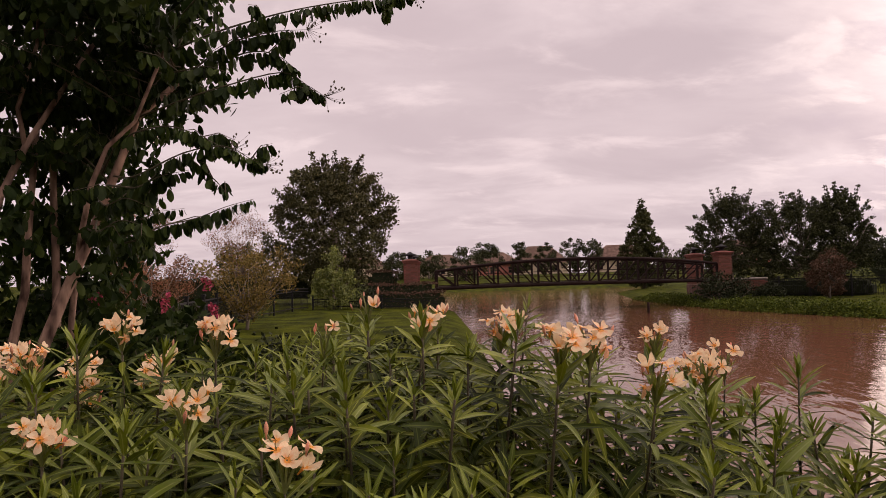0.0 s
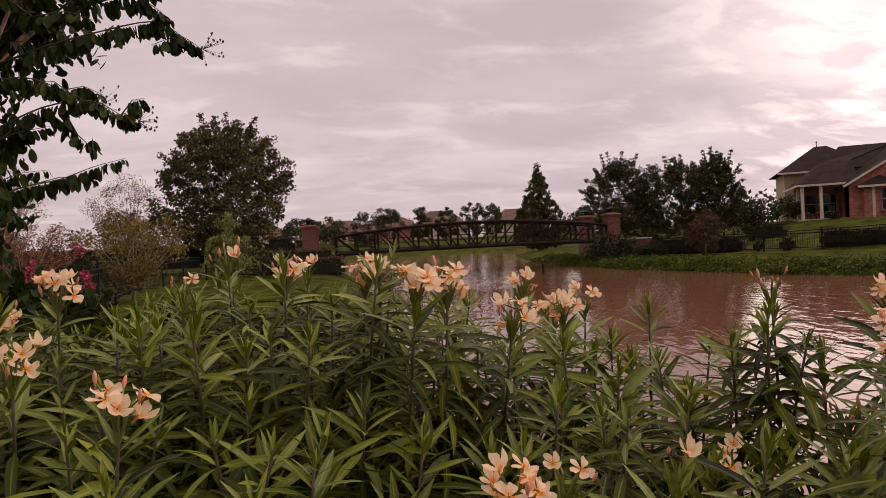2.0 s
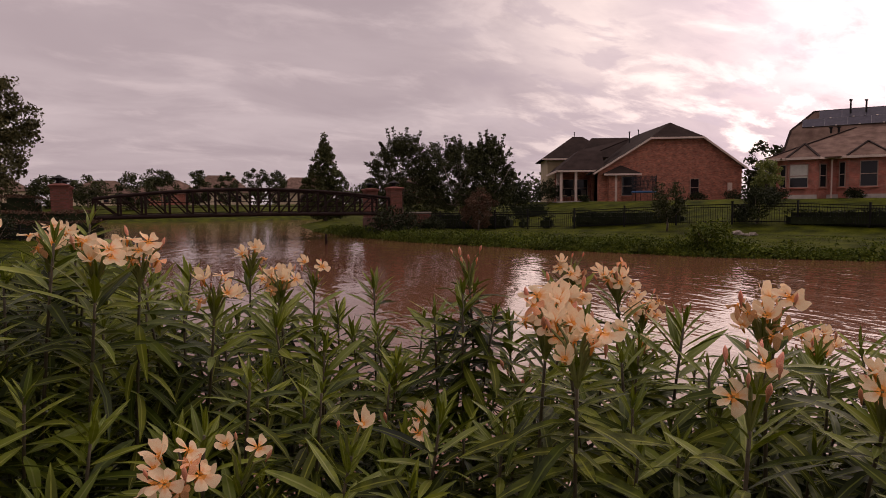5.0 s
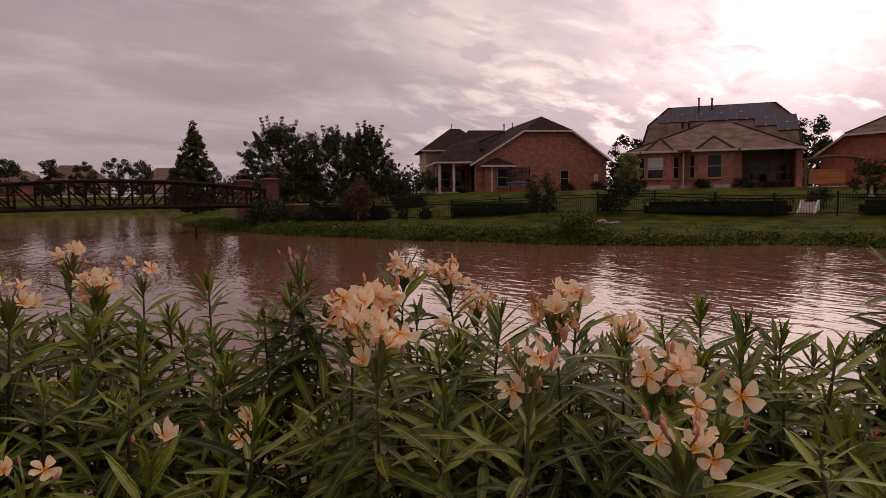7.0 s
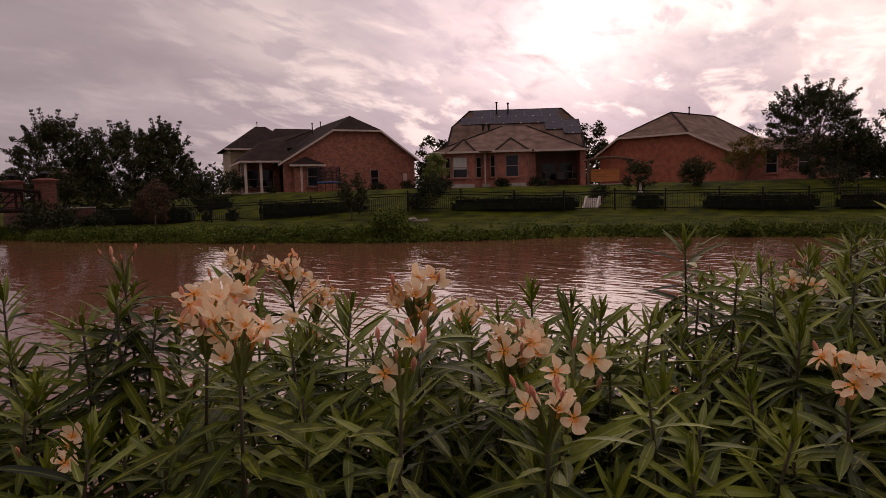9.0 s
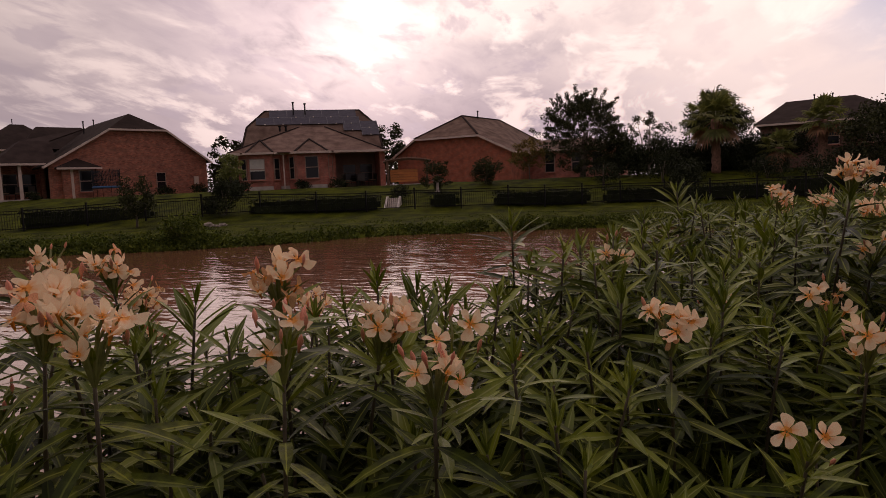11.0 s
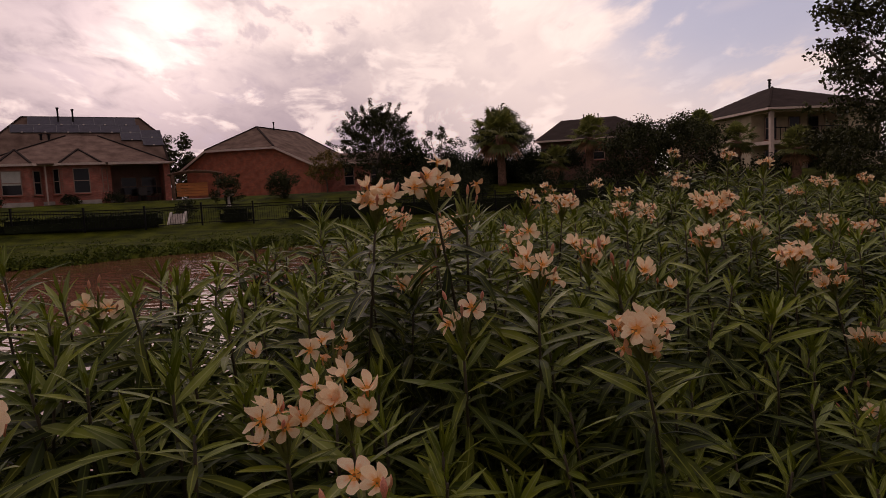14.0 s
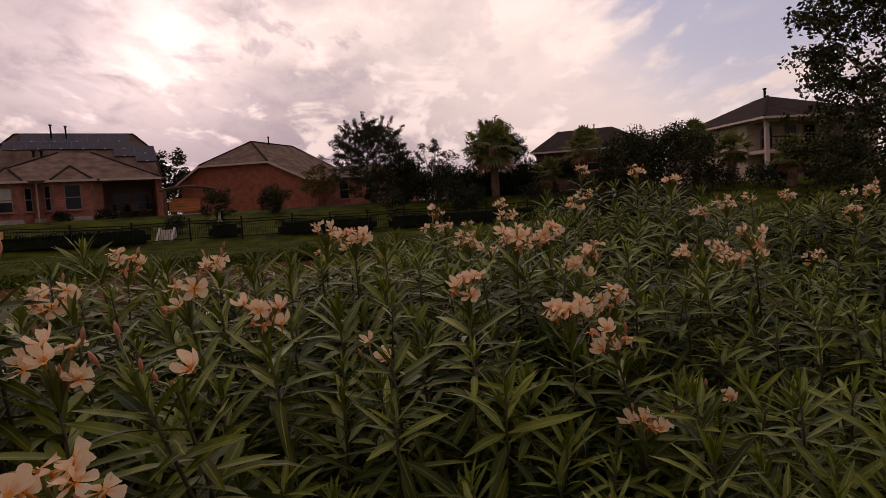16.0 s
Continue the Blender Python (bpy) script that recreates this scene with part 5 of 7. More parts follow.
for k, (ha, hb) in enumerate(HEDGES):
    hm = gz((ha[0] + hb[0]) / 2, (ha[1] + hb[1]) / 2)
    clipped_hedge("dark clipped hedge along the inside of the iron fence", ha, hb, 0.9, hm - 0.12, hm + 0.78, 80 + k, 150, 0.10)
clipped_hedge("dense dark low hedge behind the iron fence by the bridge", (21.3, 40.2), (25.0, 33.6), 1.2, -0.1, 0.95, 92, 180, 0.10)
clipped_hedge("short clipped hedge block inside the iron fence", (25.6, 31.6), (26.1, 30.8), 0.7, 0.0, 0.85, 90, 150, 0.10)
clipped_hedge("short clipped hedge block inside the iron fence", (24.9, 32.9), (25.3, 32.3), 0.7, 0.0, 0.75, 91, 150, 0.10)


def bank_weeds():
    """Leafy weeds along the far waterline, too many to count."""
    rng = np.random.default_rng(5)
    line = [p for p in SHORE if p[0] > 15 and -14 < p[1] < 62]
    cs = []
    for (ax, ay), (bx, by) in zip(line, line[1:]):
        for _ in range(int(math.hypot(bx - ax, by - ay) * 46)):
            u = rng.random()
            out = abs(rng.normal()) * (0.9 if ay < 14 else 1.3) - 0.08
            x, y = ax + (bx - ax) * u, ay + (by - ay) * u
            nx, ny = -(by - ay), bx - ax
            q = math.hypot(nx, ny)
            s = 1 if float(shore_distance(np.array([x + nx / q]), np.array([y + ny / q]))[0]) > 0 else -1
            x, y = x + s * nx / q * out, y + s * ny / q * out
            lump = 0.55 + 0.95 * (0.5 + 0.5 * math.sin(1.5 * x + 1.1 * y + 2.2 * math.sin(0.6 * y - 0.4 * x))) ** 1.5
            r = (0.09 + 0.20 * rng.random() ** 2 * math.exp(-0.5 * out)) * (0.85 if y < 14 else 1.55) * lump
            cs.append((x, y, gz(x, y) + 0.02 + 0.35 * r, r))
    thing("bank_weeds", "leafy green weeds along the far waterline", "weeds", kind="stuff", me=leaf_mesh("bank_weeds", leaf_cloud(rng, cs, 80000, 0.105, 0.9, 0.8), M_WEED))


bank_weeds()


def bank_grass():
    """Uneven grass on the far slope between the waterline and the iron fence, too fine to count."""
    rng = np.random.default_rng(15)
    x, y = rng.uniform(16, 44, 90000), rng.uniform(-14, 40, 90000)
    d = shore_distance(x, y)
    patch = np.sin(x * 1.9 + 2 * np.sin(y * 0.7)) + np.sin(y * 2.3 - x * 0.8) + rng.normal(size=len(x)) * 0.6
    ok = (d > 0.4) & (d < 7) & (patch > -0.2)
    x, y = x[ok][:30000], y[ok][:30000]
    p = np.stack([x, y, ground_height(x, y) - 0.01], 1)
    n = len(p)
    a = rng.normal(size=(n, 3)) * 0.55 + (0, 0, 1.0)
    a *= (rng.uniform(0.03, 0.07, n) / np.linalg.norm(a, axis=1))[:, None]
    b = np.cross(a, rng.normal(size=(n, 3)))
    b *= (0.10 / (np.linalg.norm(b, axis=1) + 1e-9))[:, None]
    leaves = np.stack(leaf_corners(p, a, b, np.cross(a, b)), 1)
    thing("bank_grass", "rough uneven grass on the far bank", "grass", kind="stuff", me=leaf_mesh("bank_grass", leaves, M_WEED))


bank_grass()


def far_woods():
    """Dim trees behind the houses and along the horizon, too many to count."""
    rng = np.random.default_rng(9)
    cs = []
    for k in range(420):
        a = radians(rng.uniform(-60, 150))
        d = rng.uniform(92, 125) if a > radians(26) else rng.uniform(185, 230)
        x, y, h = d * math.sin(a), d * math.cos(a), rng.uniform(2.0, 5.2) * (1.4 if d > 180 else 1.0)
        g = gz(x, y)
        for j in range(3):
            cs.append((x + rng.normal() * 1.2, y + rng.normal() * 1.2, g + h * (0.25 + 0.3 * j), 1.5 + 0.8 * rng.random()))
    thing("far_woods", "dim dark trees behind the houses along the horizon", "woods", kind="stuff", me=leaf_mesh("far_woods", leaf_cloud(rng, cs, 30000, 0.70, 0.8, 0.8), M_TREE_LEAF))


far_woods()

# ---- oleander hedge ----
WALKED = [(-0.07, -0.08), (0.26, -0.19), (0.17, -0.05), (0.5, -0.56), (0.92, -1.36)]


def walked_distance(x, y):
    best = 9.0
    for (ax, ay), (bx, by) in zip(WALKED, WALKED[1:]):
        dx, dy = bx - ax, by - ay
        k = min(1, max(0, ((x - ax) * dx + (y - ay) * dy) / (dx * dx + dy * dy)))
        best = min(best, math.hypot(x - ax - k * dx, y - ay - k * dy))
    return best


def leaf_points(length, width, curl, fold, segments=4):
    """A lance-shaped leaf along +x, folded at its midrib and bent down along its length."""
    v, f = [], []
    for i in range(segments + 1):
        u = i / segments
        w = width * (math.sin(math.pi * u ** 0.9) ** 0.72 if 0 < i < segments else 0.04) * 0.5
        x, z = length * (u - 0.12 * curl * u * u), -length * curl * 0.5 * u * u
        v += [(x, -w, z + w * fold), (x, 0, z), (x, w, z + w * fold)]
    for i in range(segments):
        k = 3 * i
        f += [(k, k + 3, k + 4, k + 1), (k + 1, k + 4, k + 5, k + 2)]
    return v, f


def with_rib(me, values):
    """Marks how near each corner lies to a leaf's midrib, or to a flower's throat."""
    me.attributes.new("rib", "FLOAT", "POINT").data.foreach_set("value", np.asarray(values, np.float32))
    return me


LEAVES = [leaf_points(1.0, wd, cu, 0.30) for wd, cu in ((0.138, 0.30), (0.148, 0.55), (0.132, 0.85), (0.145, 0.16), (0.128, 1.10))]
LOW_LEAVES = [leaf_points(1.0, wd, cu, 0.35, 2) for wd, cu in ((0.185, 0.25), (0.200, 0.55), (0.180, 0.85))]
LEAF_MESHES = [with_rib(mesh_from(v, f, "leaf", [M_LEAF], True), [0, 1, 0] * 5) for v, f in LEAVES]
YOUNG_MESHES = [with_rib(mesh_from(v, f, "leaf", [M_YOUNG], True), [0, 1, 0] * 5) for v, f in LEAVES]


def flower_mesh(seed, state):
    """Five broad twisted petals round an orange throat on a short tube; open, cupped or wilted."""
    rng = random.Random(seed)
    v, f, idx, rib = [], [], [], []
    for k in range(5):
        a = 2 * math.pi * k / 5 + rng.uniform(-0.15, 0.15)
        long, twist, roll = rng.uniform(0.85, 1.12), rng.uniform(0.05, 0.30), rng.uniform(-0.10, 0.16)
        # height of the petal's tip over the throat, and how far it leans out
        lift = {"open": rng.uniform(-0.15, 0.45), "cupped": rng.uniform(0.55, 1.0), "wilted": rng.uniform(-0.9, 0.7)}[state]
        reach = {"open": 1.0, "cupped": 0.72, "wilted": 0.62}[state]
        broad = {"open": 1.0, "cupped": 0.9, "wilted": 0.6}[state]
        rows = [(0.10, 0.06), (0.30, 0.15), (0.58, 0.31), (0.84, 0.37), (1.0, 0.25)]
        base = len(v)
        for r, w in rows:
            for s in (-1, -0.5, 0, 0.5, 1):
                tip = 0.05 * (1 - abs(s)) if r == 1.0 else 0.0
                x, y = (r + tip) * long * reach, s * w * broad + 0.10 * r
                z = 0.08 + lift * r * r * 0.9 + twist * s * r + roll * (s * s) * r - 0.22 * max(0.0, r - 0.7) * (state == "open")
                v.append((x * math.cos(a) - y * math.sin(a), x * math.sin(a) + y * math.cos(a), z))
                rib.append(max(0.0, 1.0 - 1.15 * r) + (0.25 if s == 0 and r < 0.7 else 0.0))
        for i in range(len(rows) - 1):
            for j in range(4):
                q = base + 5 * i + j
                f.append((q, q + 5, q + 6, q + 1))
                idx.append(1 if i == 0 else 0)
    tube = len(v)
    for z, r in ((0.06, 0.14), (-0.25, 0.10), (-0.6, 0.05)):
        v += [(r * math.cos(q), r * math.sin(q), z) for q in (2 * math.pi * j / 6 for j in range(6))]
        rib += [0.7] * 6
    for i in range(2):
        for j in range(6):
            f.append((tube + 6 * i + j, tube + 6 * i + (j + 1) % 6, tube + 6 * i + 6 + (j + 1) % 6, tube + 6 * i + 6 + j))
            idx.append(1)
    return with_rib(mesh_from(v, f, "flower", [M_WILT if state == "wilted" else M_PETAL, M_THROAT], True, idx), rib)


FLOWERS = [flower_mesh(k, "open") for k in range(6)] + [flower_mesh(k, "cupped") for k in (7, 8, 9)] + [flower_mesh(k, "wilted") for k in (10, 11)]
BUD = Shape().tube([(0, 0, -0.5), (0, 0, 0.0), (0, 0, 0.35), (0, 0, 0.75), (0, 0, 1.05)], [0.07, 0.12, 0.22, 0.16, 0.02], 6).mesh("bud", M_BUD, True)


def turned(axis, spin=0.0):
    """A turn that takes +z to axis."""
    return Vector(axis).to_track_quat("Z", "Y").to_matrix().to_4x4() @ Matrix.Rotation(spin, 4, "Z")


def shoot_leaves(rng, curve, leafy):
    """Poses of the leaves of one shoot, in whorls of three down from its tip."""
    out, d, k = [], 0.0, 0
    total = curve[-1][1]
    erect = rng.random() < 0.5
    while d < min(leafy, total * 0.8):
        p, way = along(curve, total - d)
        if erect:
            lean = 14 + 60 * min(1.0, d / 0.12) ** 0.75 + 22 * min(1.0, d / 0.35)
        else:
            lean = 21 + 56 * min(1.0, d / 0.07) ** 0.7 + 24 * min(1.0, d / 0.28)
        lean = radians(lean + rng.uniform(-12, 12))
        size = (0.048 + 0.077 * min(1, d / 0.07)) * rng.uniform(0.76, 1.18)
        for j in range(3):
            if d > 0.3 and rng.random() < 0.2:
                continue
            a = k * 0.77 + j * 2.094 + rng.uniform(-0.5, 0.5)
            m = Matrix.Translation(p) @ turned(way, a) @ Matrix.Rotation(lean - radians(90), 4, "Y") @ Matrix.Rotation(rng.uniform(-0.5, 0.5), 4, "X")
            if d < (0.06 if erect else 0.03):
                kind = rng.choice((5, 8))
            else:
                kind = rng.choice((0, 5, 6, 8, 1)) if d < (0.11 if erect else 0.06) else rng.choice((0, 1, 2, 2, 3, 4))
            out.append((m @ Matrix.Diagonal((size, size, size, 1)), kind))
        d += 0.011 + 0.009 * min(1, d / 0.08) + (0.012 if d > 0.35 else 0) + rng.uniform(0, 0.006)
        k += 1
    return out


def along(curve, s):
    for (a, sa), (b, sb) in zip(curve, curve[1:]):
        if s <= sb:
            return a.lerp(b, (s - sa) / (sb - sa)), (b - a).normalized()
    return curve[-1][0], (curve[-1][0] - curve[-2][0]).normalized()


def shoot_curve(rng, tip, out_way):
    """A stem that leaves the ground behind its tip and rises to it."""
    tip = Vector(tip)
    root = Vector((tip.x + out_way.x * rng.uniform(0.05, 0.35) + rng.uniform(-0.12, 0.12), tip.y + out_way.y * rng.uniform(0.05, 0.35) + rng.uniform(-0.12, 0.12), 0.0))
    root.z = -0.05
    bend = root.lerp(tip, 0.55) + Vector((rng.uniform(-0.05, 0.05), rng.uniform(-0.05, 0.05), 0.10))
    pts = [root.lerp(bend, u).lerp(bend.lerp(tip, u), u) for u in (0, 0.2, 0.4, 0.6, 0.75, 0.88, 1)]
    s, out = 0.0, []
    for i, p in enumerate(pts):
        s += (p - pts[i - 1]).length if i else 0
        out.append((p, s))
    return out


def flower_head(rng, bush, tip, way, flowers, buds, size, face):
    """A spray of blossoms and pointed buds on forked stalks."""
    s = Shape()
    spots = []
    for k in range(flowers + buds):
        a, r = k * 2.399 + rng.uniform(0, 0.6), 0.011 + 0.030 * math.sqrt((k + 0.5) / max(1, flowers + buds)) * size
        up = rng.uniform(0.018, 0.070) * size if k < flowers else rng.uniform(0.03, 0.075) * size
        spots.append(Vector((r * math.cos(a), r * math.sin(a), up)))
    frame_m = Matrix.Translation(tip) @ turned(way)
    for p in spots:
        s.tube([frame_m @ Vector((0, 0, -0.02)), frame_m @ (p * 0.5 + Vector((0, 0, 0.012))), frame_m @ p], [0.0028, 0.0022, 0.0016], 4)
    head = part("flower_spray", s.mesh("flower_spray", M_TWIG), bush, "cream-apricot oleander blossoms, wilted petals and coral buds")
    for k, p in enumerate(spots):
        out = (way + (frame_m.to_3x3() @ Vector((p.x, p.y, 0))) * 16 + Vector((rng.uniform(-0.4, 0.4), rng.uniform(-0.4, 0.4), rng.uniform(-0.1, 0.5)))).normalized()
        if k < flowers:
            out = (out + face * (0.35 if flowers > 2 else 0.9)).normalized()
            z = rng.uniform(0.0185, 0.0255)
            part("flower", FLOWERS[rng.choice((0, 1, 2, 3, 4, 5, 6, 7, 8, 6, 7, 8, 9, 10)) if p.z > 0.034 else rng.choice((3, 4, 6, 7, 9, 10, 9, 10)) if flowers > 2 else rng.randrange(6)], head, m=Matrix.Translation(frame_m @ p) @ turned(out, rng.uniform(0, 6.28)) @ Matrix.Diagonal((z, z, z, 1)))
        else:
            z = rng.uniform(0.011, 0.019)
            out = (out + way * 0.8).normalized()
            part("bud", BUD, head, m=Matrix.Translation(frame_m @ p) @ turned(out) @ Matrix.Diagonal((z, z, z, 1)))


def hedge_reach(bearing):
    """Depth of the hedge away from the walked line, by bearing in degrees from north, clockwise."""
    return float(np.interp(bearing, [-75, -45, -25, -8, 8, 20, 24, 29, 36, 50, 65, 80, 95, 105, 125, 150], [2.4, 2.9, 2.5, 2.0, 1.85, 1.75, 1.45, 1.3, 1.5, 1.6, 1.55, 1.9, 3.0, 4.4, 4.9, 4.0]))


# flower sprays: place of the spray, blossoms, buds
LEFT_HEADS = [(-0.54, 1.53, 1.43, 6, 3), (-0.81, 1.91, 1.34, 4, 3), (-0.86, 1.98, 1.27, 4, 2), (-0.48, 1.14, 1.33, 3, 2), (-0.271, 0.967, 1.28, 3, 3), (-0.295, 1.64, 1.41, 1, 4), (-0.178, 1.58, 1.49, 1, 5),
              (-0.04, 1.57, 1.44, 3, 2), (-1.03, 1.62, 1.38, 5, 3), (-0.74, 1.15, 1.29, 4, 3), (-0.80, 1.62, 1.45, 5, 2), (-0.94, 1.70, 1.31, 3, 3), (-0.94, 1.72, 1.24, 2, 6), (-1.35, 2.05, 1.30, 4, 3), (-1.55, 2.35, 1.32, 4, 3), (-1.15, 2.15, 1.30, 3, 3), (-1.62, 1.95, 1.22, 4, 3)]
BRIDGE_HEADS = [(0.14, 1.435, 1.434, 6, 2), (0.213, 1.165, 1.418, 4, 2), (0.287, 1.217, 1.415, 5, 2), (0.42, 1.219, 1.34, 3, 2), (0.648, 1.58, 1.31, 3, 3), (0.77, 1.64, 1.32, 2, 3), (0.624, 1.758, 1.37, 3, 3), (0.605, 1.4, 1.33, 4, 2),
                (0.008, 1.777, 1.44, 2, 3), (0.287, 0.809, 1.14, 5, 3), (0.383, 0.863, 1.13, 2, 2), (0.53, 0.79, 1.162, 1, 1), (0.71, 0.97, 1.09, 1, 1), (0.784, 1.025, 1.065, 2, 1), (0.60, 0.66, 1.02, 1, 4), (0.20, 0.70, 1.08, 2, 4)]
MIDDLE_HEADS = [(0.942, 1.1, 1.376, 0, 7), (0.894, 0.728, 1.34, 7, 3), (0.78, 0.635, 1.33, 6, 3), (0.765, 0.55, 1.31, 4, 3), (1.218, 1.086, 1.343, 4, 4), (1.27, 0.98, 1.333, 5, 3), (1.445, 1.06, 1.234, 7, 4), (1.144, 0.807, 1.222, 2, 4),
                (1.037, 0.457, 1.34, 6, 2), (1.517, 0.65, 1.21, 6, 4), (0.86, 0.355, 1.292, 2, 7), (1.119, 0.312, 1.257, 4, 4), (1.078, 0.312, 1.26, 3, 4), (0.983, 0.174, 1.26, 2, 3), (0.924, 0.182, 1.236, 3, 6), (1.589, 0.207, 1.05, 2, 2), (0.97, 0.95, 1.16, 0, 6)]
RIGHT_HEADS = [(1.304, -0.127, 1.221, 4, 2), (1.80, -0.033, 1.30, 2, 5), (1.888, -0.272, 1.15, 1, 1), (1.163, -0.304, 1.09, 2, 1), (1.416, -0.46, 1.173, 4, 4), (1.42, -0.546, 1.197, 5, 1), (1.731, -0.484, 1.185, 3, 1), (1.148, -0.598, 1.178, 2, 5),
               (0.991, -0.564, 1.137, 5, 2), (1.214, -0.773, 1.064, 1, 2), (1.657, -0.718, 1.257, 2, 5), (1.542, -0.993, 1.234, 6, 2), (1.863, -0.565, 1.458, 5, 3), (1.783, -0.682, 1.49, 4, 3), (1.821, -0.745, 1.46, 2, 2), (2.087, -0.687, 1.358, 5, 3),
               (1.92, -0.63, 1.28, 2, 4)]
FAR_HEADS = [(2.176, -0.885, 1.34, 3, 3), (1.758, -0.868, 1.315, 4, 3), (2.1, -1.05, 1.308, 5, 3), (2.822, -1.139, 1.396, 5, 3), (2.157, -1.244, 1.2, 2, 1), (2.618, -0.57, 1.384, 4, 4), (2.768, -0.75, 1.365, 4, 4), (2.337, -1.436, 1.3, 4, 3),
             (2.696, -1.596, 1.383, 5, 3), (2.811, -1.703, 1.379, 6, 3), (2.703, -1.763, 1.281, 3, 3), (2.258, -1.64, 1.243, 5, 2), (2.227, -1.728, 1.199, 4, 2), (2.573, -1.82, 1.22, 4, 2), (2.123, -1.751, 1.06, 3, 2), (1.733, -1.037, 1.30, 1, 2), (1.70, -1.00, 1.33, 0, 3), (2.343, -1.99, 1.02, 1, 2), (1.95, -1.62, 0.95, 1, 4)]
END_HEADS = [(3.5, -2.515, 1.233, 4, 3), (3.35, -2.59, 1.216, 4, 3), (4.5, -2.515, 1.60, 4, 2), (4.285, -2.627, 1.53, 4, 3), (3.727, -2.652, 1.42, 3, 2), (3.382, -2.337, 1.241, 5, 3), (3.23, -2.45, 1.22, 3, 3), (3.81, -3.09, 1.14, 4, 3), (4.1, -2.69, 1.35, 3, 2),
             (3.6, -1.7, 1.33, 4, 3), (3.3, -1.5, 1.35, 4, 3), (4.0, -3.4, 1.33, 4, 3), (4.4, -3.3, 1.42, 5, 3), (4.2, -2.1, 1.45, 4, 3), (3.1, -1.9, 1.30, 4, 2), (3.0, -2.9, 1.05, 4, 2), (4.6, -3.9, 1.42, 4, 3)]
HEADS = LEFT_HEADS + BRIDGE_HEADS + MIDDLE_HEADS + RIGHT_HEADS + FAR_HEADS + END_HEADS


def hedge_top(x, y, d, bearing):
    """Height of the leafy top: it follows the flower sprays, and is lower towards the path and in the gaps."""
    w = h = 0.0
    for hx, hy, hz, *_ in HEADS:
        k = 1 / ((x - hx) ** 2 + (y - hy) ** 2 + 0.02) ** 1.5
        w, h = w + k, h + k * hz
    top = h / w - float(np.interp(bearing, [-40, 10, 30, 56, 63, 80, 95], [0.05, 0.06, 0.06, 0.03, -0.04, -0.03, 0.05]))
    top = min(top, 0.90 + 0.62 * max(0.0, d - 0.6))
    if 19 < bearing < 29 and d > 1.0:
        top = min(top, 1.12)
    return top


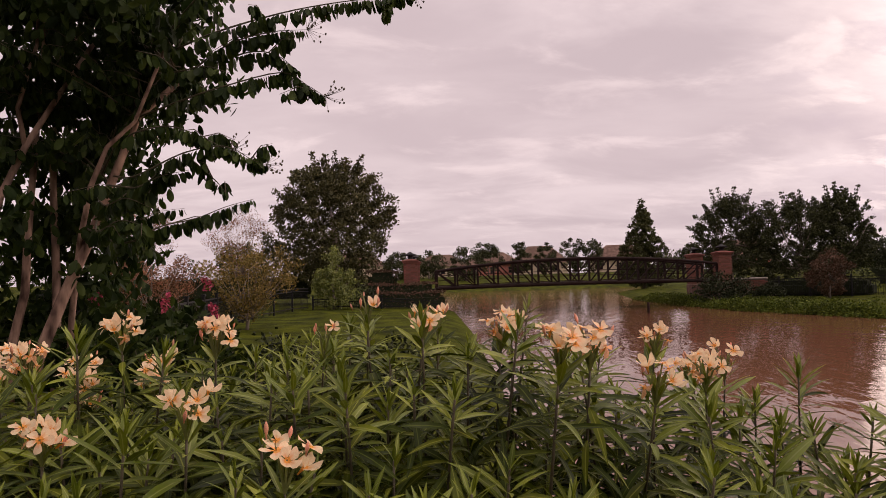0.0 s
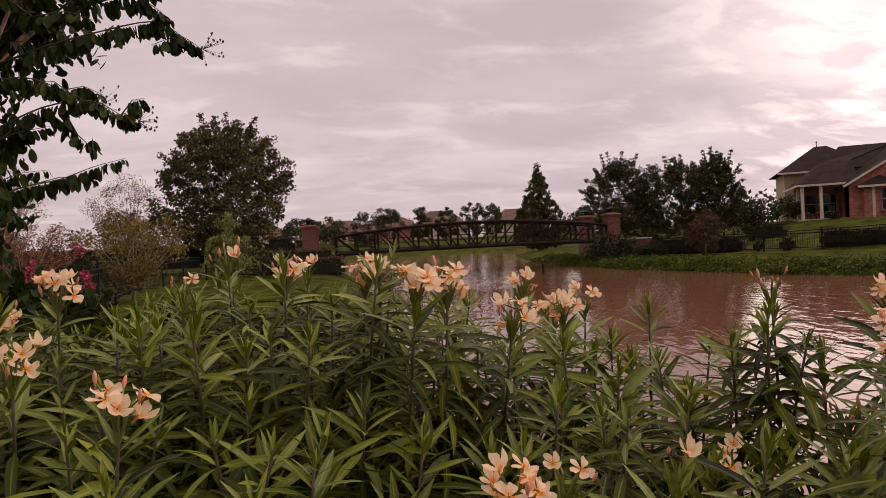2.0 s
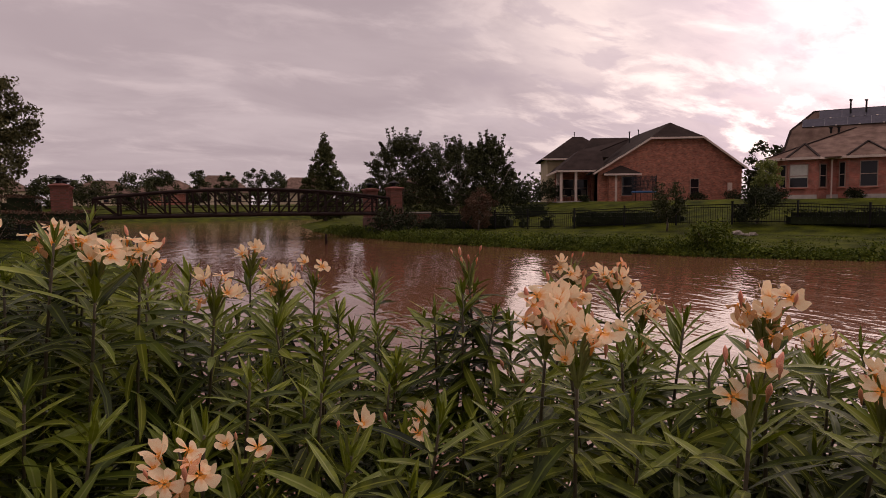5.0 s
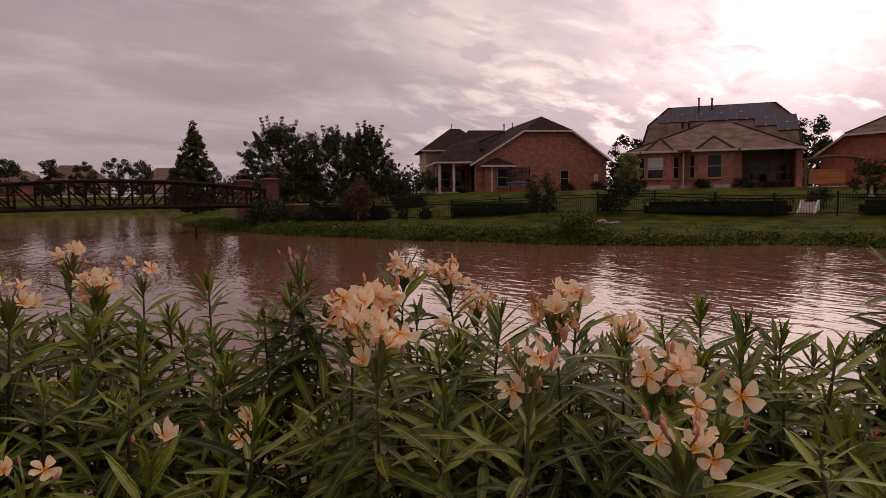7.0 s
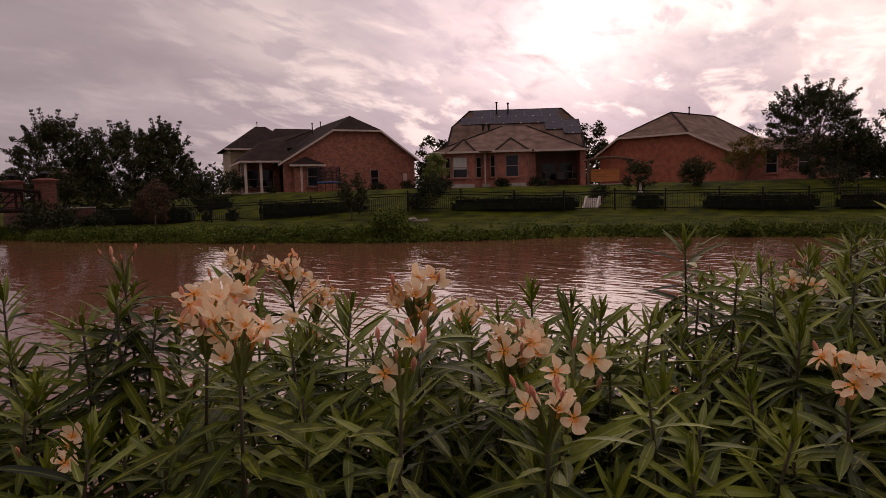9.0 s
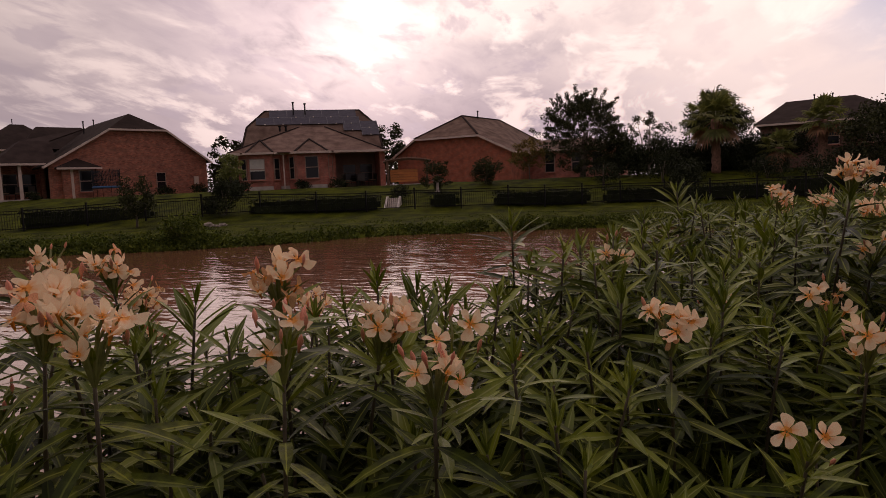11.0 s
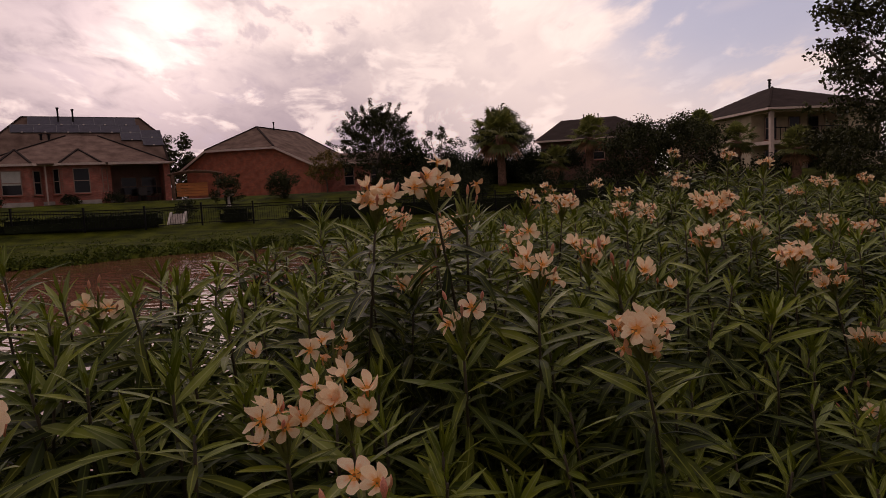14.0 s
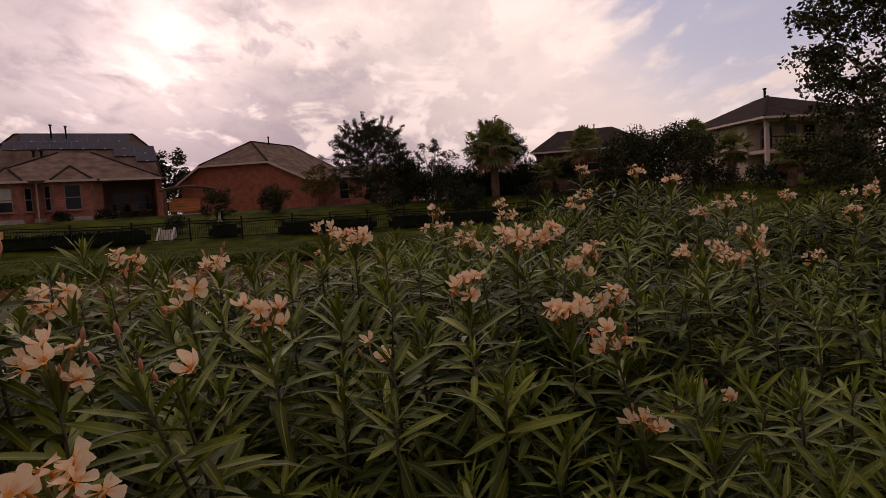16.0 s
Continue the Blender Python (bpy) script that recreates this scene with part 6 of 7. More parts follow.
def oleander_hedge():
    rng = random.Random(11)
    tips = [(Vector(p[:3]), p[3:]) for p in HEADS]
    # close side shoots of the tall bush that stands alone
    tips += [(Vector(p), None) for p in ((0.90, 1.06, 1.31), (0.99, 1.15, 1.30), (0.96, 1.03, 1.25), (0.88, 1.15, 1.26), (1.03, 1.07, 1.22), (0.93, 1.20, 1.20))]
    tries, grid = 0, {}
    for p, _ in tips:
        grid.setdefault((int(p.x * 5 + 99), int(p.y * 5 + 99)), []).append(p)
    while tries < 22000:
        tries += 1
        x, y = rng.uniform(-3.2, 6.0), rng.uniform(-5.9, 3.4)
        d = walked_distance(x, y)
        bearing = math.degrees(math.atan2(x - 0.3, y + 0.3))
        if d < 0.70 or d > hedge_reach(bearing) or not -66 < bearing < 140:
            continue
        i, j = int(x * 5 + 99), int(y * 5 + 99)
        gap = 0.0042 if 35 < bearing < 85 and d < 1.7 else 0.0062 if d < 2.2 else 0.012
        if any((x - p.x) ** 2 + (y - p.y) ** 2 < gap for a in (-1, 0, 1) for b in (-1, 0, 1) for p in grid.get((i + a, j + b), ())):
            continue
        p = Vector((x, y, hedge_top(x, y, d, bearing) + rng.gauss(-0.03, 0.05)))
        grid.setdefault((i, j), []).append(p)
        tips.append((p, None))
    seeds = [(-2.2, 1.9), (-1.3, 1.7), (-0.6, 1.5), (0.0, 1.4), (0.6, 1.3), (1.05, 0.8), (1.25, 0.3), (1.4, -0.3), (1.7, -0.7), (2.4, -0.9), (1.8, -1.4), (2.4, -1.8), (3.2, -1.7), (2.6, -2.7), (3.5, -2.6), (4.3, -2.6), (4.2, -3.6)]
    # more sprays over the far end of the hedge
    far_end = [i for i, (p, bloom) in enumerate(tips) if bloom is None and p.x > 2.6 and p.y < -0.8 and walked_distance(p.x, p.y) > 2.0]
    for i in rng.sample(far_end, 18):
        tips[i] = (tips[i][0] + Vector((0, 0, 0.12)), (rng.choice((2, 3, 3)), 2))
    groups, under = [[] for _ in seeds], [[] for _ in seeds]
    # shorter shoots inside the hedge, in its shade
    for _ in range(4000):
        x, y = rng.uniform(-3.2, 6.0), rng.uniform(-5.9, 3.4)
        d, bearing = walked_distance(x, y), math.degrees(math.atan2(x - 0.3, y + 0.3))
        if 0.80 < d < hedge_reach(bearing) + 0.1 and -66 < bearing < 140:
            k = min(range(len(seeds)), key=lambda k: (seeds[k][0] - x) ** 2 + (seeds[k][1] - y) ** 2)
            under[k].append((x, y, hedge_top(x, y, d, bearing) * rng.uniform(0.50, 0.93)))
    for tip, bloom in tips:
        groups[min(range(len(seeds)), key=lambda k: (seeds[k][0] - tip.x) ** 2 + (seeds[k][1] - tip.y) ** 2)].append((tip, bloom))
    for (sx, sy), shoots in zip(seeds, groups):
        bush = thing("oleander_bush", "leafy oleander bush with apricot flower clusters by the pond", "shrub", pose(sx, sy, gz(sx, sy)), group="oleander hedge")
        inv = bush.matrix_basis.inverted()
        keep = []
        for tip, bloom in shoots:
            d = walked_distance(tip.x, tip.y)
            out_way = Vector((tip.x - 0.3, tip.y + 0.3, 0)).normalized()
            top = tip - Vector((0, 0, 0.045)) if bloom else tip
            curve = shoot_curve(rng, inv @ top, out_way)
            part("stem", Shape().tube([p for p, _ in curve], [0.008 - 0.0056 * s / curve[-1][1] for _, s in curve], 5).mesh("stem", M_STEM, True), bush)
            for m, kind in shoot_leaves(rng, curve, rng.uniform(0.5, 0.7)):
                keep.append((d - 0.5 * m.translation.z, m, kind if d < 2.4 or kind >= 5 else 10 + kind % 3))
            if bloom:
                way = (curve[-1][0] - curve[-2][0]).normalized()
                flower_head(rng, bush, curve[-1][0], way, bloom[0] if bloom[0] < 3 else int(bloom[0] * 2.1), bloom[1], 1.0, -out_way)
        keep.sort(key=lambda k: (k[2] >= 10, k[0]))
        near = 200 if walked_distance(sx, sy) < 2.2 else 50
        near = min(near, sum(k[2] < 10 for k in keep))
        for _, m, kind in keep[:near]:
            part("leaf", LEAF_MESHES[kind] if kind < 5 else YOUNG_MESHES[kind - 5], bush, m=m)
        shade = []
        for x, y, top in under[seeds.index((sx, sy))]:
            tip = Vector((x, y, top))
            curve = shoot_curve(rng, inv @ tip, Vector((x - 0.3, y + 0.3, 0)).normalized())
            shade += [(m, 10 + rng.randrange(3)) for m, _ in shoot_leaves(rng, curve, 0.42)]
        pool = [(m, kind) for _, m, kind in keep[near:]] + shade
        for low, shapes, mat, name in ((0, LEAVES, M_LEAF_STUFF, "foliage"), (5, LEAVES, M_YOUNG, "young_foliage"), (10, LOW_LEAVES, M_LEAF_STUFF, "inner_foliage")):
            verts, faces, n = [], [], 0
            for kind in range(len(shapes)):
                ms = np.array([np.array(m) for m, q in pool if q == kind + low])
                if not len(ms):
                    continue
                lv, lf = np.array(shapes[kind][0]), np.array(shapes[kind][1])
                pts = np.einsum("nij,kj->nki", ms[:, :3, :3], lv) + ms[:, None, :3, 3]
                verts.append(pts.reshape(-1, 3))
                faces.append((lf[None] + (np.arange(len(ms)) * len(lv))[:, None, None] + n).reshape(-1, 4))
                n += len(ms) * len(lv)
            if n:
                me = mesh_from(np.concatenate(verts).tolist(), np.concatenate(faces).tolist(), name, [mat], True)
                part(name, with_rib(me, np.tile((0.0, 1.0, 0.0), n // 3)), bush, kind="stuff")


oleander_hedge()

# ---- crape myrtle and flowering shrub ----
def crape_myrtle():
    """Multi-trunked crape myrtle with arching branches, hanging leaves and seed sprays."""
    rng = random.Random(3)
    nrg = np.random.default_rng(3)
    base = Vector((-3.5, 6.1, gz(-3.5, 6.1)))
    t = thing("crape_myrtle", "multi-trunked crape myrtle with pale bark and dark hanging leaves", "tree", Matrix.Translation(base))

    def loc(p):
        return Vector(p) - base

    trunks = (
        ([(-3.72, 6.12, 0.0), (-3.75, 6.11, 0.91), (-3.64, 6.18, 1.53), (-3.62, 6.19, 2.06), (-3.58, 6.21, 2.7), (-3.54, 6.23, 3.35), (-3.46, 6.28, 4.6)], 0.085),
        ([(-3.45, 5.9, 0.0), (-3.36, 5.87, 0.93), (-3.19, 5.97, 1.47), (-2.99, 6.07, 2.03), (-2.78, 6.1, 2.62), (-2.57, 6.1, 3.15), (-2.1, 6.0, 3.5)], 0.115),
        ([(-3.5, 6.4, 0.0), (-3.52, 6.5, 1.0), (-3.56, 6.57, 1.74), (-3.58, 6.55, 2.53), (-3.58, 6.55, 3.04), (-3.51, 6.59, 3.6), (-3.3, 6.7, 4.6)], 0.085),
        ([(-3.62, 6.0, 0.0), (-3.9, 5.7, 1.2), (-3.75, 5.76, 1.88), (-3.65, 5.82, 2.38), (-3.49, 5.92, 2.85), (-3.34, 6.0, 3.18), (-2.85, 6.24, 4.2)], 0.085),
        ([(-3.3, 6.2, 0.0), (-3.25, 6.25, 1.3), (-3.05, 6.0, 2.0), (-2.86, 5.8, 2.46), (-2.74, 5.85, 2.82), (-2.53, 5.94, 3.07), (-2.2, 5.8, 3.7)], 0.06),
        ([(-3.49, 5.92, 2.85), (-3.54, 5.89, 3.2), (-3.41, 5.96, 3.8), (-3.39, 5.97, 4.6)], 0.045),
    )
    for pts, r in trunks:
        n = len(pts)
        part("trunk", Shape().tube([loc(p) for p in pts], [r * (0.54 - 0.30 * i / (n - 1)) for i in range(n)], 9).mesh("trunk", M_MYRTLE_BARK, True), t)
    # arching branches with leaves hanging in two rows
    starts = [(-2.2, 6.0, 3.6), (-2.57, 6.1, 3.15), (-2.9, 6.1, 2.62), (-3.3, 6.7, 4.6), (-2.85, 6.24, 4.2), (-3.46, 6.28, 4.6), (-3.6, 6.2, 3.2)]
    # long outer branches that reach over the lawn
    outer = [[(-2.57, 6.1, 3.15), (-1.89, 5.4, 3.12), (-1.55, 5.3, 3.19), (-1.08, 5.3, 3.30), (-0.87, 5.3, 3.19), (-0.72, 5.3, 3.09)],
             [(-2.1, 6.0, 3.5), (-1.41, 5.4, 3.50), (-1.13, 5.3, 3.45), (-0.94, 5.3, 3.31)],
             [(-2.7, 6.1, 2.9), (-2.36, 5.5, 2.86), (-2.03, 5.4, 2.89), (-1.74, 5.3, 2.77), (-1.51, 5.3, 2.65)],
             [(-2.8, 6.1, 2.6), (-2.36, 5.5, 2.49), (-1.89, 5.3, 2.64), (-1.55, 5.3, 2.69), (-1.34, 5.3, 2.58), (-1.22, 5.3, 2.53)],
             [(-1.89, 5.3, 2.64), (-1.77, 5.3, 2.54), (-1.62, 5.3, 2.40), (-1.55, 5.3, 2.31)],
             [(-2.95, 5.9, 2.1), (-2.41, 5.4, 1.92), (-2.08, 5.3, 2.04), (-1.79, 5.3, 2.10), (-1.55, 5.3, 2.19), (-1.32, 5.3, 2.25)],
             [(-2.2, 5.9, 3.7), (-1.65, 5.4, 3.68), (-1.08, 5.3, 3.80), (-0.60, 5.3, 3.89), (-0.2, 5.3, 3.93), (0.05, 5.3, 3.96)],
             [(-2.1, 6.0, 3.5), (-1.55, 5.4, 3.57), (-1.17, 5.3, 3.64), (-0.86, 5.3, 3.66)],
             [(-2.8, 6.0, 2.5), (-2.31, 5.4, 2.38), (-2.08, 5.3, 2.45), (-1.84, 5.3, 2.50)],
             [(-2.9, 6.0, 2.4), (-2.6, 5.5, 2.25), (-2.35, 5.3, 2.28), (-2.15, 5.3, 2.20)],
             [(-2.9, 6.0, 2.2), (-2.62, 5.4, 2.02), (-2.40, 5.3, 2.10), (-2.22, 5.3, 2.06)],
             [(-2.2, 5.9, 3.9), (-1.7, 5.4, 4.05), (-1.2, 5.3, 4.12), (-0.7, 5.4, 4.2)],
             [(-2.3, 5.9, 3.5), (-1.95, 5.4, 3.35), (-1.7, 5.3, 3.36), (-1.5, 5.3, 3.30)]]

    def canopy_edge(z):
        return float(np.interp(z, [1.8, 3.1, 3.4, 3.9, 5.0], [-2.75, -2.65, -2.15, -1.65, -1.2]))

    ends = []
    for k in range(150):
        s0 = starts[k % len(starts)]
        a, q = rng.uniform(0, 6.28), rng.uniform(0.5, 1.6)
        e = (s0[0] - 0.3 + q * math.cos(a), s0[1] + q * math.sin(a) * 0.9, s0[2] + rng.uniform(-0.9, 1.5))
        if e[0] > canopy_edge(e[2]) or e[1] < 4.9 or (e[1] < 6.1 and e[2] < 3.5):
            continue
        ends.append((s0, e))
    leaves, twigs, seeds = [], Shape(), Shape()
    down = np.array((0.0, 0.0, -1.0))
    for i, line in enumerate(outer + ends):
        if i < len(outer):
            k = [loc(p) for p in line]
            k = [k[0] * 2 - k[1]] + k + [k[-1] * 2 - k[-2]]
            # a smooth line through the branch's bends
            pts = [0.5 * (2 * k[j] + (k[j + 1] - k[j - 1]) * u + (2 * k[j - 1] - 5 * k[j] + 4 * k[j + 1] - k[j + 2]) * u * u + (3 * k[j] - k[j - 1] - 3 * k[j + 1] + k[j + 2]) * u ** 3)
                   for j in range(1, len(k) - 2) for u in (0, 0.25, 0.5, 0.75)] + [k[-2]]
        else:
            a, b = loc(line[0]), loc(line[1])
            m = a.lerp(b, 0.55) + Vector((0, 0, 0.22))
            pts = [a.lerp(m, u).lerp(m.lerp(b, u), u) for u in (0, 0.2, 0.4, 0.6, 0.8, 1)]
        b = pts[-1]
        twigs.tube(pts, [0.010 - 0.0085 * j / (len(pts) - 1) for j in range(len(pts))], 5)
        shoots = [pts]
        for _ in range(2 if i < len(outer) else 6):
            o = pts[rng.randint(1, len(pts) - 1)]
            f = o + Vector((rng.gauss(0, 0.2), rng.gauss(0, 0.28), rng.gauss(0, 0.12)))
            mm = o.lerp(f, 0.5) + Vector((0, 0, 0.05))
            shoots.append([o, o.lerp(mm, 0.8), mm, mm.lerp(f, 0.6), f])
            twigs.tube([o, mm, f], [0.006, 0.004, 0.002], 4)
        for line in shoots:
            total = sum((q - p).length for p, q in zip(line, line[1:]))
            n = max(4, int(total / (0.021 if i < len(outer) else 0.030)))
            for j in range(n):
                u = (0.12 + 0.88 * j / n) * (len(line) - 1)
                g = min(int(u), len(line) - 2)
                p = np.array(line[g].lerp(line[g + 1], u - g))
                w = down + np.array((rng.gauss(0.12, 0.28), rng.gauss(0, 0.5), 0))
                w /= np.linalg.norm(w)
                c = np.cross(w, nrg.normal(size=3))
                c /= np.linalg.norm(c) + 1e-9
                nn = np.cross(w, c)
                size = rng.uniform(0.10, 0.155) * (1.0 - 0.45 * (j / n) ** 3)
                q = p + w * 0.01
                leaves.append(leaf_corners(q, w * size, c * size, nn * size, True))
        if i in (0, 2, 3, 6, 7):
            for _ in range(18):
                p = b + Vector((rng.uniform(0.0, 0.16), rng.gauss(0, 0.06), rng.gauss(0.02, 0.06)))
                seeds.tube([b, b.lerp(p, 0.6), p], [0.002, 0.0015, 0.001], 3)
                seeds.tube([p, p + Vector((0, 0, 0.012)), p + Vector((0, 0, 0.02))], [0.004, 0.009, 0.003], 5)
    part("twig_mass", twigs.mesh("twig_mass", M_STEM, True), t, kind="stuff")
    part("hanging_foliage", leaf_mesh("hanging_foliage", np.array(leaves), M_MYRTLE_LEAF), t, kind="stuff")
    part("seed_spray", seeds.mesh("seed_spray", M_STEM), t, kind="stuff")
    cs = []
    for k in range(190):
        a, q = rng.uniform(0, 6.28), rng.uniform(0.2, 1.0) ** 0.6
        z = rng.uniform(2.6, 6.2)
        w = 1.9 * math.sin(math.pi * min(1, (z - 2.0) / 4.6)) ** 0.7
        c = (-3.6 + w * q * math.cos(a), 6.2 + w * q * math.sin(a), z)
        if c[0] > canopy_edge(z) or c[1] < 4.8 or (z < 3.5 and c[1] < 6.6):
            continue
        cs.append((*loc(c), 0.32))
    for k in range(120):
        cs.append((*loc((rng.uniform(-6.2, -2.9), rng.uniform(6.5, 7.8), rng.uniform(0.4, 3.6))), 0.34))
    for k in range(10):
        cs.append((*loc((rng.uniform(-4.4, -3.0), rng.uniform(5.3, 6.0), rng.uniform(2.9, 4.6))), 0.2))
    for k in range(16):
        cs.append((*loc((rng.uniform(-4.2, -2.8), rng.uniform(5.6, 6.3), rng.uniform(1.6, 2.9))), 0.15))
    part("crown", leaf_mesh("crown", leaf_cloud(nrg, cs, 13500, 0.125, 0.6, 0.9, 1.6, True), M_MYRTLE_LEAF), t)


def crimson_shrub(x, y, r, h, seed, blossoms):
    rng = np.random.default_rng(seed)
    t = thing("flowering_shrub", "dark narrow-leaved shrub with crimson flower spikes", "shrub", pose(x, y, gz(x, y) - 0.03))
    s, cs = Shape(), []
    for k in range(26):
        a, q = k * 2.399, math.sqrt((k + 0.5) / 26)
        tip = Vector((r * q * math.cos(a), r * q * math.sin(a), h * (0.72 + 0.28 * rng.random()) * (1 - 0.25 * q)))
        s.tube([(0.1 * math.cos(a), 0.1 * math.sin(a), 0), tip * 0.5 + Vector((0, 0, 0.1)), tip], [0.012, 0.009, 0.004], 5)
        cs += [(*(tip * u), 0.13 + 0.05 * (1 - u)) for u in (0.35, 0.5, 0.65, 0.8, 0.95)]
    part("branching_stem", s.mesh("branching_stem", M_STEM, True), t, kind="stuff")
    part("foliage", leaf_mesh("foliage", leaf_cloud(rng, cs, 3600, 0.12, 0.5, 1.0), M_MYRTLE_LEAF), t, kind="stuff")
    for bx, by, bz, n in blossoms:
        c = [(bx - x + rng.normal() * 0.02, by - y + rng.normal() * 0.02, bz - gz(x, y) + k * 0.035 - n * 0.017, 0.045) for k in range(n)]
        part("blossom", leaf_mesh("blossom", leaf_cloud(rng, c, 20 * n, 0.036, 0.5), M_PINK), t, "crimson flower spike")


crape_myrtle()
crimson_shrub(-2.25, 6.0, 0.75, 1.55, 1, [(-1.86, 6.05, 1.33, 5), (-1.93, 6.15, 1.62, 3)])
crimson_shrub(-2.9, 6.5, 0.8, 1.6, 2, [(-2.2, 5.75, 1.46, 4)])
crimson_shrub(-3.9, 7.2, 0.9, 1.6, 4, [(-3.4, 7.0, 1.5, 3)])


# ---- iron fences ----
def iron_fence(label, line, height, gap=0.115):
    """Black fence: posts, two rails a panel, and close pickets."""
    t = thing("iron_fence", label, "fence", Matrix.Translation((*line[0], gz(*line[0]))))
    base = t.matrix_basis.translation
    pickets = Shape()
    post = bevelled(Shape().box(-0.04, 0.04, -0.04, 0.04, -0.2, height + 0.12).box(-0.055, 0.055, -0.055, 0.055, height + 0.12, height + 0.16), "post", M_IRON, 0.006)
    for a, b in zip(line, line[1:]):
        a, b = Vector((*a, 0)), Vector((*b, 0))
        n = max(1, round((b - a).length / 2.4))
        for k in range(n):
            p, q = a.lerp(b, k / n), a.lerp(b, (k + 1) / n)
            p.z, q.z = gz(p.x, p.y), gz(q.x, q.y)
            part("post", post, t, m=Matrix.Translation(p - base))
            for h in (0.16, height - 0.14, height):
                part("rail", Shape().bar(p - base + Vector((0, 0, h)), q - base + Vector((0, 0, h)), 0.032, 0.04).mesh("rail", M_IRON), t)
            m = int((q - p).length / gap)
            for j in range(1, m):
                o = p.lerp(q, j / m) - base
                pickets.bar(o + Vector((0, 0, 0.05)), o + Vector((0, 0, height + 0.02)), 0.014)
    part("infill", pickets.mesh("infill", M_IRON), t, kind="stuff")


iron_fence("black iron fence along the far bank", [(21.0, 39.0), (22.6, 35.6), (24.6, 31.5), (27.6, 26.5), (30.2, 21.5), (33.0, 16.2), (35.2, 11.2), (36.0, 6.0), (36.4, 0.0), (36.6, -9.0), (37.5, -14)], 1.05)
iron_fence("black iron fence beside the near lawn", [(-3.9, 7.6), (-4.9, 13), (-5.9, 20), (-6.5, 27), (-5.2, 33.4)], 1.1)
iron_fence("black iron fence below the bridge end", [(-5.0, 33.6), (-1.5, 33.6), (1.6, 33.8)], 0.55)


# ---- garden things on the far bank ----
def pergola():
    t = thing("pergola", "orange-brown wooden pergola with arched top and swing bench", "pergola", pose(45.6, 15.0, gz(45.6, 15.0), 0, 0, -72))
    for px, py in ((-1.45, 0), (1.45, 0), (-1.45, 1.4), (1.45, 1.4)):
        part("post", bevelled(Shape().box(px - 0.07, px + 0.07, py - 0.07, py + 0.07, -0.1, 1.75), "post", M_BROWNWOOD, 0.01), t)
    for py in (0.0, 1.4):
        s = Shape().tube([(-1.75 + 3.5 * k / 8, py, 1.72 + 0.22 * math.sin(math.pi * k / 8)) for k in range(9)], [0.075] * 9, 6)
        part("arched_beam", s.mesh("arched_beam", M_BROWNWOOD), t)
    for k in range(9):
        u = k / 8
        part("slat", Shape().bar((-1.4 + 2.8 * u, -0.3, 1.84 + 0.22 * math.sin(math.pi * u)), (-1.4 + 2.8 * u, 1.7, 1.84 + 0.22 * math.sin(math.pi * u)), 0.05, 0.09).mesh("slat", M_BROWNWOOD), t)
    for k in range(5):
        part("back_board", Shape().box(-1.3, 0.75, 1.34, 1.38, 0.25 + 0.19 * k, 0.42 + 0.19 * k).mesh("back_board", M_WOOD), t, "orange stained board")
    part("step", Shape().box(-1.3, 1.3, -0.5, 1.4, -0.1, 0.08).mesh("step", M_CONCRETE), t, "pale paving edge")


def garden_steps():
    t = thing("garden_steps", "pale concrete garden steps with sloping side wall", "steps", pose(35.7, 12.8, gz(35.7, 12.8) - 0.1, 0, 0, -80) @ Matrix.Scale(0.72, 4))
    for k in range(5):
        part("step", bevelled(Shape().box(-0.45, 0.45, 0.3 * k, 0.3 * k + 0.34, 0, 0.18 * (k + 1)), "step", M_CONCRETE, 0.01), t)
    part("side_wall", Shape().prism([(-0.4, -0.1), (1.6, -0.1), (1.6, 1.05), (1.3, 1.05)], "x", 0.45, 0.60).mesh("side_wall", M_CONCRETE), t)
    part("side_wall", Shape().prism([(-0.4, -0.1), (1.6, -0.1), (1.6, 1.05), (1.3, 1.05)], "x", -0.60, -0.45).mesh("side_wall", M_CONCRETE), t)


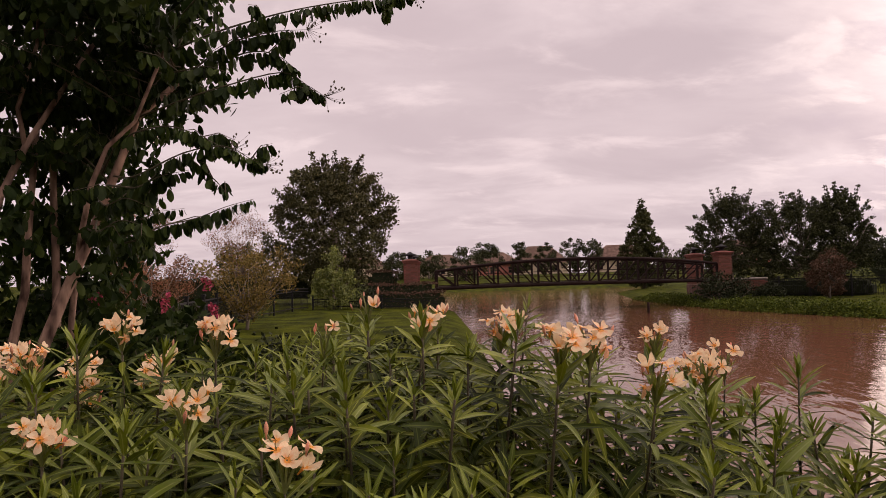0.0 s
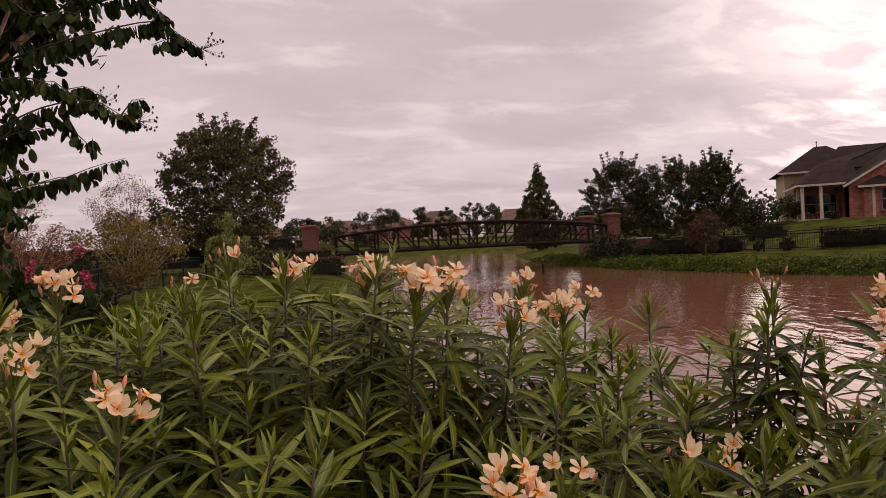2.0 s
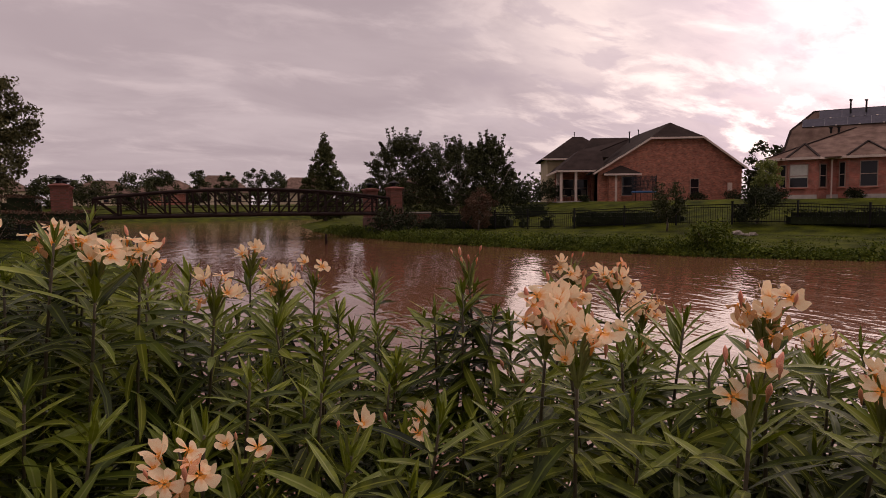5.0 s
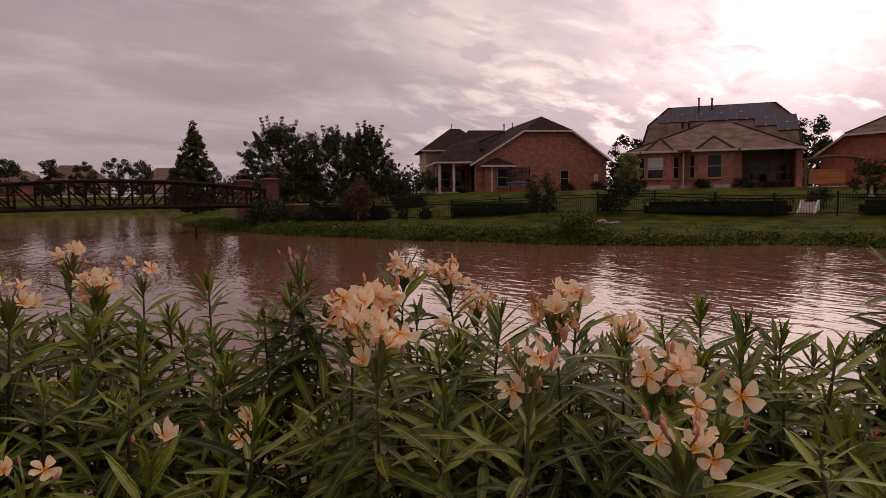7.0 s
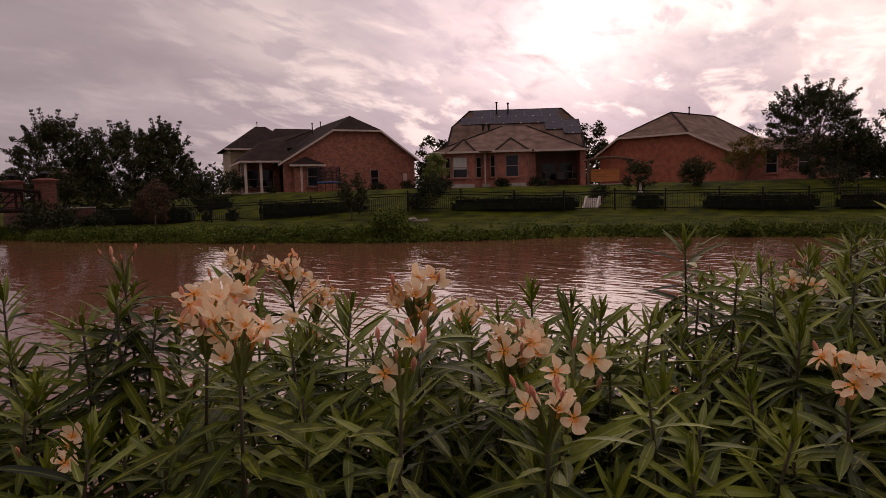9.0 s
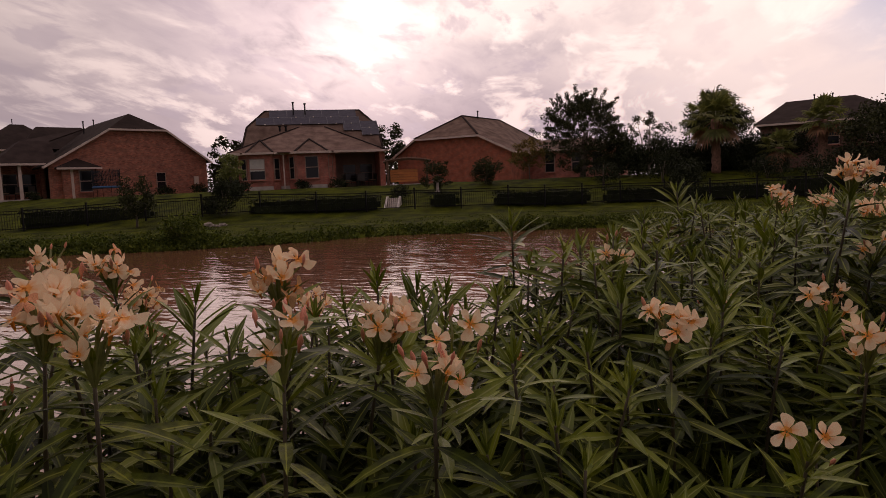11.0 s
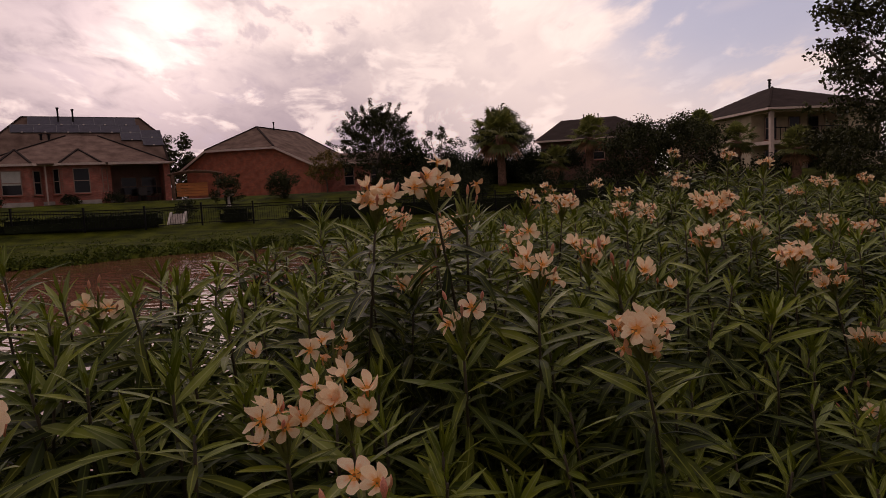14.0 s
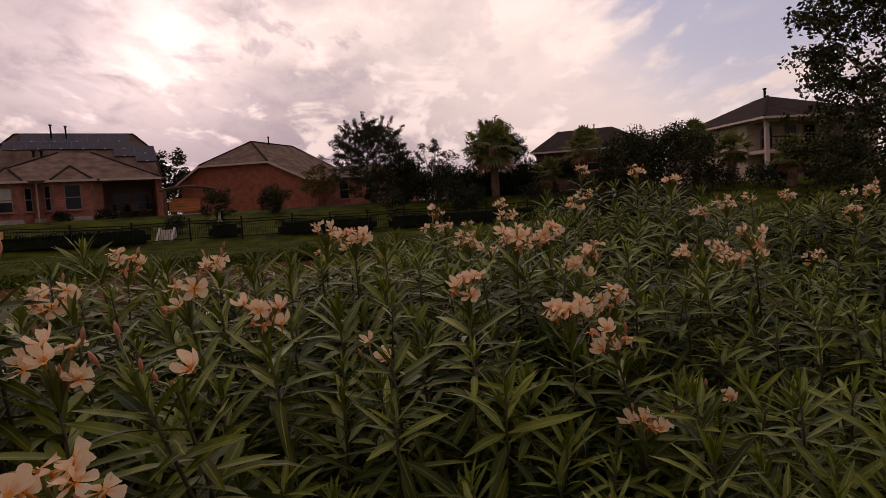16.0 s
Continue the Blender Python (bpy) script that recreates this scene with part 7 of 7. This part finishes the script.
def trampoline():
    t = thing("trampoline", "round trampoline with blue pad and dark safety net", "trampoline", pose(40.7, 37.1, gz(40.7, 37.1)) @ Matrix.Diagonal((0.62, 0.62, 0.95, 1)))
    s = Shape()
    s.tube([(1.5 * math.cos(2 * math.pi * k / 24), 1.5 * math.sin(2 * math.pi * k / 24), 0.78) for k in range(25)], [0.09] * 25, 6)
    part("pad", s.mesh("pad", M_BLUE, True), t, "blue padded rim")
    part("mat", Shape().prism([(1.42 * math.cos(2 * math.pi * k / 24), 1.42 * math.sin(2 * math.pi * k / 24)) for k in range(24)], "z", 0.75, 0.77).mesh("mat", M_NET), t)
    for k in range(6):
        a = 2 * math.pi * k / 6
        part("pole", Shape().tube([(1.55 * math.cos(a), 1.55 * math.sin(a), 0), (1.55 * math.cos(a), 1.55 * math.sin(a), 2.2)], [0.03, 0.03], 6).mesh("pole", M_IRON), t)
    net = Shape()
    for k in range(60):
        a, b = 2 * math.pi * k / 60, 2 * math.pi * (k + 1) / 60
        net.bar((1.5 * math.cos(a), 1.5 * math.sin(a), 0.8), (1.5 * math.cos(b), 1.5 * math.sin(b), 2.1), 0.02)
        net.bar((1.5 * math.cos(b), 1.5 * math.sin(b), 0.8), (1.5 * math.cos(a), 1.5 * math.sin(a), 2.1), 0.02)
        for h in (1.1, 1.4, 1.7, 2.0, 2.1):
            net.bar((1.5 * math.cos(a), 1.5 * math.sin(a), h), (1.5 * math.cos(b), 1.5 * math.sin(b), h), 0.02)
    part("net", net.mesh("net", M_NET), t, kind="stuff")


def patio_chair(x, y, z, turn):
    t = thing("patio_chair", "dark metal patio chair with tan cushion", "chair", pose(x, y, z, 0, 0, turn), group="patio chairs")
    for px, py in ((-0.25, -0.25), (0.25, -0.25), (-0.25, 0.25), (0.25, 0.25)):
        part("leg", Shape().tube([(px, py, 0), (px * 0.9, py * 0.9, 0.42)], [0.018, 0.018], 6).mesh("leg", M_CHAIR), t)
    part("seat", bevelled(Shape().box(-0.27, 0.27, -0.27, 0.27, 0.42, 0.46), "seat", M_CHAIR, 0.01), t)
    part("cushion", bevelled(Shape().box(-0.25, 0.25, -0.25, 0.25, 0.46, 0.54), "cushion", M_CUSHION, 0.02), t)
    part("backrest", bevelled(Shape().box(-0.27, 0.27, 0.24, 0.28, 0.46, 1.0), "backrest", M_CHAIR, 0.01), t)
    return t


def patio_table(x, y, z):
    t = thing("patio_table", "round dark patio table under the porch", "table", pose(x, y, z))
    part("tabletop", Shape().tube([(0, 0, 0.70), (0, 0, 0.74)], [0.6, 0.6], 20).mesh("tabletop", M_CHAIR), t)
    part("pedestal", Shape().tube([(0, 0, 0), (0, 0, 0.04), (0, 0, 0.1), (0, 0, 0.70)], [0.3, 0.28, 0.05, 0.05], 10).mesh("pedestal", M_CHAIR, True), t)


def water_marker():
    t = thing("marker_post", "dark wooden post standing in the pond", "post", pose(12.0, 32.3, WATER_Z - 0.8))
    part("shaft", Shape().tube([(0, 0, 0), (0, 0, 1.3), (0, 0, 1.36)], [0.07, 0.065, 0.04], 8).mesh("shaft", M_STEEL, True), t)


def bird_bath(x, y):
    t = thing("bird_bath", "pale stone bird bath on the lawn", "bird bath", pose(x, y, gz(x, y)))
    part("pedestal", Shape().tube([(0, 0, -0.02), (0, 0, 0.06), (0, 0, 0.12), (0, 0, 0.66)], [0.2, 0.18, 0.09, 0.07], 10).mesh("pedestal", M_STONE, True), t)
    part("basin", Shape().tube([(0, 0, 0.64), (0, 0, 0.72), (0, 0, 0.80), (0, 0, 0.74)], [0.08, 0.26, 0.36, 0.30], 14).mesh("basin", M_STONE, True), t)


def rock(x, y, r, seed):
    rng = random.Random(seed)
    bm = bmesh.new()
    bmesh.ops.create_icosphere(bm, subdivisions=2, radius=r)
    for v in bm.verts:
        v.co *= 0.75 + 0.4 * noise.noise(v.co * (1.6 / r) + Vector((seed, 0, 0)))
        v.co.z *= 0.6
    me = bpy.data.meshes.new("rock")
    bm.to_mesh(me)
    bm.free()
    me.materials.append(M_ROCK)
    thing("rock", "pale weathered rock on the bank", "rock", pose(x, y, gz(x, y) + r * 0.15, 0, 0, rng.uniform(0, 360)), group="bank rocks", me=me)


pergola()
garden_steps()
trampoline()
water_marker()
bird_bath(40.8, 11.4)
# porch furniture of the house with solar panels
HOUSE = SOLAR_HOUSE
for cx, cy, ct in ((9.0, 1.3, 60), (11.2, 1.4, -70), (10.1, 0.5, 180), (10.2, 2.3, 0)):
    q = HOUSE @ Vector((cx, cy, 0.06))
    patio_chair(q.x, q.y, q.z, ct - 61)
q = HOUSE @ Vector((10.1, 1.4, 0.06))
patio_table(q.x, q.y, q.z)
HOUSE = GABLE_HOUSE
for cx, cy, ct in ((-2.9, 2.4, 20), (-1.8, 2.6, -10), (-1.1, 2.2, -40)):
    q = HOUSE @ Vector((cx, cy, 0.08))
    patio_chair(q.x, q.y, q.z, ct - 37)
for k, (rx, ry, rr) in enumerate(((27.0, 18.9, 0.32), (27.4, 18.4, 0.25), (26.8, 18.3, 0.2))):
    rock(rx, ry, rr, k + 1)
